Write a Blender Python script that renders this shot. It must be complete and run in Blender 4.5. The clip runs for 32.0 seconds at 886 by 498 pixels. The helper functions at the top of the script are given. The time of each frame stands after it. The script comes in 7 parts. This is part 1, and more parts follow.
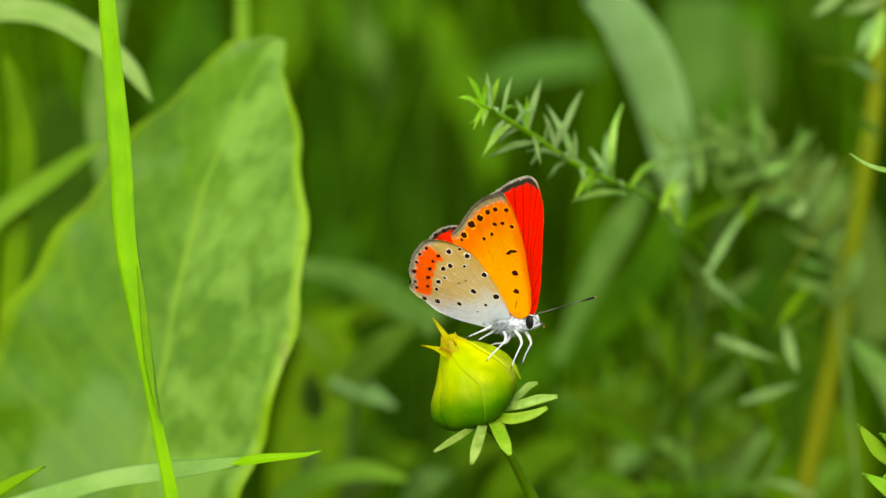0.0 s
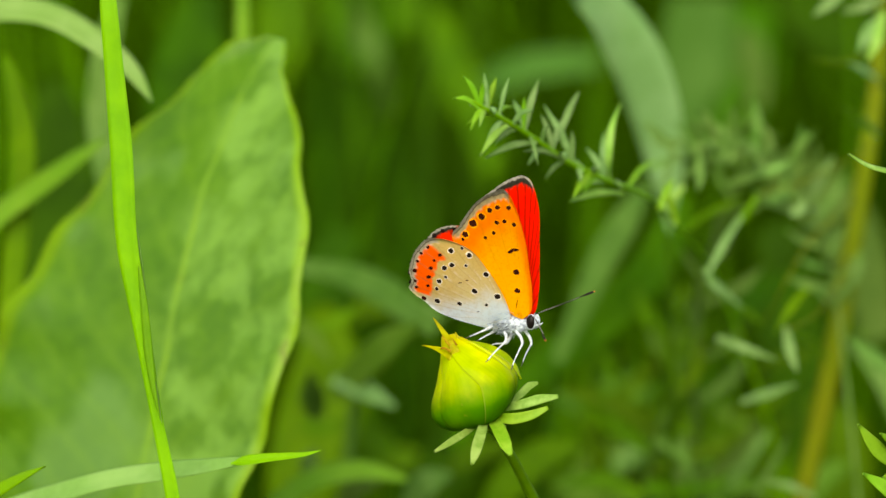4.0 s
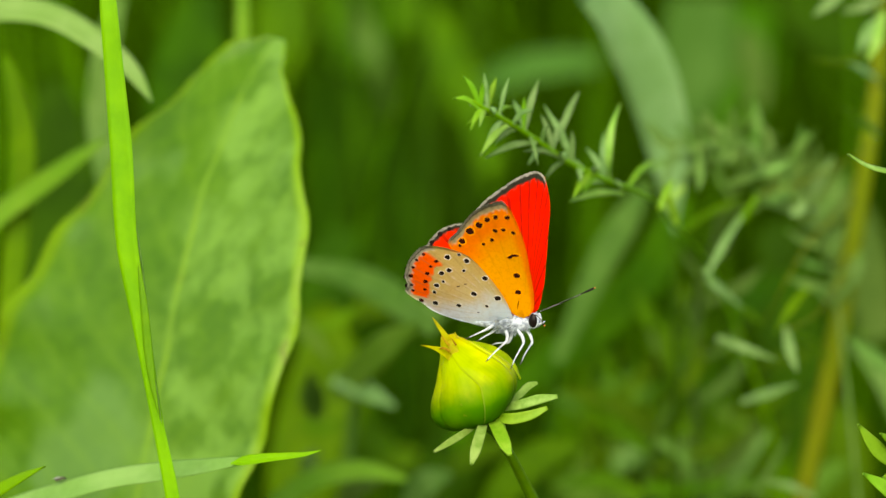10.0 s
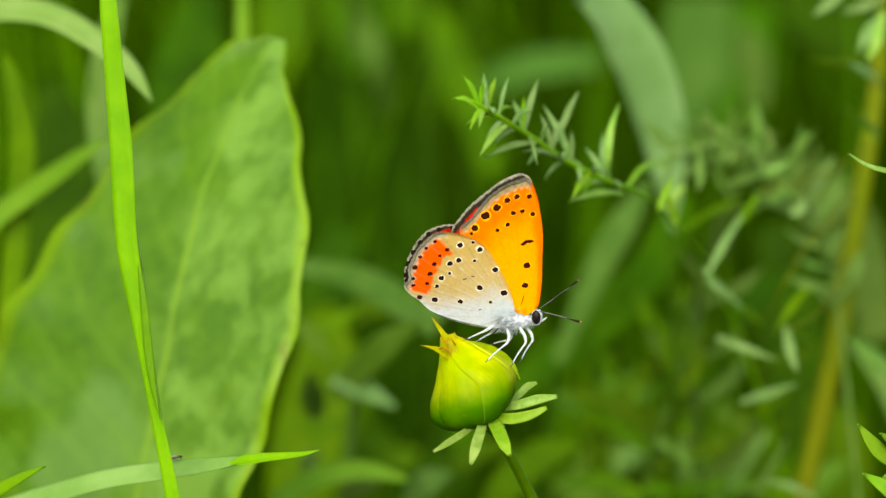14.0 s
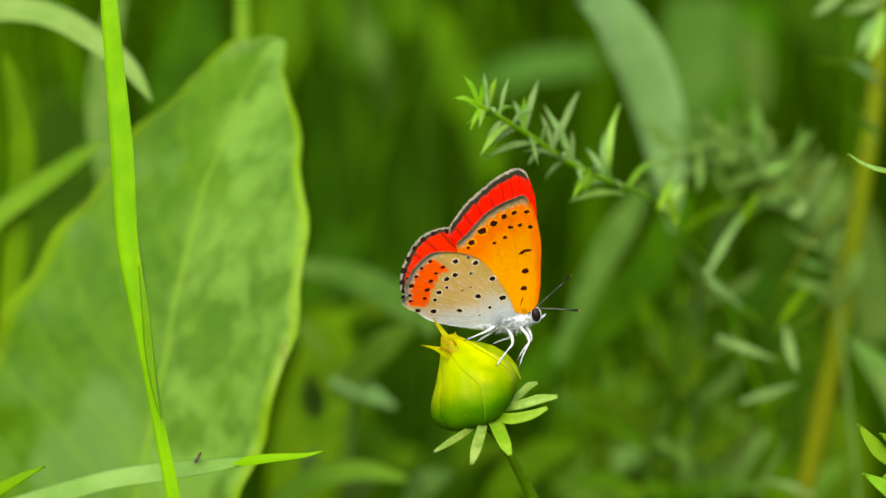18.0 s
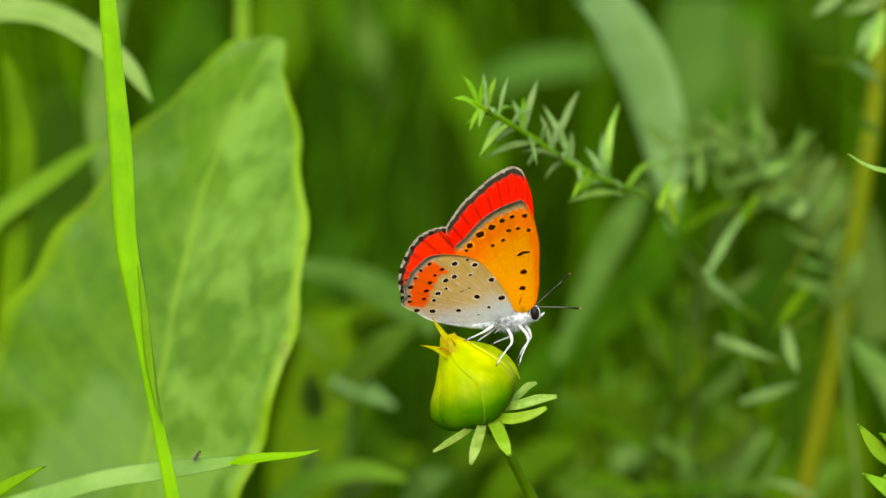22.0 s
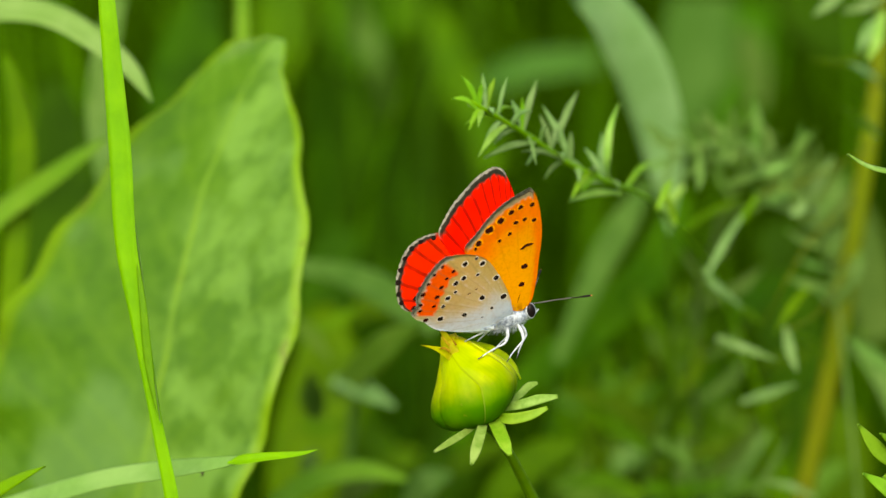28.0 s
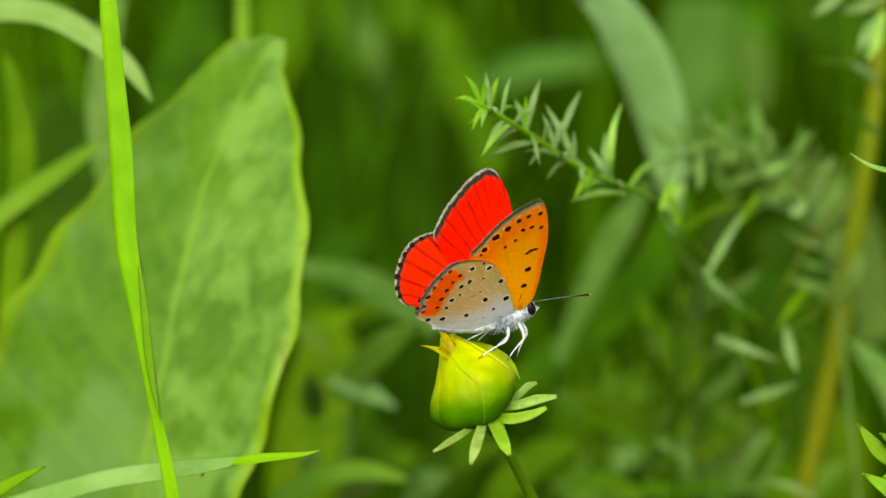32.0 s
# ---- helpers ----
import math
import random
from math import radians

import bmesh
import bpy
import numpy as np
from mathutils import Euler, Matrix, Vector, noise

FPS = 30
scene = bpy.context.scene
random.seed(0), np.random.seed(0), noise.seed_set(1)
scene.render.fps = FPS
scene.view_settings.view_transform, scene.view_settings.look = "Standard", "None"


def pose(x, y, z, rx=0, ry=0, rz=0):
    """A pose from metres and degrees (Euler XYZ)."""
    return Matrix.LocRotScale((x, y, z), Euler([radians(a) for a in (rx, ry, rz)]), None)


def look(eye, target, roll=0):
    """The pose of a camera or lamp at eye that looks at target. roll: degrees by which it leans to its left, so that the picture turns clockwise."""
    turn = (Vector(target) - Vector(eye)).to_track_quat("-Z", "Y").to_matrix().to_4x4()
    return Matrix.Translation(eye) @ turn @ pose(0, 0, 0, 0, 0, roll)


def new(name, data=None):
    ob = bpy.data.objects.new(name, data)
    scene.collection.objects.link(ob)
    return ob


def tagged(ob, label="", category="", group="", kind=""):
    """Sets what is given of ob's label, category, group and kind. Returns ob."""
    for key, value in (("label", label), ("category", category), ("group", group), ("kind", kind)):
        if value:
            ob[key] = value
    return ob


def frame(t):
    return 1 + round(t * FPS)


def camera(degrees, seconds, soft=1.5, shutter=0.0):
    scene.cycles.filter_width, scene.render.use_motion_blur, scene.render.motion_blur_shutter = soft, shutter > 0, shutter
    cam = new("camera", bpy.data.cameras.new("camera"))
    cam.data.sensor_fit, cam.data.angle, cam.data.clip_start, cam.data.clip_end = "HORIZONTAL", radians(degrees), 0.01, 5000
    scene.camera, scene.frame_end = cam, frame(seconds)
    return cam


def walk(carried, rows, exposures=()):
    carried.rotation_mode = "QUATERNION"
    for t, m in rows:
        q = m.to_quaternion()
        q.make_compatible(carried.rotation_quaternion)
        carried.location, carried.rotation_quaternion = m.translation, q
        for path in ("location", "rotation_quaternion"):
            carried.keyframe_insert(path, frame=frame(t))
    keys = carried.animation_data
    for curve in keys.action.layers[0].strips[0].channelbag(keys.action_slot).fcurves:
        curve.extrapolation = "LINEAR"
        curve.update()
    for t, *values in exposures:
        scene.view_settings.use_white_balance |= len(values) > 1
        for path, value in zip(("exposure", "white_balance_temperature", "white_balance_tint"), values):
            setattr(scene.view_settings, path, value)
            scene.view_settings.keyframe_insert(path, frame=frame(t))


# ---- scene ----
# ---- camera: a macro lens on a tripod, focused on the butterfly ----
cam = camera(17.06, 32.0, soft=1.5)
cam.data.dof.use_dof, cam.data.dof.focus_distance, cam.data.dof.aperture_fstop = True, 0.402, 15.0
HERE = look((0, -0.4, 0.45), (0, 0, 0.4))
walk(cam, [(0, HERE), (32.0, HERE)], exposures=[(0, 0.95, 7350, 9), (32.0, 0.95, 7350, 9)])

# ---- light: bright, thinly clouded day ----
SUN_FROM = Vector((-0.14, -1.0, 0.70)).normalized()
world = bpy.data.worlds.new("sky")
scene.world, world.use_nodes = world, True
sky = world.node_tree.nodes.new("ShaderNodeTexSky")
sky.sky_type, sky.sun_disc = "NISHITA", False
sky.sun_elevation = math.asin(SUN_FROM.z)
sky.sun_rotation = math.atan2(SUN_FROM.x, SUN_FROM.y)
world.node_tree.nodes["Background"].inputs["Strength"].default_value = 0.14
world.node_tree.links.new(sky.outputs[0], world.node_tree.nodes["Background"].inputs[0])
sun = new("sun", bpy.data.lights.new("sun", "SUN"))
sun.data.energy, sun.data.angle, sun.data.color = 3.05, radians(52), (1.0, 0.95, 0.80)
sun.matrix_world = look(SUN_FROM * 5, (0, 0, 0))

# ---- materials ----


def shader(name):
    mat = bpy.data.materials.new(name)
    mat.use_nodes = True
    tree = mat.node_tree
    return mat, tree, tree.nodes["Principled BSDF"]


def node(tree, kind, links=(), **values):
    n = tree.nodes.new("ShaderNode" + kind)
    for key, value in values.items():
        configure(n, key, value)
    for slot, source in links:
        if hasattr(source, "outputs"):
            source = source.outputs[0]
        if isinstance(source, bpy.types.NodeSocket):
            tree.links.new(source, n.inputs[slot])
        else:
            n.inputs[slot].default_value = source
    return n


def configure(n, key, value):
    if key == "operation":
        n.operation = value
    elif key == "blend":
        n.data_type, n.blend_type = "RGBA", value
    elif key == "bands":
        n.wave_type, n.bands_direction = "BANDS", value


def mixed(tree, factor, a, b, blend="MIX"):
    n = node(tree, "Mix", blend=blend)
    for slot, source in ((0, factor), (6, a), (7, b)):
        if isinstance(source, bpy.types.NodeSocket):
            tree.links.new(source, n.inputs[slot])
        else:
            n.inputs[slot].default_value = source if slot == 0 else (*source, 1)
    return n.outputs[2]


def math_of(tree, operation, a, b=0.0):
    return node(tree, "Math", [(0, a), (1, b)], operation=operation).outputs[0]


def step(tree, value, low, high):
    """0 below low, 1 above high, smooth between."""
    n = node(tree, "MapRange", [(0, value), (1, low), (2, high), (3, 0.0), (4, 1.0)])
    n.interpolation_type = "SMOOTHSTEP"
    return n.outputs[0]


def noise_of(tree, scale, detail=3.0, rough=0.55, source=None):
    n = node(tree, "TexNoise", [("Scale", scale), ("Detail", detail), ("Roughness", rough)])
    if source is None:
        source = node(tree, "TexCoord").outputs["Object"]
    tree.links.new(source, n.inputs["Vector"])
    return n.outputs[0]


def finish(tree, bsdf, colour, through_light=0.0, glow=None):
    """Links the colour; through_light is the share of light that a thin leaf or wing lets pass."""
    tree.links.new(colour, bsdf.inputs["Base Color"])
    if through_light:
        out = tree.nodes["Material Output"]
        thin = node(tree, "BsdfTranslucent")
        tree.links.new(glow or colour, thin.inputs[0])
        both = node(tree, "MixShader", [(0, through_light)])
        tree.links.new(bsdf.outputs[0], both.inputs[1])
        tree.links.new(thin.outputs[0], both.inputs[2])
        tree.links.new(both.outputs[0], out.inputs[0])


def leafy(name, dark, light, rough=0.45, through_light=0.3, grain=240.0, streaks=0.0, edge=None, gloss=0.5, relief=0.25):
    """Living leaf: mottled between two greens, lit through; streaks: fine lines along the leaf; edge: colour of its rim."""
    mat, tree, bsdf = shader(name)
    coarse = step(tree, noise_of(tree, grain, 3), 0.35, 0.68)
    fine = noise_of(tree, grain * 7, 2)
    colour = mixed(tree, coarse, dark, light)
    colour = mixed(tree, math_of(tree, "MULTIPLY", fine, 0.35), colour, [c * 1.35 for c in light])
    uv = node(tree, "TexCoord").outputs["UV"]
    across = node(tree, "SeparateXYZ", [(0, uv)])
    bumps = fine
    if streaks:
        lines = node(tree, "TexWave", [("Vector", uv), ("Scale", streaks), ("Distortion", 0.6), ("Detail", 1.0)], bands="X")
        colour = mixed(tree, math_of(tree, "MULTIPLY", lines.outputs[1], 0.22), colour, [c * 0.55 for c in dark])
        bumps = math_of(tree, "ADD", fine, lines.outputs[1])
    if edge:
        away = math_of(tree, "ABSOLUTE", math_of(tree, "SUBTRACT", across.outputs[0], 0.5))
        colour = mixed(tree, step(tree, away, 0.44, 0.5), colour, edge)
    tinge = node(tree, "ObjectInfo")
    hue = node(tree, "HueSaturation", [("Saturation", 1.0), ("Color", colour)])
    tree.links.new(math_of(tree, "ADD", math_of(tree, "MULTIPLY", tinge.outputs["Random"], 0.02), 0.49), hue.inputs["Hue"])
    tree.links.new(math_of(tree, "ADD", math_of(tree, "MULTIPLY", tinge.outputs["Random"], 0.3), 0.85), hue.inputs["Value"])
    bump = node(tree, "Bump", [("Strength", relief), ("Distance", 0.0002), ("Height", bumps)])
    tree.links.new(bump.outputs[0], bsdf.inputs["Normal"])
    bsdf.inputs["Roughness"].default_value = rough
    bsdf.inputs["Specular IOR Level"].default_value = gloss
    finish(tree, bsdf, hue.outputs[0], through_light)
    return mat


def plain(name, colour, rough=0.6, second=None, grain=800.0, metal=0.0, relief=0.2, gloss=0.5):
    mat, tree, bsdf = shader(name)
    n = noise_of(tree, grain, 4)
    c = mixed(tree, step(tree, n, 0.3, 0.7), colour, second or [x * 0.7 for x in colour])
    bump = node(tree, "Bump", [("Strength", relief), ("Distance", 0.0001), ("Height", n)])
    tree.links.new(bump.outputs[0], bsdf.inputs["Normal"])
    bsdf.inputs["Roughness"].default_value, bsdf.inputs["Metallic"].default_value = rough, metal
    bsdf.inputs["Specular IOR Level"].default_value = gloss
    finish(tree, bsdf, c)
    return mat


LIME = leafy("lime_blade", (0.125, 0.325, 0.0006), (0.18, 0.41, 0.0008), 0.5, 0.35, 120, 9.0, gloss=0.15)
# LIME made darker for the fold: its shadowed side is painted, not lit.
FOLDGREEN = leafy("shade_toned_fold", (0.085, 0.22, 0.0006), (0.12, 0.27, 0.0008), 0.5, 0.3, 120, 6.0, gloss=0.15)
VIVID = leafy("vivid_green_blade", (0.028, 0.105, 0.0003), (0.05, 0.15, 0.0005), 0.6, 0.3, 90, 5.0, gloss=0.06)
PALE = leafy("pale_blade", (0.10, 0.25, 0.005), (0.155, 0.31, 0.013), 0.55, 0.3, 130, 7.0, gloss=0.2)
GREYGREEN = leafy("grey_green_leaf", (0.065, 0.16, 0.018), (0.12, 0.23, 0.045), 0.6, 0.25, 300, gloss=0.15)
ARCHGREEN = leafy("pale_arching_blade", (0.15, 0.33, 0.095), (0.21, 0.40, 0.15), 0.6, 0.3, 120, 5.0, gloss=0.12)
# GREYGREEN taken darker, so that the colour itself carries the shade.
SAGE = leafy("shade_toned_sage_leaf", (0.04, 0.10, 0.008), (0.068, 0.14, 0.017), 0.6, 0.25, 200, gloss=0.12)
TIPGREEN = leafy("young_shoot_leaf", (0.12, 0.30, 0.006), (0.18, 0.38, 0.015), 0.55, 0.3, 300, gloss=0.2)
MIDGREEN = leafy("mid_green_blade", (0.034, 0.108, 0.0003), (0.07, 0.178, 0.0005), 0.6, 0.3, 90, 6.0, gloss=0.06)
YELLOWGREEN = leafy("yellow_green_blade", (0.062, 0.15, 0.0008), (0.10, 0.215, 0.001), 0.6, 0.3, 100, 6.0, gloss=0.08)
# Darker than real foliage: the shade deep in the grass is in this colour.
SHADE_GREEN = leafy("shade_green_blade", (0.0078, 0.026, 0.0001), (0.021, 0.058, 0.0002), 0.85, 0.3, 60, 5.0, gloss=0.01)
STEM = leafy("green_stem", (0.055, 0.16, 0.0008), (0.085, 0.20, 0.0015), 0.5, 0.0, 400, gloss=0.15)
FARLEAF = leafy("far_soft_leaf", (0.036, 0.125, 0.010), (0.062, 0.165, 0.022), 0.6, 0.3, 60, 4.0, gloss=0.08)
PALE2 = leafy("soft_yellow_green_leaf", (0.065, 0.165, 0.006), (0.105, 0.215, 0.018), 0.6, 0.3, 110, 4.0, gloss=0.1)
OLIVE = leafy("olive_green_leaf", (0.038, 0.10, 0.0004), (0.065, 0.15, 0.0006), 0.6, 0.3, 90, 5.0, gloss=0.06)
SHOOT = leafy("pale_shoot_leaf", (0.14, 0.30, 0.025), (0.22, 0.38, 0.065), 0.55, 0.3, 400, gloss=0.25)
# Dimmer copy of SHOOT, with the shade on the leaf mixed into its greens.
DIMSHOOT = leafy("shade_toned_shoot_leaf", (0.105, 0.215, 0.045), (0.175, 0.30, 0.095), 0.6, 0.3, 400, gloss=0.15)
# MIDGREEN darkened: the dimness of the gaps behind is put into the colour.
DIMGREEN = leafy("dimmed_green_blade", (0.012, 0.043, 0.0001), (0.027, 0.085, 0.0002), 0.65, 0.28, 80, 5.0, gloss=0.05)
HOOD = leafy("yellow_green_hood", (0.17, 0.25, 0.0004), (0.27, 0.34, 0.0006), 0.5, 0.3, 500, gloss=0.15)
LOWLEAF = leafy("pale_lance_leaf", (0.15, 0.32, 0.05), (0.22, 0.39, 0.095), 0.55, 0.3, 110, 4.0, gloss=0.25)
BRACT_GREEN = leafy("young_bract_green", (0.11, 0.235, 0.003), (0.19, 0.31, 0.02), 0.55, 0.25, 350, 0.0, gloss=0.2)
BRACT = leafy("bract_green", (0.11, 0.225, 0.018), (0.23, 0.355, 0.075), 0.55, 0.25, 600, 0.0, gloss=0.2)
BODY_WHITE = plain("white_scales", (0.56, 0.63, 0.70), 0.8, (0.16, 0.19, 0.24), 1700, gloss=0.2)
LEG_WHITE = plain("white_leg", (0.55, 0.60, 0.66), 0.6, (0.28, 0.30, 0.33), 2500)
EYE_BLACK = plain("black_eye", (0.005, 0.004, 0.004), 0.35, (0.008, 0.005, 0.004), gloss=0.12)
SPOT = plain("black_scales", (0.01, 0.006, 0.004), 0.8, gloss=0.05)
SPOT_RED = plain("dark_brown_scales", (0.03, 0.005, 0.002), 0.8, gloss=0.05)
RING = plain("pale_ring_scales", (0.72, 0.66, 0.52), 0.8, (0.55, 0.46, 0.3), 3000, gloss=0.1)
HALO = plain("yellow_ring_scales", (0.97, 0.36, 0.008), 0.8, (0.95, 0.30, 0.004), 3000, gloss=0.05)
FEELER = plain("dark_feeler", (0.012, 0.010, 0.008), 0.7, gloss=0.1)
ANTENNA = plain("banded_antenna", (0.03, 0.025, 0.02), 0.6)
ANTENNA_TIP = plain("orange_club_tip", (0.5, 0.16, 0.01), 0.6)
RING_GREY = plain("grey_antenna_ring", (0.28, 0.28, 0.25), 0.7)
FLY_DARK = plain("dark_fly_body", (0.05, 0.04, 0.03), 0.6, (0.1, 0.08, 0.06), 3000, gloss=0.3)
FLY_WING = plain("fly_wing", (0.3, 0.29, 0.25), 0.4, (0.22, 0.2, 0.16), 3000, gloss=0.4)
SOIL = plain("soil", (0.012, 0.028, 0.002), 0.95, (0.02, 0.05, 0.003), 9.0, gloss=0.05)


def brown_stalk():
    mat, tree, bsdf = shader("weathered_stalk")
    c = mixed(tree, step(tree, noise_of(tree, 25, 3), 0.4, 0.62), (0.085, 0.135, 0.0006), (0.095, 0.115, 0.0006))
    c = mixed(tree, math_of(tree, "MULTIPLY", noise_of(tree, 700, 3), 0.4), c, (0.11, 0.10, 0.002))
    bsdf.inputs["Roughness"].default_value = 0.7
    bsdf.inputs["Specular IOR Level"].default_value = 0.08
    finish(tree, bsdf, c)
    return mat


STALK = brown_stalk()


def dock_material():
    """Broad leaf: fine net of veins and side veins that climb from the midrib."""
    mat, tree, bsdf = shader("dock_leaf")
    uv = node(tree, "TexCoord").outputs["UV"]
    xy = node(tree, "SeparateXYZ", [(0, uv)])
    away = math_of(tree, "ABSOLUTE", math_of(tree, "SUBTRACT", xy.outputs[0], 0.5))
    climb = math_of(tree, "SUBTRACT", xy.outputs[1], math_of(tree, "MULTIPLY", away, 0.35))
    wobble = math_of(tree, "MULTIPLY", noise_of(tree, 40, 2), 0.05)
    ribs = math_of(tree, "SINE", math_of(tree, "MULTIPLY", math_of(tree, "ADD", climb, wobble), 88.0))
    rib = step(tree, ribs, 0.45, 1.0)
    patches = step(tree, noise_of(tree, 95, 3), 0.36, 0.66)
    net = noise_of(tree, 420, 3)
    # sky sheen painted as pale colour in patches, stronger on one half of the blade
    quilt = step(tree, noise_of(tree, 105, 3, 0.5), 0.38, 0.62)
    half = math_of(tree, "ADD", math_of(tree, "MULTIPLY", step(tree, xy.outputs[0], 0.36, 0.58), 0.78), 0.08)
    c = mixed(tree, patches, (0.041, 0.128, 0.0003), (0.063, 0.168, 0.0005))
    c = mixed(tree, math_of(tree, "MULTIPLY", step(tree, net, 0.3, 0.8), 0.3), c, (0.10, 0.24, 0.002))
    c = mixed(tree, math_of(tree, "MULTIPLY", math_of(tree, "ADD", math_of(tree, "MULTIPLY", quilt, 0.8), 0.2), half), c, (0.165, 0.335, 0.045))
    # larger sheen patches on the other half, likewise painted into the colour
    painted_sheen = math_of(tree, "MULTIPLY", step(tree, noise_of(tree, 42, 2, 0.4), 0.52, 0.62), step(tree, xy.outputs[0], 0.55, 0.42))
    c = mixed(tree, math_of(tree, "MULTIPLY", painted_sheen, 0.5), c, (0.14, 0.28, 0.07))
    c = mixed(tree, math_of(tree, "MULTIPLY", rib, 0.12), c, (0.16, 0.32, 0.02))
    vein = step(tree, away, 0.018, 0.004)
    c = mixed(tree, math_of(tree, "MULTIPLY", vein, 0.5), c, (0.19, 0.36, 0.03))
    c = mixed(tree, math_of(tree, "MULTIPLY", step(tree, away, 0.44, 0.485), 0.85), c, (0.17, 0.33, 0.0006))
    scar = math_of(tree, "MULTIPLY", step(tree, noise_of(tree, 260, 3), 0.62, 0.7), step(tree, away, 0.40, 0.49))
    c = mixed(tree, math_of(tree, "MULTIPLY", scar, 0.5), c, (0.09, 0.08, 0.01))
    height = math_of(tree, "SUBTRACT", math_of(tree, "MULTIPLY", net, 0.8), math_of(tree, "MULTIPLY", quilt, 0.9))
    bump = node(tree, "Bump", [("Strength", 0.35), ("Distance", 0.0006), ("Height", height)])
    tree.links.new(bump.outputs[0], bsdf.inputs["Normal"])
    bsdf.inputs["Roughness"].default_value = 0.46
    bsdf.inputs["Specular IOR Level"].default_value = 0.26
    finish(tree, bsdf, c, 0.3)
    return mat


LEAF_DOCK = dock_material()


def bud_material():
    """Closed flower head: yellow-green above, deeper green on the belly with its shade painted in, fine lengthwise
    lines.
    """
    mat, tree, bsdf = shader("bud_skin")
    uv = node(tree, "SeparateXYZ", [(0, node(tree, "TexCoord").outputs["UV"])])
    patch = noise_of(tree, 330, 3)
    # pigment and shading in one gradient: the underside is darkened by colour
    high = step(tree, math_of(tree, "ADD", uv.outputs[1], math_of(tree, "MULTIPLY", patch, 0.3)), 0.33, 0.98)
    c = mixed(tree, high, (0.036, 0.14, 0.0001), (0.46, 0.51, 0.0002))
    c = mixed(tree, math_of(tree, "MULTIPLY", step(tree, noise_of(tree, 170, 2), 0.45, 0.65), 0.45), c, (0.09, 0.23, 0.0003))
    lines = math_of(tree, "SINE", math_of(tree, "ADD", math_of(tree, "MULTIPLY", uv.outputs[0], 56.0), math_of(tree, "MULTIPLY", patch, 5.0)))
    c = mixed(tree, math_of(tree, "MULTIPLY", step(tree, lines, 0.3, 1.0), 0.05), c, (0.06, 0.15, 0.001))
    rim = step(tree, math_of(tree, "ABSOLUTE", math_of(tree, "SUBTRACT", uv.outputs[0], 0.5)), 0.462, 0.49)
    c = mixed(tree, math_of(tree, "MULTIPLY", rim, 0.24), c, (0.30, 0.36, 0.05))
    blemish = step(tree, noise_of(tree, 1500, 3), 0.66, 0.74)
    c = mixed(tree, math_of(tree, "MULTIPLY", blemish, 0.3), c, (0.2, 0.17, 0.02))
    tip = step(tree, uv.outputs[1], 0.84, 1.0)
    c = mixed(tree, math_of(tree, "MULTIPLY", tip, 0.8), c, (0.36, 0.30, 0.003))
    bump = node(tree, "Bump", [("Strength", 0.05), ("Distance", 0.0002), ("Height", lines)])
    tree.links.new(bump.outputs[0], bsdf.inputs["Normal"])
    bsdf.inputs["Roughness"].default_value = 0.5
    bsdf.inputs["Specular IOR Level"].default_value = 0.06
    finish(tree, bsdf, c, 0.15)
    return mat


BUD_GREEN = bud_material()
BUD_BROWN = leafy("withered_petal", (0.17, 0.075, 0.002), (0.30, 0.20, 0.004), 0.7, 0.2, 900, gloss=0.1)
BUD_TIP = leafy("bud_tip_yellow", (0.30, 0.25, 0.001), (0.40, 0.42, 0.002), 0.6, 0.25, 700, gloss=0.15)


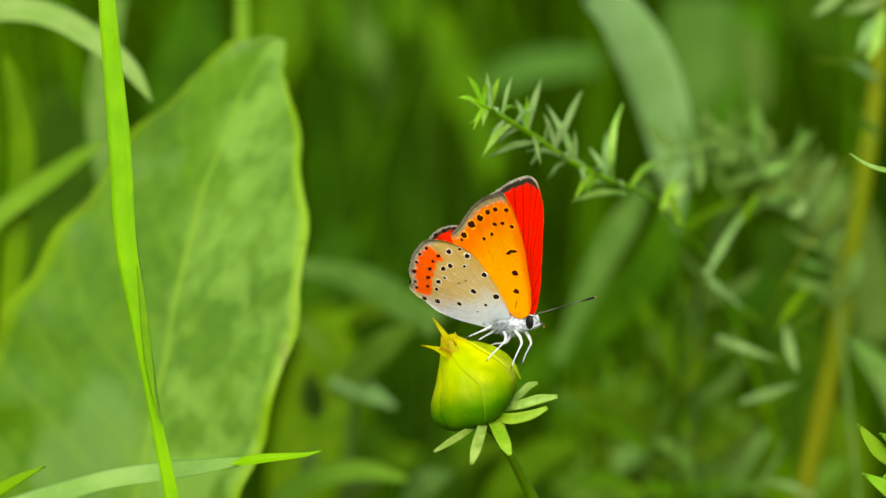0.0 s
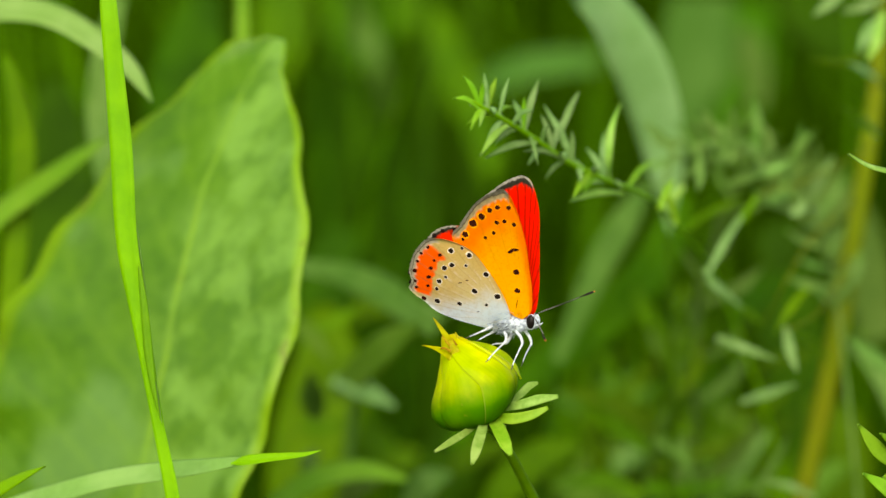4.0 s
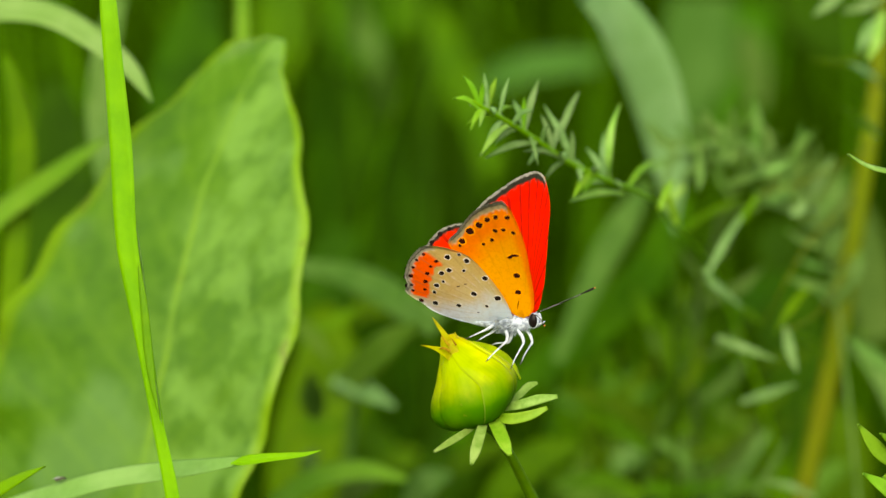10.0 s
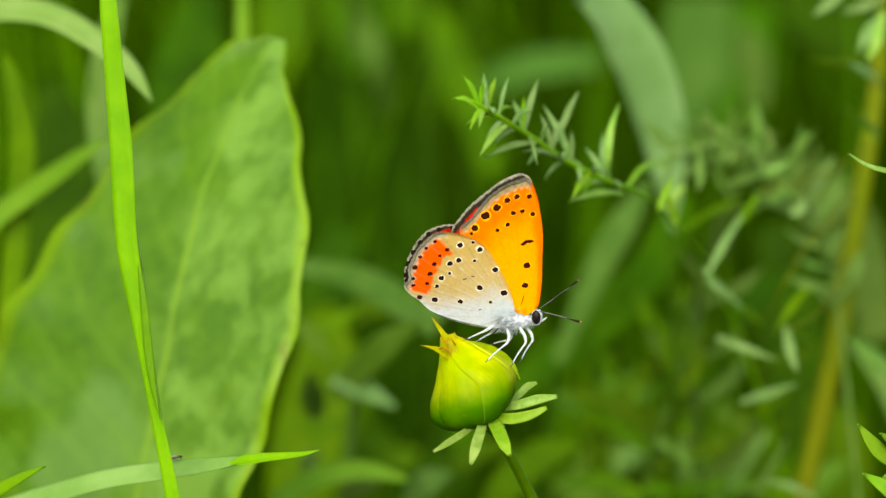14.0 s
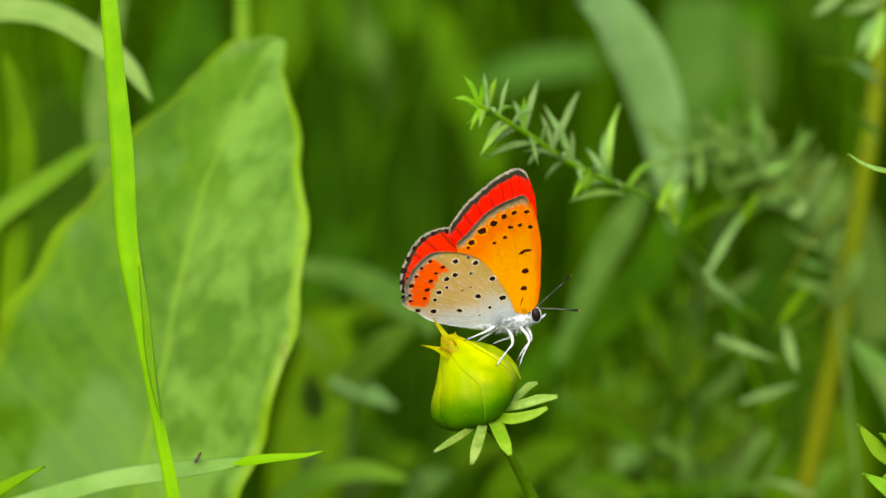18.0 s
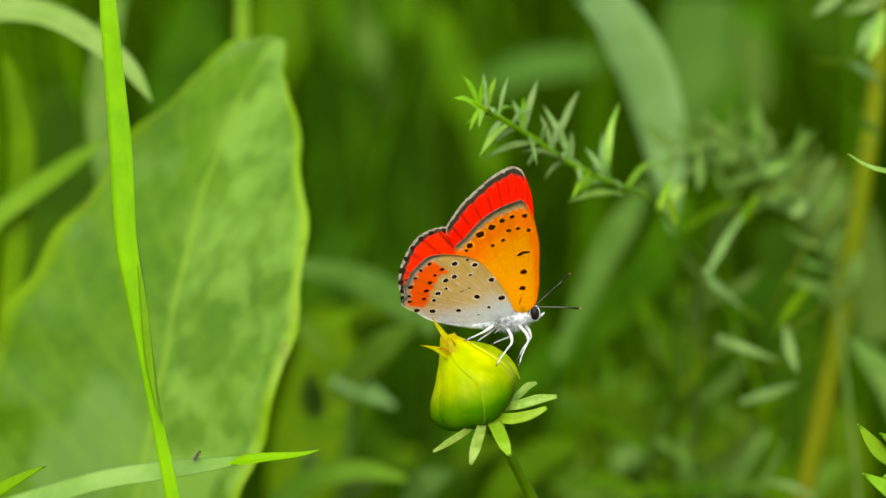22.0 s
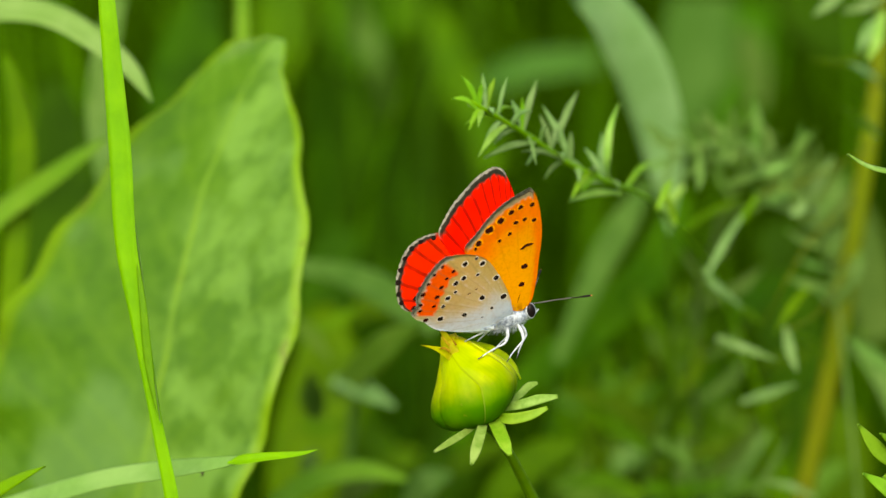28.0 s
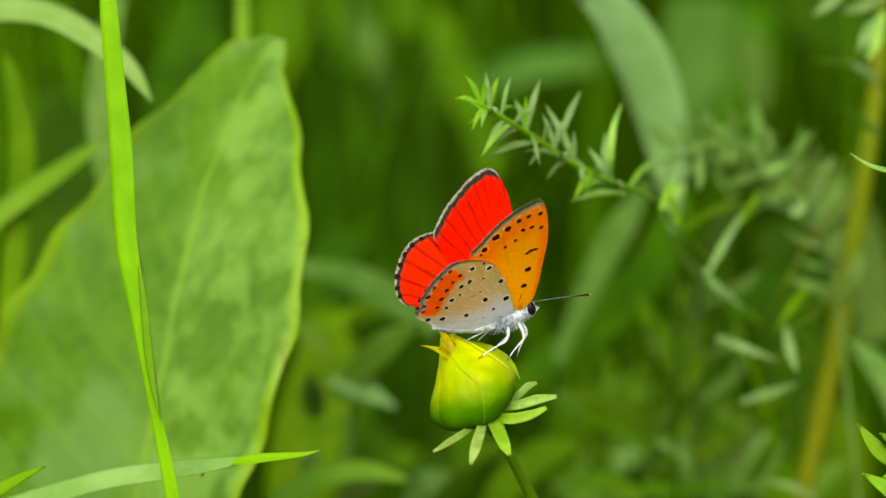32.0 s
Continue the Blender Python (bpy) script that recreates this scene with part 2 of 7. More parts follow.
def wing_material(name, ground, inner, rim, rim_from, rim_span, band=None, band_from=0.8, band_span=(0.3, 0.8), base=None,
                  veins=0.3, vein_colour=(0.05, 0.02, 0.01), low=None, rays=46.0, lit=(0.9, 0.4, 0.1), sheerness=0.42, bleed=(0.25, 0.8), line=(0.04, 0.035, 0.025), soft=0.84):
    """Scaled wing. UV x runs round the outline from the root, UV y from the root out to the margin."""
    mat, tree, bsdf = shader(name)
    uv = node(tree, "SeparateXYZ", [(0, node(tree, "TexCoord").outputs["UV"])])
    round_, out = uv.outputs[0], uv.outputs[1]
    local = node(tree, "SeparateXYZ", [(0, node(tree, "TexCoord").outputs["Object"])])
    scales = noise_of(tree, 9000, 2)
    cloud = noise_of(tree, 320, 3)
    c = mixed(tree, step(tree, math_of(tree, "ADD", out, math_of(tree, "MULTIPLY", math_of(tree, "SUBTRACT", cloud, 0.5), 0.3)), bleed[0], bleed[1]), inner, ground)
    if base:
        c = mixed(tree, step(tree, math_of(tree, "ADD", out, math_of(tree, "MULTIPLY", cloud, 0.3)), 0.58, 0.2), c, base)
    if low:
        c = mixed(tree, step(tree, math_of(tree, "ADD", local.outputs[2], math_of(tree, "MULTIPLY", cloud, 0.003)), 0.0060, 0.0022), c, low)
    if band:
        at_edge = math_of(tree, "ADD", out, math_of(tree, "MULTIPLY", math_of(tree, "SUBTRACT", noise_of(tree, 1100, 2), 0.5), 0.1))
        share = math_of(tree, "MULTIPLY", step(tree, at_edge, band_from - 0.015, band_from + 0.015),
                        math_of(tree, "MULTIPLY", step(tree, round_, band_span[0], band_span[0] + 0.03), step(tree, round_, band_span[1] + 0.012, band_span[1] - 0.012)))
        c = mixed(tree, share, c, band)
    ray = step(tree, math_of(tree, "SINE", math_of(tree, "ADD", math_of(tree, "MULTIPLY", round_, rays), math_of(tree, "MULTIPLY", cloud, 2.2))), soft, 1.0)
    if low:
        streak = step(tree, math_of(tree, "SINE", math_of(tree, "ADD", math_of(tree, "MULTIPLY", round_, rays), math_of(tree, "ADD", math_of(tree, "MULTIPLY", cloud, 2.2), 1.1))), 0.3, 1.0)
        grainy = math_of(tree, "MULTIPLY", step(tree, noise_of(tree, 700, 3), 0.4, 0.65), 0.36)
        c = mixed(tree, math_of(tree, "MULTIPLY", math_of(tree, "MULTIPLY", streak, grainy), step(tree, out, 0.78, 0.70)), c, (0.70, 0.68, 0.56))
    ray = math_of(tree, "MULTIPLY", ray, math_of(tree, "MULTIPLY", step(tree, out, 0.25, 0.5), math_of(tree, "MULTIPLY", step(tree, noise_of(tree, 500, 2), 0.2, 0.5), veins)))
    c = mixed(tree, ray, c, vein_colour)
    ragged = math_of(tree, "ADD", out, math_of(tree, "MULTIPLY", math_of(tree, "SUBTRACT", noise_of(tree, 900, 2), 0.5), 0.03))
    span = math_of(tree, "MULTIPLY", step(tree, round_, rim_span[0] - 0.02, rim_span[0] + 0.02), step(tree, round_, rim_span[1] + 0.02, rim_span[1] - 0.02))
    edge = math_of(tree, "MULTIPLY", step(tree, ragged, rim_from - 0.01, rim_from + 0.01), span)
    ticks = step(tree, math_of(tree, "SINE", math_of(tree, "MULTIPLY", round_, 160.0)), -0.2, 0.9)
    dots = math_of(tree, "MULTIPLY", step(tree, out, rim_from + 0.03, rim_from), 0.7)
    c = mixed(tree, math_of(tree, "MULTIPLY", math_of(tree, "MULTIPLY", step(tree, out, rim_from - 0.03, rim_from), dots), math_of(tree, "MULTIPLY", ticks, span)), c, [min(0.8, x * 1.7) for x in rim])
    c = mixed(tree, edge, c, mixed(tree, math_of(tree, "MULTIPLY", ticks, 0.3), rim, [x * 0.45 for x in rim]))
    c = mixed(tree, math_of(tree, "MULTIPLY", step(tree, ragged, 0.968, 0.976), span), c, line)
    beads = math_of(tree, "ADD", math_of(tree, "MULTIPLY", step(tree, noise_of(tree, 1500, 2), 0.3, 0.65), 0.4), 0.45)
    c = mixed(tree, math_of(tree, "MULTIPLY", math_of(tree, "MULTIPLY", step(tree, ragged, 0.977, 0.984), beads), span), c, (0.46, 0.44, 0.36))
    c = mixed(tree, math_of(tree, "MULTIPLY", step(tree, noise_of(tree, 2600, 3), 0.45, 0.7), 0.3), c, (0.55, 0.48, 0.4), "MULTIPLY")
    c = mixed(tree, math_of(tree, "MULTIPLY", scales, 0.25), c, (0.25, 0.18, 0.1), "MULTIPLY")
    bump = node(tree, "Bump", [("Strength", 0.25), ("Distance", 0.00005), ("Height", math_of(tree, "ADD", scales, ray))])
    tree.links.new(bump.outputs[0], bsdf.inputs["Normal"])
    bsdf.inputs["Roughness"].default_value = 0.7
    bsdf.inputs["Specular IOR Level"].default_value = 0.05
    sheer = mixed(tree, edge, mixed(tree, 0.75, c, lit), c)
    finish(tree, bsdf, c, sheerness, sheer)
    return mat


FORE_UNDER = wing_material("forewing_underside", (0.97, 0.24, 0.002), (0.97, 0.47, 0.003), (0.50, 0.40, 0.21), 0.938, (0.40, 0.77), veins=0.2, vein_colour=(0.4, 0.12, 0.0),
                           lit=(0.97, 0.5, 0.02), bleed=(0.55, 0.85), rays=60.0, sheerness=0.4, line=(0.17, 0.14, 0.09))
FORE_UPPER = wing_material("forewing_upperside", (0.92, 0.006, 0.0004), (0.92, 0.014, 0.0006), (0.03, 0.03, 0.018), 0.943, (0.36, 0.78), veins=0.8, vein_colour=(0.16, 0.002, 0.0), rays=118.0, soft=0.45,
                           lit=(0.95, 0.16, 0.01), sheerness=0.4)
HIND_UNDER = wing_material("hindwing_underside", (0.47, 0.39, 0.12), (0.48, 0.45, 0.22), (0.44, 0.40, 0.29), 0.945, (0.28, 0.66), band=(0.93, 0.11, 0.002),
                           band_from=0.775, band_span=(0.31, 0.65), base=(0.50, 0.61, 0.69), veins=0.3, vein_colour=(0.24, 0.17, 0.07), low=(0.50, 0.65, 0.74), rays=84.0,
                           lit=(0.95, 0.62, 0.05), sheerness=0.34, line=(0.13, 0.115, 0.08))
HIND_UPPER = wing_material("hindwing_upperside", (0.90, 0.016, 0.0005), (0.88, 0.016, 0.0005), (0.03, 0.03, 0.018), 0.953, (0.26, 0.74), veins=0.75, vein_colour=(0.13, 0.002, 0.0), soft=0.5,
                           base=(0.3, 0.015, 0.003), rays=84.0, lit=(0.95, 0.25, 0.02), sheerness=0.4)

# ---- mesh tools ----


def built(bm, smooth=True):
    mesh = bpy.data.meshes.new("mesh")
    bm.to_mesh(mesh)
    bm.free()
    if smooth:
        mesh.shade_smooth()
    return mesh


def stands(ob):
    """Where a thing or part stands in the world."""
    return (stands(ob.parent) @ ob.matrix_parent_inverse if ob.parent else Matrix()) @ ob.matrix_basis


def part(name, bm, material, parent, label=""):
    ob = new(name, built(bm))
    for m in material if isinstance(material, (list, tuple)) else [material]:
        ob.data.materials.append(m)
    ob.parent = parent
    ob.matrix_parent_inverse = stands(parent).inverted()
    return tagged(ob, label)


def thing(name, place, label, category, group=""):
    ob = new(name)
    ob.empty_display_size = 0.01
    ob.location = place
    return tagged(ob, label, category, group)


def spline(points, n):
    """A smooth curve through the points, n + 1 places along it, evenly from point to point; it bends by the true distances, so it does not overshoot."""
    p = np.array(points, float)
    gap = np.linalg.norm(np.diff(p, axis=0), axis=1).clip(1e-9) if p.shape[1] > 1 else np.ones(len(p) - 1)
    pace = np.diff(p, axis=0) / gap[:, None]
    slope = np.vstack([pace[:1], (pace[:-1] * gap[1:, None] + pace[1:] * gap[:-1, None]) / (gap[1:] + gap[:-1])[:, None], pace[-1:]])
    made = []
    for t in np.linspace(0, len(p) - 1 - 1e-9, n + 1):
        i, f = int(t), t - int(t)
        h = gap[i]
        made.append(p[i] * (1 + 2 * f) * (1 - f) ** 2 + slope[i] * h * f * (1 - f) ** 2 + p[i + 1] * f * f * (3 - 2 * f) + slope[i + 1] * h * f * f * (f - 1))
    return np.array(made)


def strip(points, widths, face=(0.0, -1.0, 0.35), fold=0.2, n=22, thick=0.00022, across=4, wave=0.0, seed=0, twist=(0.0, 0.0), bm=None):
    """A blade or leaf: a thin closed strip along the points, folded along its middle, its upper side turned towards face."""
    bm = bm or bmesh.new()
    uv = bm.loops.layers.uv.verify()
    line = spline(points, n)
    wide = spline([[w] for w in widths], n)[:, 0].clip(0.00004)
    rng = random.Random(seed)
    phase = rng.random() * 6.28
    rows = []
    for i in range(n + 1):
        along = Vector(line[min(i + 1, n)] - line[max(i - 1, 0)]).normalized()
        up = Vector(face)
        up = (up - along * up.dot(along)).normalized()
        up.rotate(Matrix.Rotation(radians(twist[0] + (twist[1] - twist[0]) * i / n), 3, along))
        side = along.cross(up)
        top, low = [], []
        for j in range(across + 1):
            o = 2 * j / across - 1
            lift = fold * abs(o) * wide[i] + wave * wide[i] * math.sin(i * 1.1 + phase + (2 if o > 0 else 0)) * o * o
            at = Vector(line[i]) + side * (o * wide[i]) + up * lift
            t = thick * (1 - 0.75 * abs(o))
            top.append(bm.verts.new(at + up * t))
            low.append(bm.verts.new(at - up * t))
        rows.append((top, low))

    def quad(a, b, c, d, uvs):
        f = bm.faces.new((a, b, c, d))
        for loop, w in zip(f.loops, uvs):
            loop[uv].uv = w
    for i in range(n):
        (t0, l0), (t1, l1) = rows[i], rows[i + 1]
        v0, v1 = i / n, (i + 1) / n
        for j in range(across):
            u0, u1 = j / across, (j + 1) / across
            quad(t0[j], t0[j + 1], t1[j + 1], t1[j], ((u0, v0), (u1, v0), (u1, v1), (u0, v1)))
            quad(l0[j + 1], l0[j], l1[j], l1[j + 1], ((u1, v0), (u0, v0), (u0, v1), (u1, v1)))
        quad(l0[0], t0[0], t1[0], l1[0], ((0, v0), (0, v0), (0, v1), (0, v1)))
        quad(t0[-1], l0[-1], l1[-1], t1[-1], ((1, v0), (1, v0), (1, v1), (1, v1)))
    for (t, l), turn in ((rows[0], 1), (rows[-1], -1)):
        f = bm.faces.new((t + l[::-1])[::turn])
        for loop in f.loops:
            loop[uv].uv = (0.5, 0 if turn == 1 else 1)
    return bm


def tube(points, radii, n=20, sides=8, bm=None, close=True):
    bm = bm or bmesh.new()
    line = spline(points, n)
    thick = spline([[r] for r in radii], n)[:, 0].clip(0.00001)
    rings = []
    hint = Vector((0.13, 0.9, 0.31))
    for i in range(n + 1):
        along = Vector(line[min(i + 1, n)] - line[max(i - 1, 0)]).normalized()
        a = along.cross(hint).normalized()
        b = along.cross(a)
        rings.append([bm.verts.new(Vector(line[i]) + (a * math.cos(6.28319 * k / sides) + b * math.sin(6.28319 * k / sides)) * thick[i]) for k in range(sides)])
    for i in range(n):
        for k in range(sides):
            bm.faces.new((rings[i][k], rings[i][(k + 1) % sides], rings[i + 1][(k + 1) % sides], rings[i + 1][k]))
    if close:
        bm.faces.new(rings[0][::-1])
        bm.faces.new(rings[-1])
    return bm


def ball(centre, size, turn=None, bm=None, seg=20, rings=14, lumps=0.0):
    bm = bm or bmesh.new()
    made = bmesh.ops.create_uvsphere(bm, u_segments=seg, v_segments=rings, radius=1)["verts"]
    for v in made:
        v.co *= 1 + lumps * noise.noise(v.co * 4.0)
        v.co = Vector(a * b for a, b in zip(v.co, size))
        if turn:
            v.co.rotate(turn)
        v.co += Vector(centre)
    return bm


# ---- ground ----


def ground():
    n, verts, faces = 60, [], []
    reach = [math.copysign(abs(t) ** 3.2 * 150, t) for t in np.linspace(-1, 1, n + 1)]
    for y in reach:
        for x in reach:
            bump = 0.012 * noise.noise(Vector((x * 2.2, y * 2.2, 0))) if abs(x) + abs(y) < 12 else 0
            verts.append((x, y, bump))
    for i in range(n):
        for j in range(n):
            a = i * (n + 1) + j
            faces.append((a, a + 1, a + n + 2, a + n + 1))
    mesh = bpy.data.meshes.new("ground")
    mesh.from_pydata(verts, [], faces)
    mesh.shade_smooth()
    mesh.materials.append(SOIL)
    tagged(new("ground", mesh), "dark meadow soil with moss between the grasses", "ground", kind="structure")


ground()


def meadow(name, count, area, tall, wide, material, label, seed, lean=0.35, clear=()):
    """Countless grass blades, joined, over a stretch of the meadow (x from, x to, y from, y to); none within the clear circles (x, y, radius)."""
    rng = random.Random(seed)
    verts, faces = [], []
    left = count
    while left:
        x, y = rng.uniform(*area[:2]) * rng.uniform(0.55, 1.3), rng.uniform(*area[2:]) + rng.gauss(0, 0.04)
        if any((x - cx) ** 2 + (y - cy) ** 2 < r * r for cx, cy, r in clear):
            continue
        left -= 1
        h, w = rng.uniform(*tall), rng.uniform(*wide)
        turn, bend = rng.uniform(0, 6.28), rng.uniform(0.1, 1.0) * lean * h
        dx, dy = math.cos(turn) * bend, math.sin(turn) * bend
        spin = rng.uniform(-1.0, 1.0)
        sx, sy = math.cos(spin) * w, math.sin(spin) * w
        start = len(verts)
        for i in range(8):
            f = i / 7
            ww = (1 - f ** 2.2) * 0.5 + 0.02
            px, py, pz = x + dx * f * f, y + dy * f * f, h * (f - 0.22 * f ** 3 * bend / h)
            verts += [(px - sx * ww, py - sy * ww, pz), (px, py - 0.15 * w, pz), (px + sx * ww, py + sy * ww, pz)]
        for i in range(7):
            for j in range(2):
                a = start + 3 * i + j
                faces.append((a, a + 1, a + 4, a + 3))
    mesh = bpy.data.meshes.new(name)
    mesh.from_pydata(verts, [], faces)
    mesh.shade_smooth()
    mesh.materials.append(material)
    return tagged(new(name, mesh), label, "grass", kind="stuff")


# back and far grass take the green with shade painted in
meadow("meadow_grass", 7500, (-2.6, 2.6, 0.5, 3.4), (0.30, 0.62), (0.004, 0.011), SHADE_GREEN, "dense meadow grass behind the bud, its green darkened to stand for shade", 3)
meadow("tall_grass", 380, (-1.2, 1.2, 0.42, 1.8), (0.38, 0.60), (0.004, 0.009), MIDGREEN, "tall mid-green grass blades standing in the meadow", 7,
       clear=((-0.01, 0.5, 0.05), (-0.013, 0.7, 0.07), (-0.018, 0.95, 0.085), (-0.022, 1.25, 0.1), (-0.028, 1.6, 0.12)))
meadow("far_grass", 7000, (-7, 7, 3.0, 10), (0.5, 0.9), (0.012, 0.03), SHADE_GREEN, "grass at the far side of the meadow, shade put into its green", 9)
meadow("short_grass", 9000, (-3.5, 3.5, -3.5, 0.6), (0.08, 0.22), (0.003, 0.007), MIDGREEN, "short green meadow grass round the flower", 12, clear=((0, -0.4, 0.12), (0, -0.2, 0.1), (0, 0, 0.08)))
meadow("side_grass", 5000, (-7, 7, -7, 3), (0.2, 0.36), (0.006, 0.014), MIDGREEN, "knee-high green meadow grass all round", 14, clear=((0, -0.2, 1.8),))


def rooted(points):
    """The points with the way down to the ground before them."""
    first, second = Vector(points[0]), Vector(points[1])
    lean = (first - second).normalized()
    run = first.z * 0.35
    low = first + Vector((lean.x * run * 0.5, 0.0, 0))
    return [(low.x, low.y, -0.004), ((low.x * 2 + first.x) / 3, low.y, first.z * 0.45), *points]


def grass_blade(name, points, widths, material, label, category="grass", group="", face=(0.0, -1.0, 0.35), **shape):
    """A grass plant: a thin stalk from the ground and the one blade that it bears."""
    line = rooted(points)
    ob = thing(name, line[0], label, category, group)
    part("stalk", tube([line[0], line[1], line[2]], [0.0012, 0.0010, 0.0006], 14, 8), DIMGREEN, ob)
    part("blade", strip(points, widths, face, **shape), material, ob)
    return ob


# ---- the blade that stands before the broad leaf ----
tall_blade = thing("grass_plant", (-0.0344, -0.0035, 0.3167), "bright lime green grass with one long folded blade", "grass")
tall_blade.location.z = 0
part("blade", strip([tall_blade.location, (-0.0347, -0.0050, 0.3532), (-0.0372, -0.0031, 0.3678), (-0.0390, -0.0020, 0.3766), (-0.0402, -0.0012, 0.3835), (-0.0411, -0.0005, 0.3892), (-0.0430, 0.0009, 0.4000), (-0.0439, 0.0026, 0.4138), (-0.0449, 0.0040, 0.4245), (-0.0458, 0.0052, 0.4345), (-0.0477, 0.0131, 0.4490)],
                    [0.00099, 0.00107, 0.00099, 0.00084, 0.00099, 0.00122, 0.00153, 0.00161, 0.00138, 0.00115, 0.00023], (-0.25, -1.0, 0.2), fold=0.3, n=60), LIME, tall_blade)
part("fold", strip([(-0.0425, 0.0011, 0.4054), (-0.0416, 0.0002, 0.3985), (-0.0407, -0.0012, 0.3917), (-0.0401, -0.0021, 0.3856), (-0.0394, -0.0029, 0.3810), (-0.0385, -0.0036, 0.3769)],
                   [0.00003, 0.00023, 0.00054, 0.00061, 0.00038, 0.00006], (-0.2, -1.0, 0.3), fold=0.1, n=28), FOLDGREEN, tall_blade, "folded back half of the blade, its shaded side painted darker green")
part("fold_edge", strip([(-0.0422, 0.0017, 0.4045), (-0.0411, 0.0007, 0.3969), (-0.0403, -0.0004, 0.3900), (-0.0397, -0.0013, 0.3847), (-0.0390, -0.0022, 0.3801), (-0.0384, -0.0030, 0.3765)],
                   [0.00003, 0.00009, 0.00015, 0.00015, 0.00012, 0.00004], (0.2, -1.0, 0.2), fold=0.1, n=28), LOWLEAF, tall_blade, "pale rim of the folded half")


# ---- the bud on its stem ----
AXIS_LOW, AXIS_TOP = Vector((0.0050, -0.0031, 0.3757)), Vector((0.0017, -0.0016, 0.3875))
BUD_UP = (AXIS_TOP - AXIS_LOW).normalized()
BUD_RIGHT = Vector((1, 0, 0))
BUD_RIGHT = (BUD_RIGHT - BUD_UP * BUD_RIGHT.dot(BUD_UP)).normalized()
BUD_FRONT = BUD_RIGHT.cross(BUD_UP).normalized()
PROFILE = spline([(1.2, 0.15), (3.1, 0.45), (4.7, 1.45), (5.55, 3.0), (5.65, 4.7), (5.3, 6.6), (4.6, 8.4), (3.55, 10.0), (2.5, 11.4), (1.6, 12.4), (1.0, 13.2)], 60)


def bud_point(r, turn, h):
    """A place on the bud, from millimetres round its axis, the turn counted from its front; the beak leans over to one side."""
    out = (BUD_RIGHT * math.sin(turn) + BUD_FRONT * math.cos(turn)) * (r * 0.001)
    out.x *= float(np.interp(h, (0.0, 1.0, 2.5, 4.4, 6.0, 7.6, 9.2, 10.6, 12.4, 13.2), (0.74, 0.8, 0.92, 1.06, 1.17, 1.24, 1.27, 1.22, 1.25, 1.25))) if out.x > 0 else float(np.interp(h, (0.0, 1.0, 3.0, 5.2, 8.0, 9.3, 11.0, 13.0), (1.06, 1.06, 1.02, 0.93, 0.77, 0.74, 0.7, 0.7)))
    return AXIS_LOW + BUD_UP * (h * 0.001) + out - Vector((0.00006 * max(0.0, h - 6.5) ** 1.6, 0, 0))


def bud_radius(h):
    return float(np.interp(h, PROFILE[:, 1], PROFILE[:, 0]))


def bract_shell(turn, half, top, lift, lean=0.0, narrow=0.6):
    """One bract of the closed head: a bulging panel on the round of the bud, its margins free and a little proud, drawn in towards the beak."""
    bm = bmesh.new()
    uv = bm.loops.layers.uv.verify()
    rows, nh, na = [], 32, 20
    for i in range(nh + 1):
        f = i / nh
        h = top * f + 0.2 * (1 - f)
        rise = max(0.0, f - 0.45) / 0.55
        spread = radians(half) * (1 - (1 - narrow) * rise ** 1.5) * (1 + 0.03 * noise.noise(Vector((f * 7, turn, 0))))
        row = []
        for j in range(na + 1):
            o = 2 * j / na - 1
            a = radians(turn - lean * rise) + spread * o
            swell = 0.42 * (1 - o * o) * math.sin(min(1.0, f * 1.25) * math.pi) - 0.05 * math.exp(-(o * 7) ** 2) * (1 - rise)
            r = bud_radius(min(h, 13.0)) + lift + swell + 0.05 * noise.noise(Vector((o * 2, f * 4, turn)))
            row.append(bm.verts.new(bud_point(r, a, h)))
        rows.append(row)
    # the margins turn in to the bud, so that each panel has an edge
    for row, i in zip(rows, range(nh + 1)):
        h = top * i / nh + 0.2 * (1 - i / nh)
        for k, side in ((0, -1), (-1, 1)):
            a = radians(turn - lean * max(0.0, i / nh - 0.45) / 0.55) + side * radians(half) * (1 - (1 - narrow) * (max(0.0, i / nh - 0.45) / 0.55) ** 1.5) * 0.995
            inner = bm.verts.new(bud_point(bud_radius(min(h, 13.0)) * 0.94, a, h))
            row.insert(0 if side < 0 else len(row), inner)
    wide = na + 2
    for i in range(nh):
        for j in range(wide):
            f = bm.faces.new((rows[i][j], rows[i][j + 1], rows[i + 1][j + 1], rows[i + 1][j]))
            for loop, w in zip(f.loops, ((j, i), (j + 1, i), (j + 1, i + 1), (j, i + 1))):
                loop[uv].uv = (min(1, max(0, (w[0] - 1) / na)), w[1] / nh * top / 13)
    return bm


def bud_core():
    bm = bmesh.new()
    uv = bm.loops.layers.uv.verify()
    rows = [[bm.verts.new(bud_point(r * 0.95, k * 0.19635, h)) for k in range(32)] for r, h in PROFILE[::3]]
    for i in range(len(rows) - 1):
        for k in range(32):
            f = bm.faces.new((rows[i][k], rows[i + 1][k], rows[i + 1][(k + 1) % 32], rows[i][(k + 1) % 32]))
            for loop, w in zip(f.loops, ((k, i), (k, i + 1), (k + 1, i + 1), (k + 1, i))):
                loop[uv].uv = (w[0] / 32 * 0.8 + 0.1, w[1] / 20)
    bm.faces.new(rows[0])
    bm.faces.new(rows[-1][::-1])
    return bm


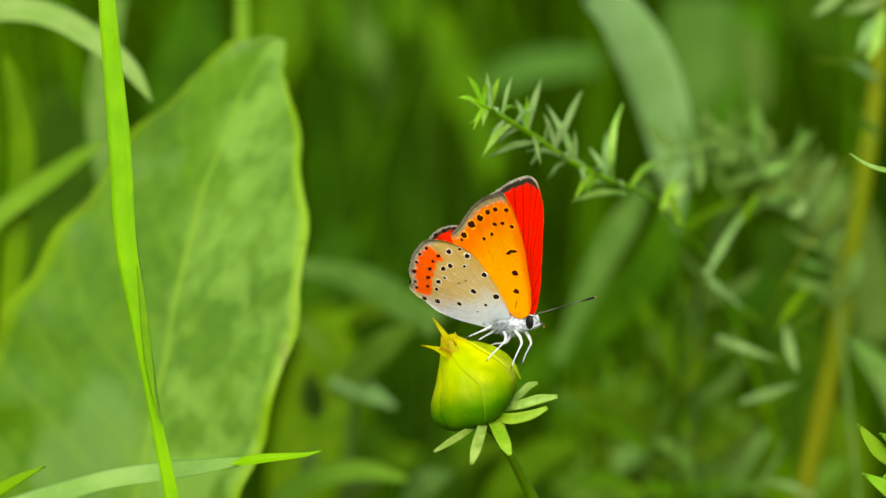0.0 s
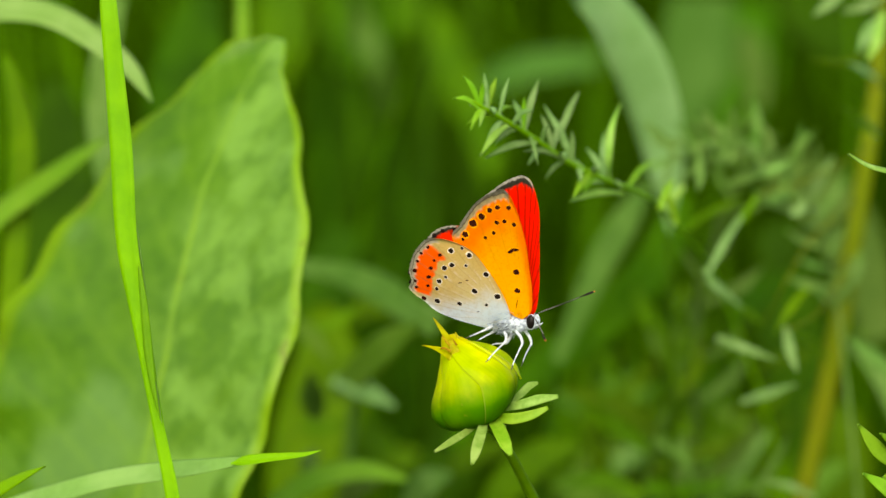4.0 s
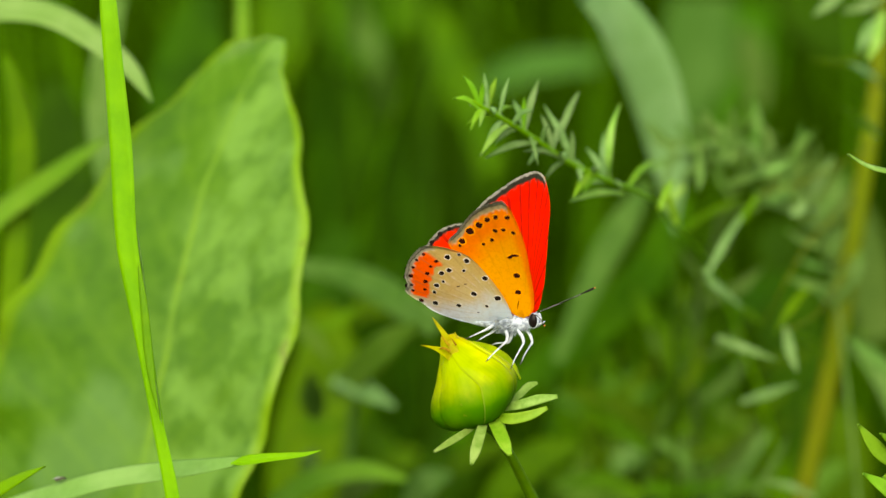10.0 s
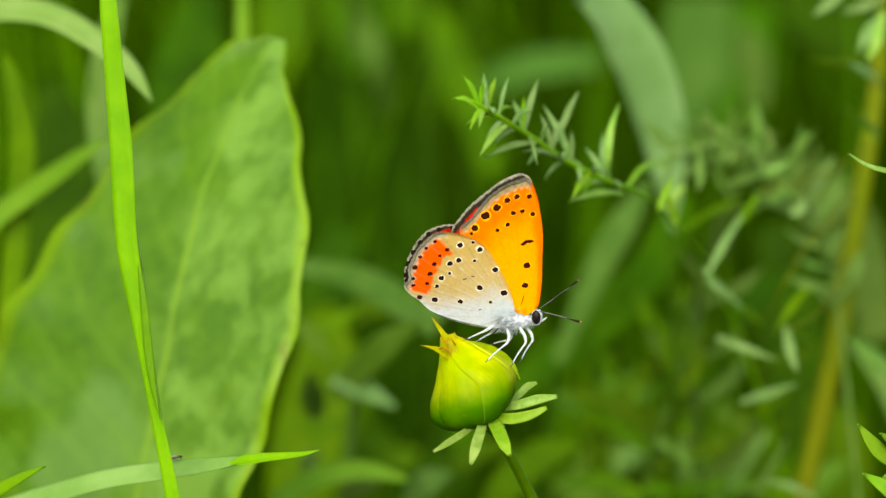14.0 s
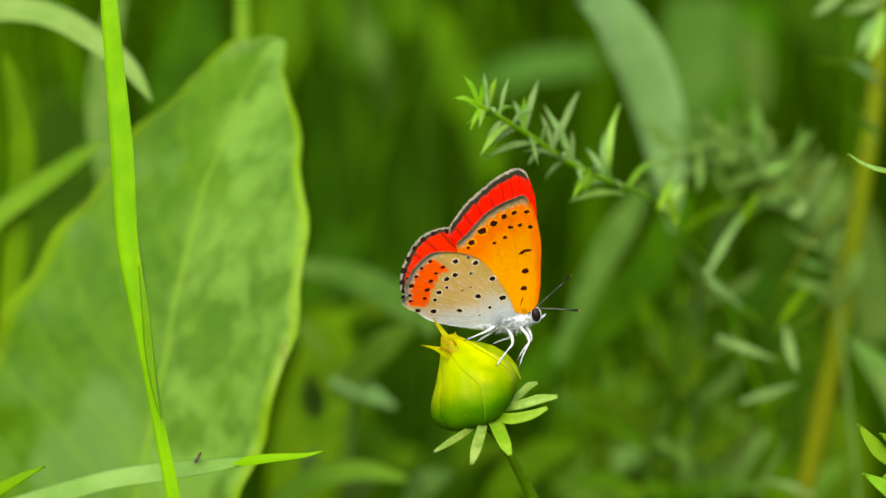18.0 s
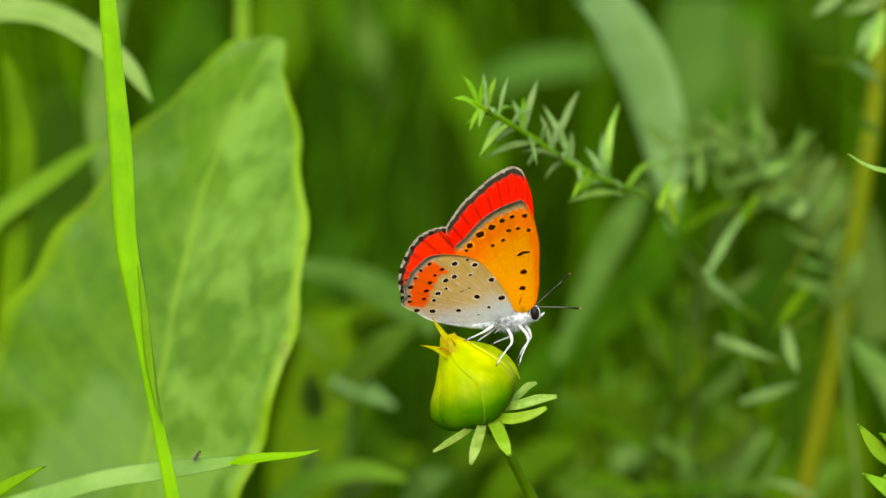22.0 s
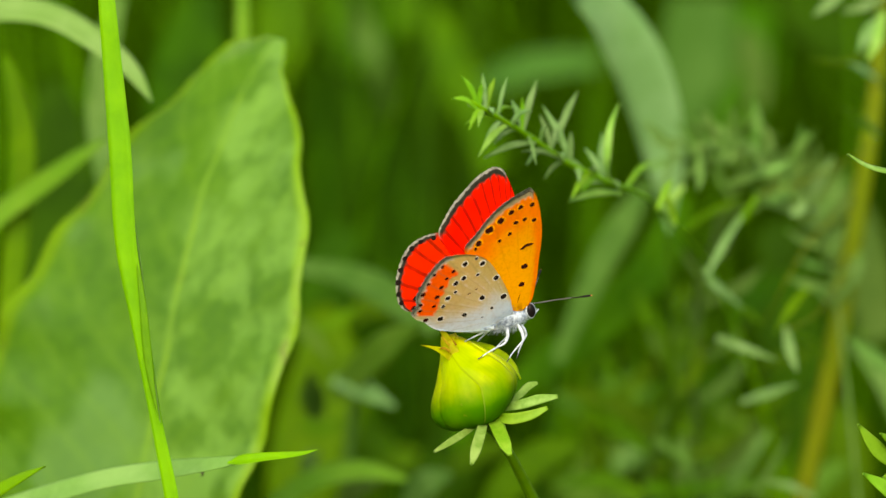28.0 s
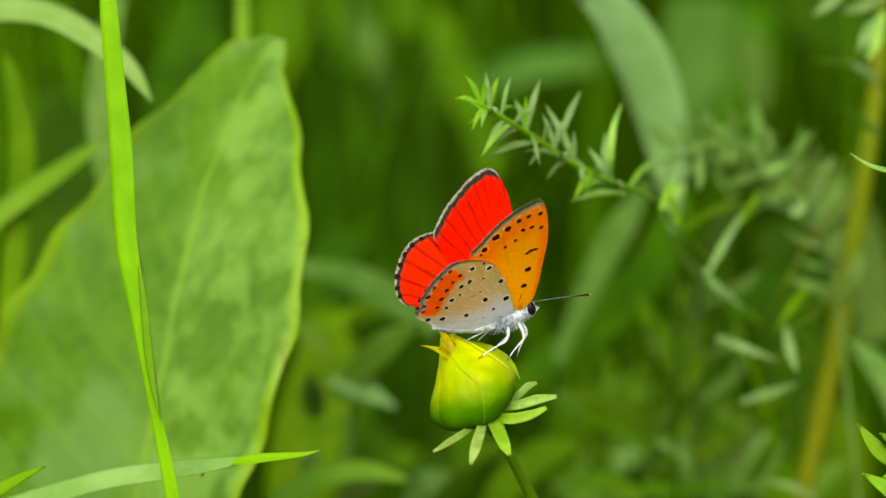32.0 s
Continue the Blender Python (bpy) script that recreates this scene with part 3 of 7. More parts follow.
root = (0.0129, 0.0123, 0.3623)
bud_plant = thing("flower_bud", (root[0] + 0.004, root[1], 0.0), "closed round yellow-green flower bud with pointed beak, thin stem", "flower bud")
part("bud_core", bud_core(), BUD_GREEN, bud_plant)
for turn, half, lift, top, lean, narrow in ((-78, 36, 0.02, 12.8, 0, 0.8), (102, 36, 0.02, 12.6, 0, 0.8), (162, 36, 0.08, 12.6, 0, 0.8), (222, 36, 0.08, 12.8, 0, 0.8),
                                            (-19, 37, 0.16, 12.9, 10, 0.85), (40, 27, 0.42, 12.6, 32, 1.15)):
    part("bract", bract_shell(turn, half, top, lift, lean, narrow), BUD_GREEN, bud_plant)
for path, wide in (([(0.0015, -0.0043, 0.3866), (0.0006, -0.0046, 0.3881), (-0.0005, -0.0049, 0.3898), (-0.0015, -0.0052, 0.3913)], [0.00062, 0.00046, 0.00028, 0.00006]),
                   ([(0.0009, -0.0049, 0.3859), (-0.0005, -0.0058, 0.3869), (-0.0018, -0.0067, 0.3875), (-0.0030, -0.0077, 0.3879)], [0.00062, 0.00042, 0.00018, 0.00004]),
                   ([(0.0024, -0.0033, 0.3867), (0.0019, -0.0031, 0.3879), (0.0015, -0.0030, 0.3890)], [0.00046, 0.00026, 0.00005]),
                   ([(0.0015, -0.0050, 0.3864), (0.0010, -0.0049, 0.3877), (0.0013, -0.0041, 0.3885)], [0.00069, 0.00046, 0.00012]),
                   ([(0.0028, -0.0033, 0.3864), (0.0024, -0.0027, 0.3875), (0.0029, -0.0021, 0.3878)], [0.00062, 0.00046, 0.00012])):
    part("petal_tip", strip(path, wide, fold=0.4, n=14, wave=0.2, thick=0.0001), BUD_TIP, bud_plant, "curled dry yellow petal tip")
for path, wide in (([(0.0008, -0.0060, 0.3868), (0.0000, -0.0062, 0.3873), (-0.0006, -0.0063, 0.3872)], [0.00020, 0.00017, 0.00006]),
                   ([(0.0008, -0.0059, 0.3876), (0.0002, -0.0058, 0.3882), (-0.0003, -0.0055, 0.3889)], [0.00017, 0.00015, 0.00005]),
                   ([(0.0017, -0.0057, 0.3876), (0.0014, -0.0056, 0.3880), (0.0011, -0.0056, 0.3885)], [0.00015, 0.00012, 0.00004])):
    part("dry_petal_edge", strip(path, wide, fold=0.3, n=10, wave=0.3, thick=0.0001), BUD_BROWN, bud_plant, "withered brown petal edge")
part("hood", strip([(0.0026, -0.0002, 0.3871), (0.0056, 0.0002, 0.3864), (0.0079, 0.0003, 0.3853), (0.0095, -0.0001, 0.3839), (0.0105, -0.0007, 0.3821)],
                   [0.00031, 0.00054, 0.00058, 0.00039, 0.00006], (0.5, -0.7, 0.55), fold=0.3, n=24, across=6, wave=0.08), HOOD, bud_plant, "thin yellow-green bract edge standing off the bud")
for path, wide, mat in (([(0.0047, -0.0030, 0.3765), (0.0026, -0.0072, 0.3757), (0.0006, -0.0091, 0.3748), (-0.0013, -0.0104, 0.3739)], [0.00031, 0.00046, 0.00046, 0.00019], BRACT),
                        ([(0.0032, -0.0001, 0.3758), (0.0016, 0.0013, 0.3750), (0.0005, 0.0028, 0.3749)], [0.00031, 0.00031, 0.00019], BRACT),
                        ([(0.0056, -0.0030, 0.3768), (0.0049, -0.0087, 0.3759), (0.0042, -0.0114, 0.3741), (0.0037, -0.0126, 0.3726)], [0.00046, 0.00069, 0.00069, 0.00023], BRACT),
                        ([(0.0065, -0.0030, 0.3771), (0.0075, -0.0086, 0.3762), (0.0083, -0.0113, 0.3748), (0.0089, -0.0125, 0.3738)], [0.00069, 0.00092, 0.00081, 0.00027], BRACT_GREEN),
                        ([(0.0065, -0.0029, 0.3774), (0.0091, -0.0064, 0.3776), (0.0117, -0.0074, 0.3783), (0.0140, -0.0072, 0.3793)], [0.00046, 0.00073, 0.00065, 0.00027], BRACT_GREEN),
                        ([(0.0076, -0.0018, 0.3783), (0.0105, -0.0037, 0.3791), (0.0130, -0.0036, 0.3798), (0.0155, -0.0036, 0.3802)], [0.00046, 0.00065, 0.00065, 0.00027], BRACT),
                        ([(0.0087, 0.0002, 0.3783), (0.0106, 0.0009, 0.3798), (0.0118, 0.0020, 0.3807), (0.0129, 0.0026, 0.3810)], [0.00031, 0.00050, 0.00050, 0.00019], BRACT),
                        ([(0.0051, 0.0013, 0.3754), (0.0042, 0.0038, 0.3753), (0.0035, 0.0058, 0.3746)], [0.00062, 0.00069, 0.00031], BRACT),
                        ([(0.0066, 0.0019, 0.3755), (0.0075, 0.0048, 0.3748), (0.0084, 0.0062, 0.3740)], [0.00062, 0.00069, 0.00031], BRACT)):
    part("outer_bract", strip(path, wide, fold=0.45, n=18, across=6, wave=0.08, seed=len(path)), mat, bud_plant, "pale green strap-shaped outer bract")
part("stem", tube([(root[0] + 0.004, root[1], -0.003), (root[0] + 0.002, root[1], 0.16), root, (0.0112, 0.0088, 0.3661), (0.0095, 0.0042, 0.3701), (0.0079, 0.0006, 0.3733), (0.0065, -0.0021, 0.3757), (0.0060, -0.0026, 0.3761)],
                  [0.0012, 0.0011, 0.0008, 0.00074, 0.00068, 0.00068, 0.0009, 0.0011], 48, 10), STEM, bud_plant)


# ---- the butterfly, in its own space: x to the head, y to its left, z up ----
MM = 0.001
HIND_ROOT = Vector((-2.8, 0.0, -0.2))
# outlines in millimetres; the right pair is a little worn along the margin
FORE_LINES = {-1: [(1.10, 0.12), (2.46, 1.02), (3.29, 3.81), (3.61, 7.88), (3.84, 11.83), (3.55, 15.01), (3.09, 17.30), (2.48, 18.80), (1.96, 19.47), (0.77, 19.23), (-0.80, 18.65), (-2.89, 17.32), (-4.55, 15.62), (-6.06, 13.81), (-7.53, 12.36), (-6.89, 10.19), (-4.59, 6.01), (-1.84, 2.08), (0.78, 0.06)],
              1: [(1.14, 0.12), (2.57, 0.96), (3.46, 3.72), (3.81, 7.84), (3.97, 11.96), (4.14, 15.37), (3.71, 17.90), (3.04, 19.60), (2.06, 20.07), (0.64, 19.76), (-0.98, 19.04), (-3.13, 17.62), (-5.17, 16.14), (-6.88, 14.37), (-8.13, 12.54), (-7.29, 10.12), (-4.78, 5.88), (-1.87, 1.98), (0.87, 0.01)]}
HIND_LINES = {-1: [(2.58, 0.53), (2.02, 3.38), (0.38, 7.19), (-2.00, 10.57), (-4.27, 11.68), (-6.50, 12.16), (-8.22, 12.10), (-9.42, 11.25), (-10.54, 10.09), (-11.47, 8.49), (-12.09, 6.99), (-12.04, 5.54), (-12.71, 4.53), (-12.05, 3.50), (-10.78, 2.62), (-9.30, 1.24), (-6.55, 0.15), (-2.60, -0.74), (0.18, -1.17), (2.36, -0.17)],
              1: [(2.53, 0.44), (2.06, 3.45), (0.53, 7.46), (-1.72, 11.08), (-3.88, 12.37), (-6.10, 12.84), (-7.99, 12.59), (-9.63, 11.91), (-10.98, 10.70), (-12.05, 8.94), (-12.79, 7.21), (-13.04, 5.55), (-12.95, 4.25), (-12.2, 3.2), (-10.6, 2.7), (-9.0, 1.7), (-6.4, 0.6), (-2.62, -0.67), (0.21, -1.12), (2.42, -0.15)]}


def camber(u, v):
    """How far the wing bellies out, over the place on the forewing's plane."""
    return 0.22 * math.sin(0.30 * u + 0.24 * v)


def wing_mesh(line, side, scallop, span, shift):
    """Two thin skins, the underside outward (side -1: the right wing), over one outline; the margin is scalloped between the veins."""
    n, rings = 96, 16
    rim = spline(line, n)[:-1]
    root_uv = rim[0]
    bm = bmesh.new()
    uv = bm.loops.layers.uv.verify()
    skins = []
    for off, slot in ((0.05, 0), (-0.05, 1)):
        rows = []
        for i in range(rings + 1):
            r = (i / rings) ** 0.85
            row = []
            for k in range(n):
                s = k / n
                p = root_uv + (rim[k] - root_uv) * r
                if span[0] < s < span[1] and i == rings:
                    p = root_uv + (rim[k] - root_uv) * (1 + scallop * math.sin(s * 6.28 * 40) + scallop * 0.6 * noise.noise(Vector((s * 60, 3, 0))))
                thin = off * (1 - 0.6 * r)
                row.append(bm.verts.new((p[0] * MM, side * (-camber(p[0] + shift[0], p[1] + shift[1]) + thin) * MM, p[1] * MM)))
            rows.append(row)
        for i in range(rings):
            for k in range(n - 1):
                quad = (rows[i][k], rows[i][k + 1], rows[i + 1][k + 1], rows[i + 1][k])
                f = bm.faces.new(quad if (slot == 0) == (side > 0) else quad[::-1])
                f.material_index = slot
                for loop in f.loops:
                    j = next(m for m in range(4) if quad[m] is loop.vert)
                    loop[uv].uv = ((k + (j in (1, 2))) / n, ((i + (j > 1)) / rings) ** 0.85)
        skins.append(rows)
    for k in range(n - 1):
        a, b, c, d = skins[0][-1][k], skins[0][-1][k + 1], skins[1][-1][k + 1], skins[1][-1][k]
        f = bm.faces.new((a, b, c, d))
        for loop in f.loops:
            loop[uv].uv = (k / n, 1)
    bmesh.ops.remove_doubles(bm, verts=skins[0][0], dist=1e-7)
    bmesh.ops.remove_doubles(bm, verts=[v for v in skins[1][0] if v.is_valid], dist=1e-7)
    return bm


def spot(parent, at, side, material, shift, seed, ring=0.0, upper=False):
    """One spot of scales lying on a wing: at = (u, v, radius, stretch, turn); ring: the pale surround, as a share of its radius."""
    u, v, r, stretch, turn = at
    rng = random.Random(seed)
    bm = bmesh.new()
    for grow, proud, slot in ((1 + ring, 0.068, 1), (1.0, 0.085, 0)) if ring else ((1.0, 0.08, 0),):
        rim = []
        for k in range(12):
            a = k * 0.5236
            rr = r * grow * (1 + 0.15 * rng.uniform(-1, 1))
            x, z = rr * stretch * math.cos(a), rr * math.sin(a)
            p = (u + x * math.cos(turn) - z * math.sin(turn), v + x * math.sin(turn) + z * math.cos(turn))
            rim.append(bm.verts.new((p[0] * MM, side * (-camber(p[0] + shift[0], p[1] + shift[1]) + (-proud if upper else proud)) * MM, p[1] * MM)))
        f = bm.faces.new(rim if (side > 0) != upper else rim[::-1])
        f.material_index = slot
    part("spot", bm, [material, RING if material is SPOT else HALO], parent)


def placed(spots, stretch=1.0, turn=0.0):
    return [(*p, r, stretch, turn) for p, r in spots]


FORE_SPOTS = placed([((1.51, 7.25), 0.36), ((1.16, 4.44), 0.34), ((2.58, 14.42), 0.28), ((1.19, 14.86), 0.26), ((-0.07, 14.60), 0.28), ((-0.92, 12.99), 0.26), ((-2.37, 12.17), 0.22),
                     ((2.21, 16.93), 0.30), ((0.49, 16.90), 0.32), ((-0.86, 16.40), 0.34), ((-2.31, 15.34), 0.42), ((-3.86, 14.20), 0.48), ((-5.43, 12.49), 0.40), ((-5.93, 11.77), 0.2)], 1.15, 0.5)
FORE_SPOTS += [(*(1.24, 10.35), 0.21, 2.4, 0.55), (*(1.96, 10.64), 0.21, 2.8, 0.1), (*(0.75, 2.4), 0.05, 12.0, 1.25)]
HIND_SPOTS = placed([((-8.45, 2.72), 0.36), ((-4.94, 2.52), 0.32), ((-0.81, 2.45), 0.22), ((1.04, 3.74), 0.40), ((-2.25, 4.48), 0.36), ((-2.17, 9.78), 0.36), ((-0.12, 6.98), 0.36), ((-3.08, 10.78), 0.22),
                     ((-2.93, 8.23), 0.22), ((-6.27, 7.86), 0.34), ((-5.06, 8.31), 0.33), ((-7.45, 5.80), 0.34), ((-6.32, 6.49), 0.22), ((-8.13, 4.65), 0.26), ((-4.83, 10.40), 0.36)], 1.15, 0.2)
HIND_BARS = [(*(-4.28, 5.69), 0.09, 4.0, 0.25), (*(-3.16, 6.06), 0.08, 3.5, 0.2), (*(-2.27, 1.42), 0.1, 2.5, 0.2)]
HIND_ROW = placed([((-6.60, 9.77), 0.3), ((-7.66, 8.93), 0.24), ((-8.42, 7.78), 0.34), ((-9.03, 6.39), 0.34), ((-9.48, 5.00), 0.28), ((-8.23, 10.91), 0.26), ((-9.45, 9.99), 0.26), ((-10.30, 8.75), 0.26),
                   ((-11.07, 7.27), 0.36), ((-11.37, 5.65), 0.26), ((-11.41, 4.68), 0.26), ((-10.59, 3.01), 0.36)], 1.3, 0.3)

butterfly = thing("butterfly", (0, 0, 0), "copper butterfly with red wings, orange spotted undersides, perched on the bud", "butterfly")


# dark wedges along the margin of the hindwing's red side
HIND_EDGE = placed([((-5.91, 11.40), 0.3), ((-7.66, 11.18), 0.3), ((-8.96, 10.49), 0.34), ((-10.11, 9.40), 0.34), ((-10.96, 8.08), 0.36), ((-11.58, 6.61), 0.38), ((-11.87, 5.14), 0.34), ((-11.67, 4.02), 0.34)], 1.2, 0.4)


def wing(name, side, hind):
    line, scallop = (HIND_LINES[side], 0.004) if hind else (FORE_LINES[side], 0.003)
    skins = [HIND_UNDER, HIND_UPPER] if hind else [FORE_UNDER, FORE_UPPER]
    label = "hindwing, tan below with black spots and an orange band, red above" if hind else "forewing, orange below with black spots, red above with a black border"
    shift = (HIND_ROOT.x, HIND_ROOT.z) if hind else (0.0, 0.0)
    ob = part(name, wing_mesh(line, side, scallop, (0.26, 0.66) if hind else (0.36, 0.78), shift), skins, butterfly, label)
    if hind:
        for i, at in enumerate(HIND_SPOTS):
            spot(ob, at, side, SPOT, shift, i, 0.34)
        for i, at in enumerate(HIND_BARS + HIND_ROW):
            spot(ob, (at[0], at[1], at[2] * 0.85, *at[3:]), side, SPOT_RED, shift, 40 + i)
        for i, (u, v, *rest) in enumerate(HIND_EDGE):
            spot(ob, (u * (1.035 if side < 0 else 1.075), v * (1.035 if side < 0 else 1.075), *rest), side, SPOT, shift, 80 + i, upper=True)
    else:
        for i, at in enumerate(FORE_SPOTS):
            spot(ob, (at[0], at[1], at[2] * 1.15, *at[3:]), side, SPOT_RED, shift, i, 0.3)
    return ob


near_fore, far_fore = wing("forewing", -1, False), wing("forewing", 1, False)
near_hind, far_hind = wing("hindwing", -1, True), wing("hindwing", 1, True)


def scaled(bm):
    for v in bm.verts:
        v.co *= MM
    return bm


def fur(centre, size, count, length, seed, back=0.6):
    """Fine hairs standing off an ellipsoid, combed backwards."""
    bm, rng = bmesh.new(), random.Random(seed)
    for _ in range(count):
        d = Vector((rng.gauss(0, 1), rng.gauss(0, 1), rng.gauss(0, 1))).normalized()
        at = Vector(centre) + Vector(a * b for a, b in zip(d, size))
        tip = at + (d + Vector((-back, 0, rng.uniform(-0.4, 0.1)))) * length * rng.uniform(0.5, 1.2)
        side = d.cross(Vector((0.3, 0.5, 0.8))).normalized() * 0.035
        a, b, c, e = (bm.verts.new(p) for p in (at - side, at + side, tip, at + d * 0.04))
        bm.faces.new((a, b, c))
        bm.faces.new((b, e, c))
    return scaled(bm)


part("thorax", scaled(ball((-0.7, 0, -0.55), (2.9, 1.2, 1.3), lumps=0.08)), BODY_WHITE, butterfly, "thorax with grey-white hair")
part("thorax_hair", fur((-0.8, 0, -0.6), (2.9, 1.2, 1.3), 520, 0.75, 5), BODY_WHITE, butterfly)
part("abdomen", scaled(tube([(-3.0, 0, -0.6), (-5.0, 0, -0.55), (-7.5, 0, -0.1), (-10.0, 0, 0.5), (-11.8, 0, 1.0)], [0.95, 0.9, 0.8, 0.6, 0.2], 24, 14)), BODY_WHITE, butterfly, "slender whitish abdomen")
part("wing_base_hair", fur((-1.4, 0, 0.1), (2.6, 1.5, 1.5), 520, 0.9, 11, 0.9), BODY_WHITE, butterfly, "whitish blue hair at the wing roots")
part("dark_marks", fur((-1.0, 0, -0.2), (2.5, 1.42, 1.2), 130, 0.7, 23, 0.9), ANTENNA, butterfly, "sparse dark hairs at the wing roots")
head = part("head", scaled(ball((2.5, 0, -0.15), (0.8, 0.85, 0.9), lumps=0.05)), BODY_WHITE, butterfly)
part("head_hair", fur((2.45, 0, -0.25), (0.75, 0.85, 0.85), 90, 0.4, 9, 0.1), BODY_WHITE, butterfly)
for side in (-1, 1):
    part("eye_ring", scaled(ball((2.57, side * 0.62, -0.06), (0.74, 0.34, 1.08))), LEG_WHITE, butterfly)
    part("eye", scaled(ball((2.56, side * 0.74, -0.02), (0.64, 0.4, 0.98))), EYE_BLACK, butterfly, "glossy black compound eye")
    part("palp", scaled(tube([(2.9, side * 0.25, -0.6), (3.4, side * 0.3, -0.5), (3.9, side * 0.32, -0.15)], [0.2, 0.15, 0.04], 8, 8)), LEG_WHITE, butterfly)


def antenna():
    """Thin banded feeler with a dark club, along z from its root."""
    bm = tube([(0, 0, 0), (0.1, 0, 2.5), (0.15, 0, 5.0), (0, 0, 6.8), (0, 0, 7.6), (0, 0, 8.4), (0, 0, 8.6)], [0.075, 0.065, 0.065, 0.09, 0.16, 0.15, 0.06], 36, 8)
    return scaled(bm)


def bands():
    bm = bmesh.new()
    for i in range(17):
        z = 0.5 + i * 0.36
        x = 0.12 * math.sin(z / 8.6 * 3.14)
        tube([(x, 0, z), (x, 0, z + 0.06), (x, 0, z + 0.12)], [0.078, 0.078, 0.078], 2, 8, bm)
    return scaled(bm)


def feeler():
    ob = part("antenna", antenna(), FEELER, butterfly, "thin dark antenna with pale grey rings")
    part("grey_rings", bands(), RING_GREY, ob)
    part("club_tip", scaled(ball((0, 0, 8.52), (0.11, 0.11, 0.19))), ANTENNA_TIP, ob)
    return ob


near_antenna, far_antenna = feeler(), feeler()


def leg(length, knee, width=0.112):
    """Leg along z from hip to foot, with a bent knee; the end of the foot is dark."""
    f = length
    ob = part("leg", scaled(tube([(0, 0, -0.2), (knee * 0.8, 0, f * 0.2), (knee, 0, f * 0.36), (knee * 0.75, 0, f * 0.5), (knee * 0.3, 0, f * 0.75), (0, 0, f)],
                                 [width * 1.9, width * 2.0, width * 1.45, width * 1.05, width * 0.75, width * 0.55], 26, 8)), LEG_WHITE, butterfly, "white scaly leg")
    part("foot", scaled(tube([(knee * 0.12, 0, f * 0.88), (0, 0, f), (-0.12, 0, f + 0.2)], [width * 0.65, width * 0.6, width * 0.3], 6, 8)), ANTENNA, ob, "dark foot")
    return ob


near_fore_leg = leg(5.66, 1.3)
far_fore_leg = leg(4.76, 1.3)
near_mid_leg = leg(6.35, 1.3)
far_mid_leg = leg(3.66, 1.3)
near_hind_leg = leg(4.47, 0.35)
far_hind_leg = leg(3.88, 0.35)


def hinge(side, opening, swing, hind=False):
    """The pose of a wing on the body: opened from upright, swung in its own plane."""
    at = Matrix.Translation((0, side * 0.6 * MM, 0)) @ Matrix.Rotation(radians(-side * (opening + (0.6 if hind else 0.0))), 4, "X")
    if hind:
        at = at @ Matrix.Translation(HIND_ROOT * MM + Vector((0, side * 0.28 * MM, 0)))
    return at @ Matrix.Rotation(radians(-swing), 4, "Y")


def aim(base, way):
    """A limb at its root on the body, in millimetres, pointing along way."""
    z = Vector(way).normalized()
    x = Vector((1, 0, 0.25))
    x = (x - z * x.dot(z)).normalized()
    turn = Matrix((x, z.cross(x), z)).transposed().to_4x4()
    return Matrix.Translation(Vector(base) * MM) @ turn


def swung(plant, angle):
    """A plant bent sideways by the wind about its root."""
    return Matrix.Translation(plant.location) @ Matrix.Rotation(radians(angle), 4, "Y")


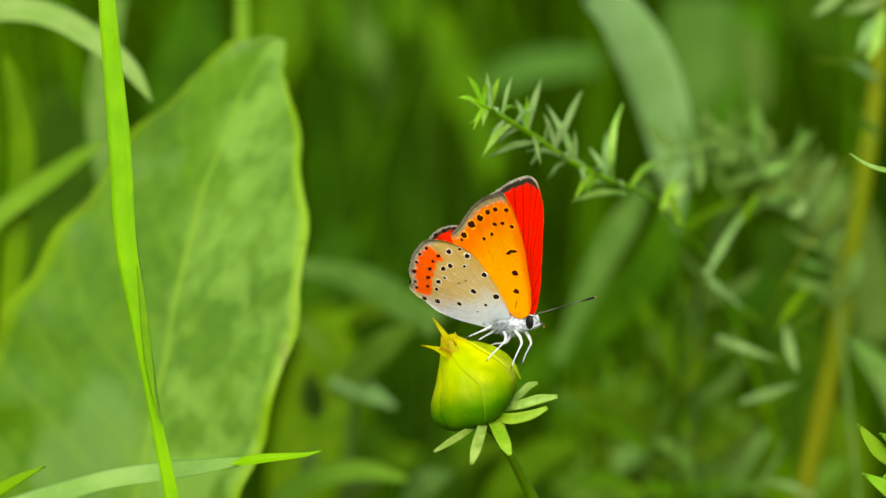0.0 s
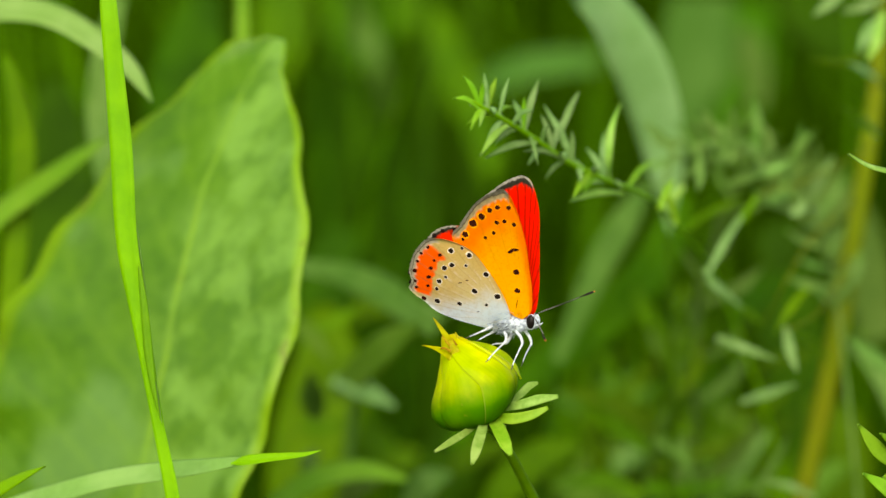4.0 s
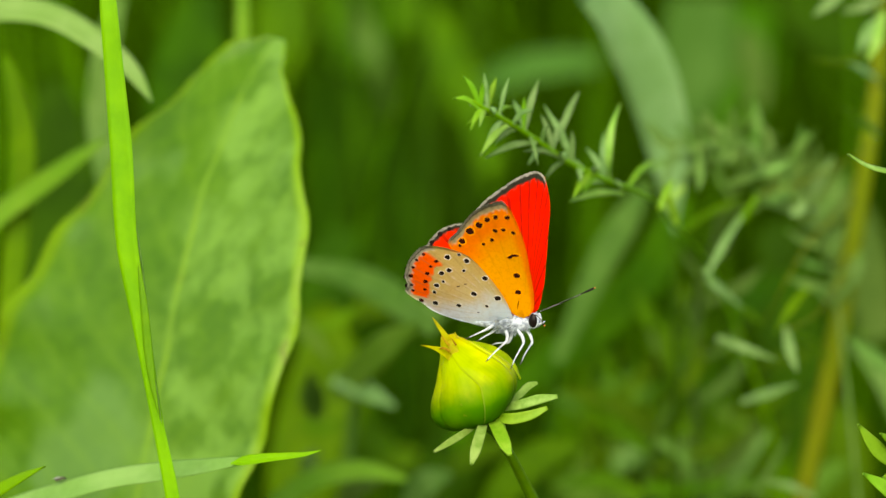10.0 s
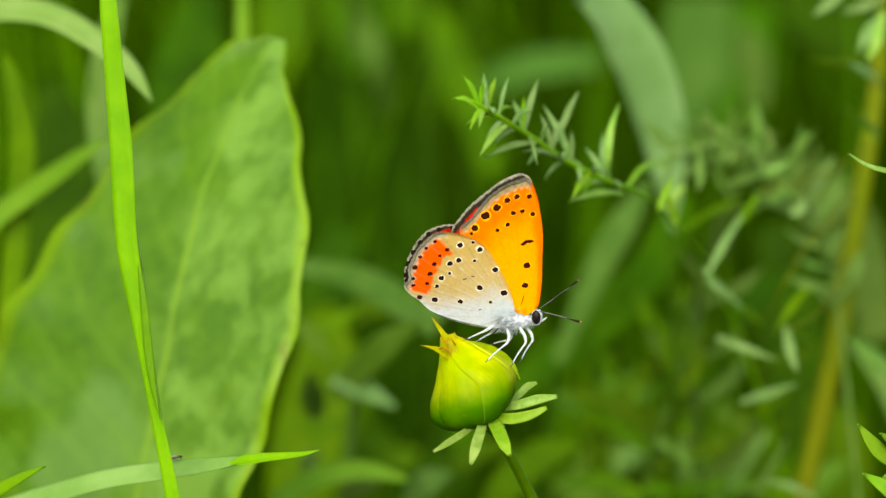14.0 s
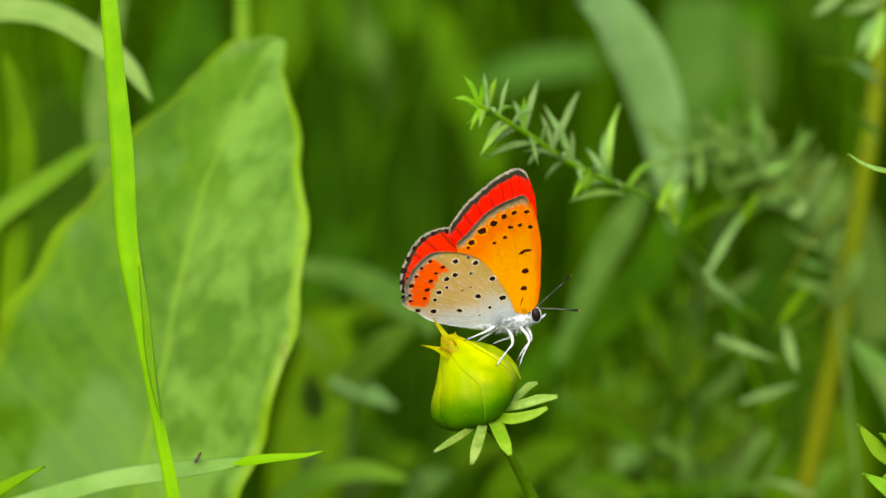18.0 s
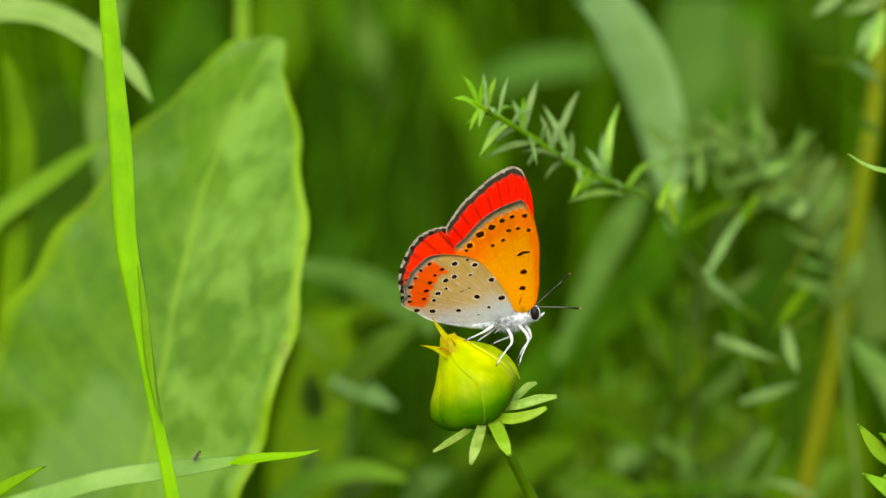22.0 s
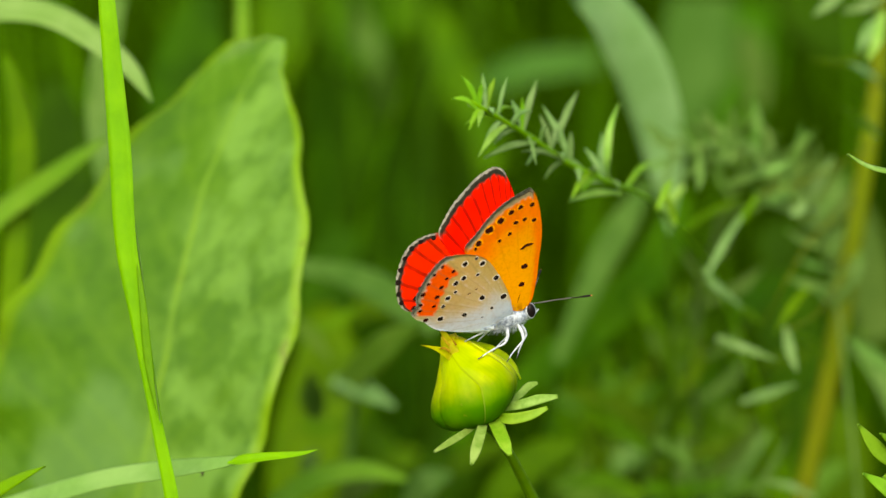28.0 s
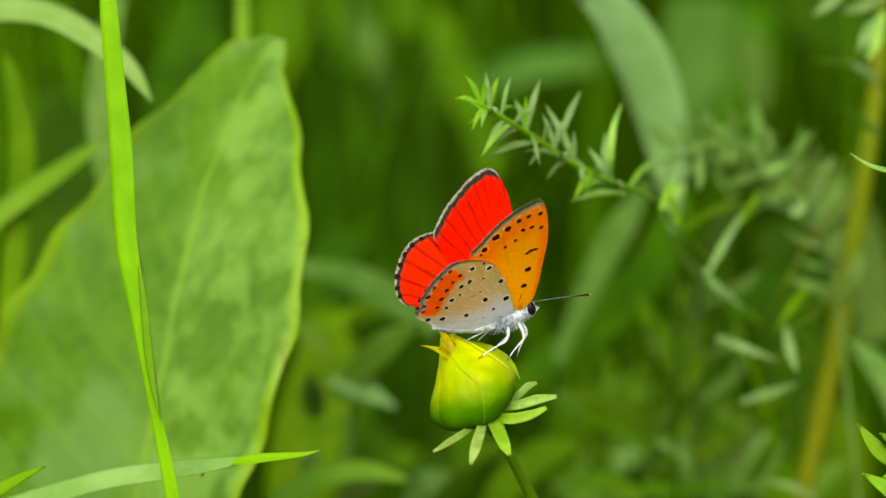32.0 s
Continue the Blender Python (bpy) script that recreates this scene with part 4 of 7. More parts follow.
# ---- the broad leaf behind the blade ----
def broad_leaf(name, mid, lefts, rights, material, label, face, n=44, across=14, cup=0.12, seed=1):
    """A broad leaf by its midrib and the reach of each half; slightly cupped, its margin a little wavy."""
    line = spline(mid, n)
    reach_l, reach_r = spline([[w] for w in lefts], n)[:, 0], spline([[w] for w in rights], n)[:, 0]
    bm = bmesh.new()
    uv = bm.loops.layers.uv.verify()
    tops, lows = [], []
    for i in range(n + 1):
        along = Vector(line[min(i + 1, n)] - line[max(i - 1, 0)]).normalized()
        up = Vector(face)
        up = (up - along * up.dot(along)).normalized()
        side = along.cross(up)
        top, low = [], []
        for j in range(across + 1):
            o = 2 * j / across - 1
            w = max(1e-5, reach_l[i] if o < 0 else reach_r[i])
            ripple = noise.noise((Vector(line[i]) + side * (o * w)) * 75.0) * 0.0008 + 0.0009 * math.sin(line[i][2] * 420 + seed + o) * abs(o) ** 3
            vein = -0.00012 * math.exp(-(o * 9) ** 2) + 0.00011 * math.sin((i / n - abs(o) * 0.35) * 88)
            rim = 1 + 0.018 * noise.noise(Vector((line[i][2] * 200, seed * 3.0, 1 if o > 0 else 5)))
            at = Vector(line[i]) + side * (o * w * rim) + up * (cup * w * o * o + ripple + vein)
            top.append(bm.verts.new(at + up * 0.00015))
            low.append(bm.verts.new(at - up * 0.00015))
        tops.append(top)
        lows.append(low)
    for i in range(n):
        for j in range(across):
            for rows, flip in ((tops, 1), (lows, -1)):
                quad = (rows[i][j], rows[i][j + 1], rows[i + 1][j + 1], rows[i + 1][j])
                f = bm.faces.new(quad[::flip])
                for loop in f.loops:
                    m = next(m for m in range(4) if quad[m] is loop.vert)
                    loop[uv].uv = ((j + (m in (1, 2))) / across, (i + (m > 1)) / n)
        for j, turn in ((0, 1), (across, -1)):
            f = bm.faces.new((lows[i][j], tops[i][j], tops[i + 1][j], lows[i + 1][j])[::turn])
            for loop in f.loops:
                loop[uv].uv = (j / across, i / n)
    low_end = Vector(mid[0])
    ridge = [tuple(tops[i][across // 2].co - Vector(face).normalized() * 0.0001) for i in range(0, n, 3)]
    ob = thing(name, (low_end.x, low_end.y + 0.02, 0), label, "leaf")
    part("leaf_blade", bm, material, ob)
    part("petiole", tube([(low_end.x, low_end.y + 0.02, -0.003), (low_end.x, low_end.y + 0.015, low_end.z * 0.5), tuple(low_end), tuple(line[3])], [0.003, 0.0028, 0.0022, 0.0016], 20, 10), STEM, ob)
    part("midrib", tube(ridge, [0.00025 - 0.0002 * i / len(ridge) for i in range(len(ridge))], 60, 8), material, ob)
    return ob


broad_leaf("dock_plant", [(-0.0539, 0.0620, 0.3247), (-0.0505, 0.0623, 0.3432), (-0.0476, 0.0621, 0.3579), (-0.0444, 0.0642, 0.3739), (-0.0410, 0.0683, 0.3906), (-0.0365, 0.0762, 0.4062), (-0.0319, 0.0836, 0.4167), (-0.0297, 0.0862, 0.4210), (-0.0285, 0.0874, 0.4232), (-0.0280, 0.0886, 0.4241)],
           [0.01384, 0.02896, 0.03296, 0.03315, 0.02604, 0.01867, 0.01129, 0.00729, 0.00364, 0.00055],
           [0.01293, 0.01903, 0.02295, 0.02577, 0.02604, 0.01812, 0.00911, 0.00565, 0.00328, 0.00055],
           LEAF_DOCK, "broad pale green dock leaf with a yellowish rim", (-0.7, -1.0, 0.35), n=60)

# ---- leaves along the bottom ----
low_leaf = grass_blade("grass_plant", [(-0.0698, 0.0236, 0.3559), (-0.0617, 0.0201, 0.3599), (-0.0547, 0.0164, 0.3628), (-0.0469, 0.0127, 0.3655), (-0.0385, 0.0089, 0.3674), (-0.0326, 0.0051, 0.3689), (-0.0281, 0.0022, 0.3701), (-0.0265, 0.0012, 0.3704)],
                       [0.00175, 0.00175, 0.00167, 0.00159, 0.00159, 0.00119, 0.00071, 0.00040], LOWLEAF, "pale green lance-shaped leaf with a bright pointed tip", "grass", face=(0.1, -0.75, 0.65), n=56, across=8)
part("leaf_tip", strip([(-0.0296, 0.0017, 0.3699), (-0.0276, 0.0007, 0.3704), (-0.0244, -0.0002, 0.3710), (-0.0213, -0.0012, 0.3715), (-0.0189, -0.0016, 0.3719), (-0.0170, -0.0020, 0.3725)],
                       [0.00016, 0.00078, 0.00070, 0.00051, 0.00031, 0.00005], (0.1, -0.75, 0.65), fold=0.45, n=30, across=6, thick=0.00008), LIME, low_leaf, "bright green keeled tip")
grass_blade("grass_plant", [(-0.0689, 0.0040, 0.3607), (-0.0638, 0.0025, 0.3646), (-0.0604, 0.0008, 0.3668), (-0.0574, -0.0010, 0.3687), (-0.0544, -0.0028, 0.3704)], [0.00107, 0.00115, 0.00092, 0.00061, 0.00005], LIME,
            "small bright green pointed leaf tip", "grass", face=(0.2, -0.8, 0.6))

# ---- the small fly that walks along the low leaf, in its own space: x to the head, z up ----
small_fly = thing("small_fly", (0, 0, 0), "tiny dark grey-brown fly walking along the pale leaf", "fly")
part("abdomen", scaled(ball((-0.55, 0, 0.42), (0.5, 0.2, 0.19), seg=12, rings=8)), FLY_DARK, small_fly)
part("thorax", scaled(ball((0.1, 0, 0.5), (0.3, 0.22, 0.23), seg=12, rings=8)), FLY_DARK, small_fly)
part("head", scaled(ball((0.5, 0, 0.45), (0.16, 0.18, 0.17), seg=12, rings=8)), EYE_BLACK, small_fly)
for side in (-1, 1):
    part("wing", scaled(strip([(0.1, side * 0.12, 0.66), (-0.4, side * 0.22, 0.7), (-1.0, side * 0.28, 0.62), (-1.25, side * 0.26, 0.56)], [0.04, 0.2, 0.2, 0.03], (0, side * 0.3, 1), n=10, thick=0.008)), FLY_WING, small_fly, "clear greyish wing")
    for x, reach in ((0.28, 0.35), (0.08, 0.0), (-0.12, -0.4)):
        part("leg", scaled(tube([(x, side * 0.15, 0.38), (x + reach * 0.5, side * 0.45, 0.5), (x + reach, side * 0.62, 0.0)], [0.035, 0.028, 0.018], 8, 6)), FLY_DARK, small_fly)

# ---- blades and leaves at the back ----
BACK = "blades behind the bud"


def back(points, widths, material, label, face=(0.0, -1.0, 0.35), **more):
    return grass_blade("grass_plant", points, widths, material, label, "grass", BACK, face=face, **more)


back([(-0.0993, 0.0955, 0.4054), (-0.0839, 0.0857, 0.4240), (-0.0719, 0.0803, 0.4290), (-0.0632, 0.0772, 0.4281), (-0.0556, 0.0737, 0.4242), (-0.0498, 0.0701, 0.4199), (-0.0461, 0.0665, 0.4152)], [0.00235, 0.00271, 0.00271, 0.00253, 0.00226, 0.00163, 0.00018], LOWLEAF,
     "pale arching grass blade bending over", face=(0.3, -0.8, 0.6))
back([(-0.0591, 0.1519, 0.3725), (-0.0623, 0.1544, 0.3926), (-0.0642, 0.1558, 0.4043), (-0.0635, 0.1543, 0.4161), (-0.0600, 0.1530, 0.4299)], [0.00253, 0.00274, 0.00295, 0.00253, 0.00148], GREYGREEN, "greyish green blade in soft light")
back([(-0.0772, 0.1150, 0.3676), (-0.0752, 0.1174, 0.3874), (-0.0740, 0.1194, 0.4033), (-0.0752, 0.1205, 0.4122), (-0.0774, 0.1215, 0.4196)], [0.0018, 0.0021, 0.0021, 0.0016, 0.0004], YELLOWGREEN, "yellowish green grass blade")
back([(-0.0922, 0.1221, 0.3767), (-0.0802, 0.1177, 0.3894), (-0.0718, 0.1154, 0.3957), (-0.0645, 0.1131, 0.4009), (-0.0582, 0.1106, 0.4055)], [0.00282, 0.00282, 0.00263, 0.00207, 0.00038], PALE, "slanting pale grass blade", face=(-0.2, -0.7, 0.7))
back([(-0.0385, 0.1562, 0.3849), (-0.0384, 0.1589, 0.4062), (-0.0381, 0.1607, 0.4210), (-0.0381, 0.1623, 0.4338)], [0.00120, 0.00120, 0.00120, 0.00090], PALE, "upright pale blade behind the dock leaf")
for x0, x1, d, w, mat in ((590, 600, 0.80, 26, DIMGREEN), (650, 640, 0.86, 30, DIMGREEN), (720, 660, 0.9, 26, DIMGREEN), (780, 735, 0.82, 30, DIMGREEN), (820, 860, 0.95, 34, DIMGREEN),
                          (560, 540, 0.95, 34, DIMGREEN), (690, 800, 1.0, 26, DIMGREEN)):
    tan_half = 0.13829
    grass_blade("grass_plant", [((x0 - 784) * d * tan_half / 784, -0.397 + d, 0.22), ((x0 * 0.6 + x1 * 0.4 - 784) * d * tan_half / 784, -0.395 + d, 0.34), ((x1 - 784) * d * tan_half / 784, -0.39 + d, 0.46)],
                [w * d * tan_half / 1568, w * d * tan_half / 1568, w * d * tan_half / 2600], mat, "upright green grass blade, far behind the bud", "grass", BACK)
broad_blade = back([(0.0440, 0.1511, 0.3844), (0.0435, 0.1491, 0.3921), (0.0427, 0.1480, 0.3996), (0.0410, 0.1459, 0.4072), (0.0380, 0.1429, 0.4155), (0.0330, 0.1389, 0.4237), (0.0254, 0.1318, 0.4316)], [0.00021, 0.00232, 0.00400, 0.00484, 0.00505, 0.00484, 0.00358], ARCHGREEN,
                   "broad pale grass blade arching over", face=(-0.3, -0.8, 0.55))
back([(0.0019, 0.2101, 0.3320), (0.0161, 0.2117, 0.3450), (0.0286, 0.2128, 0.3538), (0.0369, 0.2137, 0.3609), (0.0434, 0.2146, 0.3685), (0.0482, 0.2158, 0.3779), (0.0499, 0.2168, 0.3862)], [0.00166, 0.00308, 0.00427, 0.00451, 0.00439, 0.00380, 0.00166], VIVID,
     "broad green blade curving up from the shade", face=(0.1, -1.0, 0.1))
back([(0.0231, 0.1925, 0.3529), (0.0277, 0.1938, 0.3632), (0.0319, 0.1950, 0.3723), (0.0368, 0.1960, 0.3808), (0.0420, 0.1971, 0.3894)], [0.00115, 0.00230, 0.00287, 0.00298, 0.00092], SAGE, "greyish blade, shade put into its colour")
back([(0.0102, 0.5489, 0.3819), (0.0211, 0.5496, 0.3874), (0.0338, 0.5499, 0.3904), (0.0502, 0.5501, 0.3915)], [0.00364, 0.00654, 0.00727, 0.00473], FARLEAF, "broad pale leaf far behind", face=(0, -0.6, 0.8))
back([(0.0725, 0.4976, 0.3744), (0.0754, 0.4991, 0.3864), (0.0782, 0.5008, 0.4000), (0.0785, 0.5027, 0.4154)], [0.00413, 0.01033, 0.01240, 0.00861], FARLEAF, "broad soft green leaf far behind", face=(0, -0.8, 0.6))
back([(0.0960, 0.6962, 0.3514), (0.1023, 0.6983, 0.3681), (0.1065, 0.7004, 0.3848), (0.1054, 0.7030, 0.4056)], [0.01052, 0.01894, 0.01999, 0.01473], VIVID, "broad mid-green leaf far behind", face=(0, -0.8, 0.6))
back([(0.0966, 0.4984, 0.3813), (0.0957, 0.4995, 0.3898), (0.0940, 0.5005, 0.3983), (0.0923, 0.5014, 0.4052)], [0.00241, 0.00448, 0.00413, 0.00172], SAGE, "soft grey-green leaf far behind", face=(0, -0.8, 0.6))
back([(0.0165, 0.4961, 0.3625), (0.0028, 0.4999, 0.3932), (-0.0076, 0.5020, 0.4103), (-0.0162, 0.5037, 0.4240)], [0.00448, 0.00620, 0.00620, 0.00344], MIDGREEN, "broad green blade far behind")
back([(-0.0155, 0.4583, 0.3827), (-0.0194, 0.4501, 0.3980), (-0.0234, 0.4513, 0.4077), (-0.0296, 0.4431, 0.4225)], [0.00130, 0.00325, 0.00358, 0.00195], SAGE, "greyish leaf far behind")
back([(0.0933, 0.1594, 0.3296), (0.0890, 0.1616, 0.3469), (0.0835, 0.1628, 0.3567), (0.0781, 0.1634, 0.3621)], [0.00299, 0.00339, 0.00299, 0.00080], GREYGREEN, "pale blade leaning inwards", face=(0.2, -0.7, 0.7))
back([(-0.0310, 0.1233, 0.3374), (-0.0228, 0.1239, 0.3425), (-0.0147, 0.1241, 0.3440), (-0.0065, 0.1239, 0.3425)], [0.00199, 0.00259, 0.00239, 0.00060], PALE, "pale leaf low in the meadow", face=(0, -0.6, 0.8))
back([(-0.0313, 0.2148, 0.3697), (-0.0218, 0.2145, 0.3673), (-0.0111, 0.2141, 0.3638), (0.0007, 0.2135, 0.3591)], [0.00169, 0.00211, 0.00211, 0.00084], GREYGREEN, "grey-green blade lying across", face=(0, -0.6, 0.8))


for path, wide, mat in (([(0.0087, 0.1884, 0.3199), (0.0133, 0.1894, 0.3279), (0.0202, 0.1901, 0.3336), (0.0282, 0.1904, 0.3358)], [0.00195, 0.00390, 0.00390, 0.00117], MIDGREEN),
                        ([(0.0264, 0.2284, 0.3173), (0.0350, 0.2293, 0.3246), (0.0448, 0.2301, 0.3306)], [0.00220, 0.00441, 0.00132], PALE),
                        ([(0.0448, 0.2281, 0.3149), (0.0558, 0.2288, 0.3209), (0.0669, 0.2292, 0.3234)], [0.00208, 0.00416, 0.00125], PALE),
                        ([(0.0020, 0.2488, 0.3194), (0.0083, 0.2493, 0.3232), (0.0153, 0.2494, 0.3244)], [0.00164, 0.00328, 0.00098], OLIVE),
                        ([(0.0731, 0.2080, 0.3155), (0.0778, 0.2090, 0.3238), (0.0849, 0.2096, 0.3285)], [0.00166, 0.00332, 0.00100], PALE2),
                        ([(0.0209, 0.2085, 0.3191), (0.0304, 0.2090, 0.3235), (0.0410, 0.2092, 0.3250), (0.0505, 0.2089, 0.3226)], [0.00214, 0.00427, 0.00427, 0.00128], PALE2),
                        ([(0.0346, 0.1898, 0.3313), (0.0374, 0.1901, 0.3333), (0.0409, 0.1903, 0.3347)], [0.00126, 0.00253, 0.00076], GREYGREEN),
                        ([(0.0462, 0.1696, 0.3308), (0.0462, 0.1703, 0.3363), (0.0478, 0.1710, 0.3418)], [0.00083, 0.00166, 0.00050], GREYGREEN),
                        ([(0.0561, 0.1698, 0.3319), (0.0595, 0.1704, 0.3369), (0.0639, 0.1711, 0.3424)], [0.00078, 0.00155, 0.00047], GREYGREEN),
                        ([(0.0500, 0.2515, 0.3407), (0.0519, 0.2521, 0.3457), (0.0525, 0.2527, 0.3507)], [0.00126, 0.00253, 0.00076], PALE2),
                        ([(0.0240, 0.2311, 0.3392), (0.0277, 0.2309, 0.3373), (0.0313, 0.2305, 0.3343)], [0.00122, 0.00245, 0.00073], PALE2),
                        ([(0.0535, 0.1888, 0.3233), (0.0581, 0.1893, 0.3267), (0.0638, 0.1895, 0.3290)], [0.00115, 0.00230, 0.00069], PALE2),
                        ([(0.0370, 0.2903, 0.3288), (0.0423, 0.2905, 0.3301), (0.0490, 0.2903, 0.3288)], [0.00201, 0.00402, 0.00121], PALE2),
                        ([(0.0593, 0.2696, 0.3245), (0.0645, 0.2698, 0.3264), (0.0710, 0.2698, 0.3258)], [0.00169, 0.00338, 0.00101], PALE2),
                        ([(0.0762, 0.2741, 0.3606), (0.0775, 0.2748, 0.3658), (0.0801, 0.2756, 0.3722)], [0.00286, 0.00572, 0.00172], DIMGREEN),
                        ([(0.0311, 0.2482, 0.3141), (0.0399, 0.2484, 0.3161), (0.0500, 0.2485, 0.3169), (0.0588, 0.2484, 0.3159)], [0.00164, 0.00328, 0.00328, 0.00098], YELLOWGREEN),
                        ([(0.0390, 0.2884, 0.3139), (0.0457, 0.2886, 0.3155), (0.0537, 0.2885, 0.3147)], [0.00107, 0.00214, 0.00064], PALE2),
                        ([(0.0411, 0.2283, 0.3167), (0.0497, 0.2284, 0.3175), (0.0607, 0.2283, 0.3168)], [0.00110, 0.00220, 0.00066], PALE2),
                        ([(-0.0206, 0.2881, 0.3108), (-0.0126, 0.2884, 0.3135), (-0.0046, 0.2883, 0.3125), (0.0021, 0.2880, 0.3104)], [0.00161, 0.00321, 0.00321, 0.00096], YELLOWGREEN),
                        ([(-0.0302, 0.3117, 0.3390), (-0.0253, 0.3123, 0.3437), (-0.0191, 0.3127, 0.3465), (-0.0116, 0.3126, 0.3461)], [0.00165, 0.00331, 0.00331, 0.00099], YELLOWGREEN),
                        ([(-0.0317, 0.3329, 0.3471), (-0.0246, 0.3331, 0.3488), (-0.0168, 0.3329, 0.3471)], [0.00106, 0.00212, 0.00064], PALE2),
                        ([(0.0242, 0.3071, 0.3023), (0.0325, 0.3075, 0.3053), (0.0421, 0.3077, 0.3064)], [0.00117, 0.00234, 0.00070], YELLOWGREEN),
                        ([(0.0545, 0.3077, 0.3068), (0.0628, 0.3081, 0.3096), (0.0711, 0.3081, 0.3100)], [0.00117, 0.00234, 0.00070], YELLOWGREEN),
                        ([(0.0248, 0.1889, 0.3242), (0.0317, 0.1891, 0.3253), (0.0409, 0.1890, 0.3249)], [0.00092, 0.00184, 0.00055], PALE2),
                        ([(0.0563, 0.2479, 0.3119), (0.0652, 0.2482, 0.3146), (0.0727, 0.2482, 0.3149)], [0.00114, 0.00227, 0.00068], PALE2),
                        ([(0.0691, 0.2926, 0.3474), (0.0758, 0.2933, 0.3527), (0.0852, 0.2936, 0.3553)], [0.00241, 0.00482, 0.00145], DIMGREEN)):
    back(path, wide, mat, "soft leaf low in the meadow behind the bud", face=(0, -0.7, 0.7))
for pts, w, mat in ((((-0.0307, 0.2910, 0.3341), (-0.0287, 0.2926, 0.3474), (-0.0260, 0.2941, 0.3593), (-0.0220, 0.2953, 0.3686)), 34, DIMGREEN), (((-0.0352, 0.5999, 0.3869), (-0.0314, 0.6013, 0.3983), (-0.0199, 0.6027, 0.4097), (-0.0046, 0.6042, 0.4211)), 70, MIDGREEN), (((-0.0571, 0.5492, 0.3846), (-0.0516, 0.5513, 0.4009), (-0.0480, 0.5533, 0.4171), (-0.0462, 0.5546, 0.4279)), 50, MIDGREEN),
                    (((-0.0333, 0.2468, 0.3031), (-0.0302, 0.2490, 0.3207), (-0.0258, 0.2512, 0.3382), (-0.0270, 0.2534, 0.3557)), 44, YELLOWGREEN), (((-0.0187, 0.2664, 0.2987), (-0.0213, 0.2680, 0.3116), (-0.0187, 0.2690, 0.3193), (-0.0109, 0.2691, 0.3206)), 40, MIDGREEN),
                    (((0.1067, 0.4342, 0.2705), (0.1034, 0.4382, 0.3028), (0.1002, 0.4410, 0.3254), (0.1034, 0.4437, 0.3463)), 50, DIMGREEN), (((0.1638, 0.5980, 0.3717), (0.1485, 0.6004, 0.3907), (0.1274, 0.6018, 0.4021), (0.1083, 0.6032, 0.4135)), 60, DIMGREEN), (((0.0545, 0.3066, 0.2980), (0.0504, 0.3083, 0.3116), (0.0435, 0.3100, 0.3253), (0.0394, 0.3114, 0.3362)), 40, DIMGREEN),
                    (((0.0695, 0.3646, 0.2779), (0.0666, 0.3670, 0.2971), (0.0636, 0.3692, 0.3149), (0.0591, 0.3718, 0.3356)), 46, DIMGREEN), (((0.0896, 0.3459, 0.2895), (0.0794, 0.3473, 0.3011), (0.0663, 0.3478, 0.3054), (0.0532, 0.3477, 0.3039)), 40, MIDGREEN),
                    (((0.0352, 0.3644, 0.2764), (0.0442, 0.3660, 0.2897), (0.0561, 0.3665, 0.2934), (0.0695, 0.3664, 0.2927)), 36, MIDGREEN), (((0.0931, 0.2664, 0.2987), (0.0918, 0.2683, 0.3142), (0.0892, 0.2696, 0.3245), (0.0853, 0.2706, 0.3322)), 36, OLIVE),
                    (((-0.0057, 0.2664, 0.2987), (-0.0005, 0.2681, 0.3129), (0.0034, 0.2690, 0.3193), (0.0060, 0.2698, 0.3258)), 34, DIMGREEN), (((0.1069, 0.3117, 0.3390), (0.0986, 0.3148, 0.3636), (0.0890, 0.3163, 0.3759), (0.0766, 0.3170, 0.3813)), 40, SAGE),
                    (((-0.0970, 0.2903, 0.3288), (-0.0943, 0.2939, 0.3580), (-0.0903, 0.2969, 0.3819), (-0.0929, 0.2998, 0.4045)), 46, DIMGREEN), (((-0.0625, 0.3134, 0.3526), (-0.0639, 0.3177, 0.3868), (-0.0612, 0.3203, 0.4073), (-0.0570, 0.3223, 0.4237)), 44, DIMGREEN)):
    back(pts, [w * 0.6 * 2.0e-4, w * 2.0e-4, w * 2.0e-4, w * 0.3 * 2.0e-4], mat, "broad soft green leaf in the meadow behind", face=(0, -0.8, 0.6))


# ---- narrow-leaved shoots ----
def leaflet(ob, points, wide, material, name="leaf"):
    f = [points[0], [(a + b) / 2 + c for a, b, c in zip(points[0], points[-1], (0, 0, 0.0006))], points[-1]] if len(points) == 2 else points
    part(name, strip(f, [wide * 0.55] + [wide] * (len(f) - 2) + [wide * 0.15], (0.15, -0.9, 0.55), fold=0.3, n=10), material, ob)


sprig = thing("herb_shoot", (0.0579, 0.0600, 0.2954), "grey-green herb shoot with narrow pointed leaves", "herb")
sprig.location.z = 0
stem_line = [tuple(sprig.location), (0.0707, 0.1888, 0.3233), (0.0553, 0.1541, 0.3679), (0.0393, 0.0967, 0.3923), (0.0301, 0.0584, 0.4019), (0.0238, 0.0477, 0.4052), (0.0187, 0.0404, 0.4083), (0.0138, 0.0332, 0.4122), (0.0095, 0.0271, 0.4153), (0.0066, 0.0229, 0.4173), (0.0044, 0.0210, 0.4188)]
part("stem", tube(stem_line, [0.0011, 0.0008, 0.0005, 0.0003, 0.0004, 0.00045, 0.00045, 0.00045, 0.0004, 0.00035, 0.0002], 60, 8), LIME, sprig)
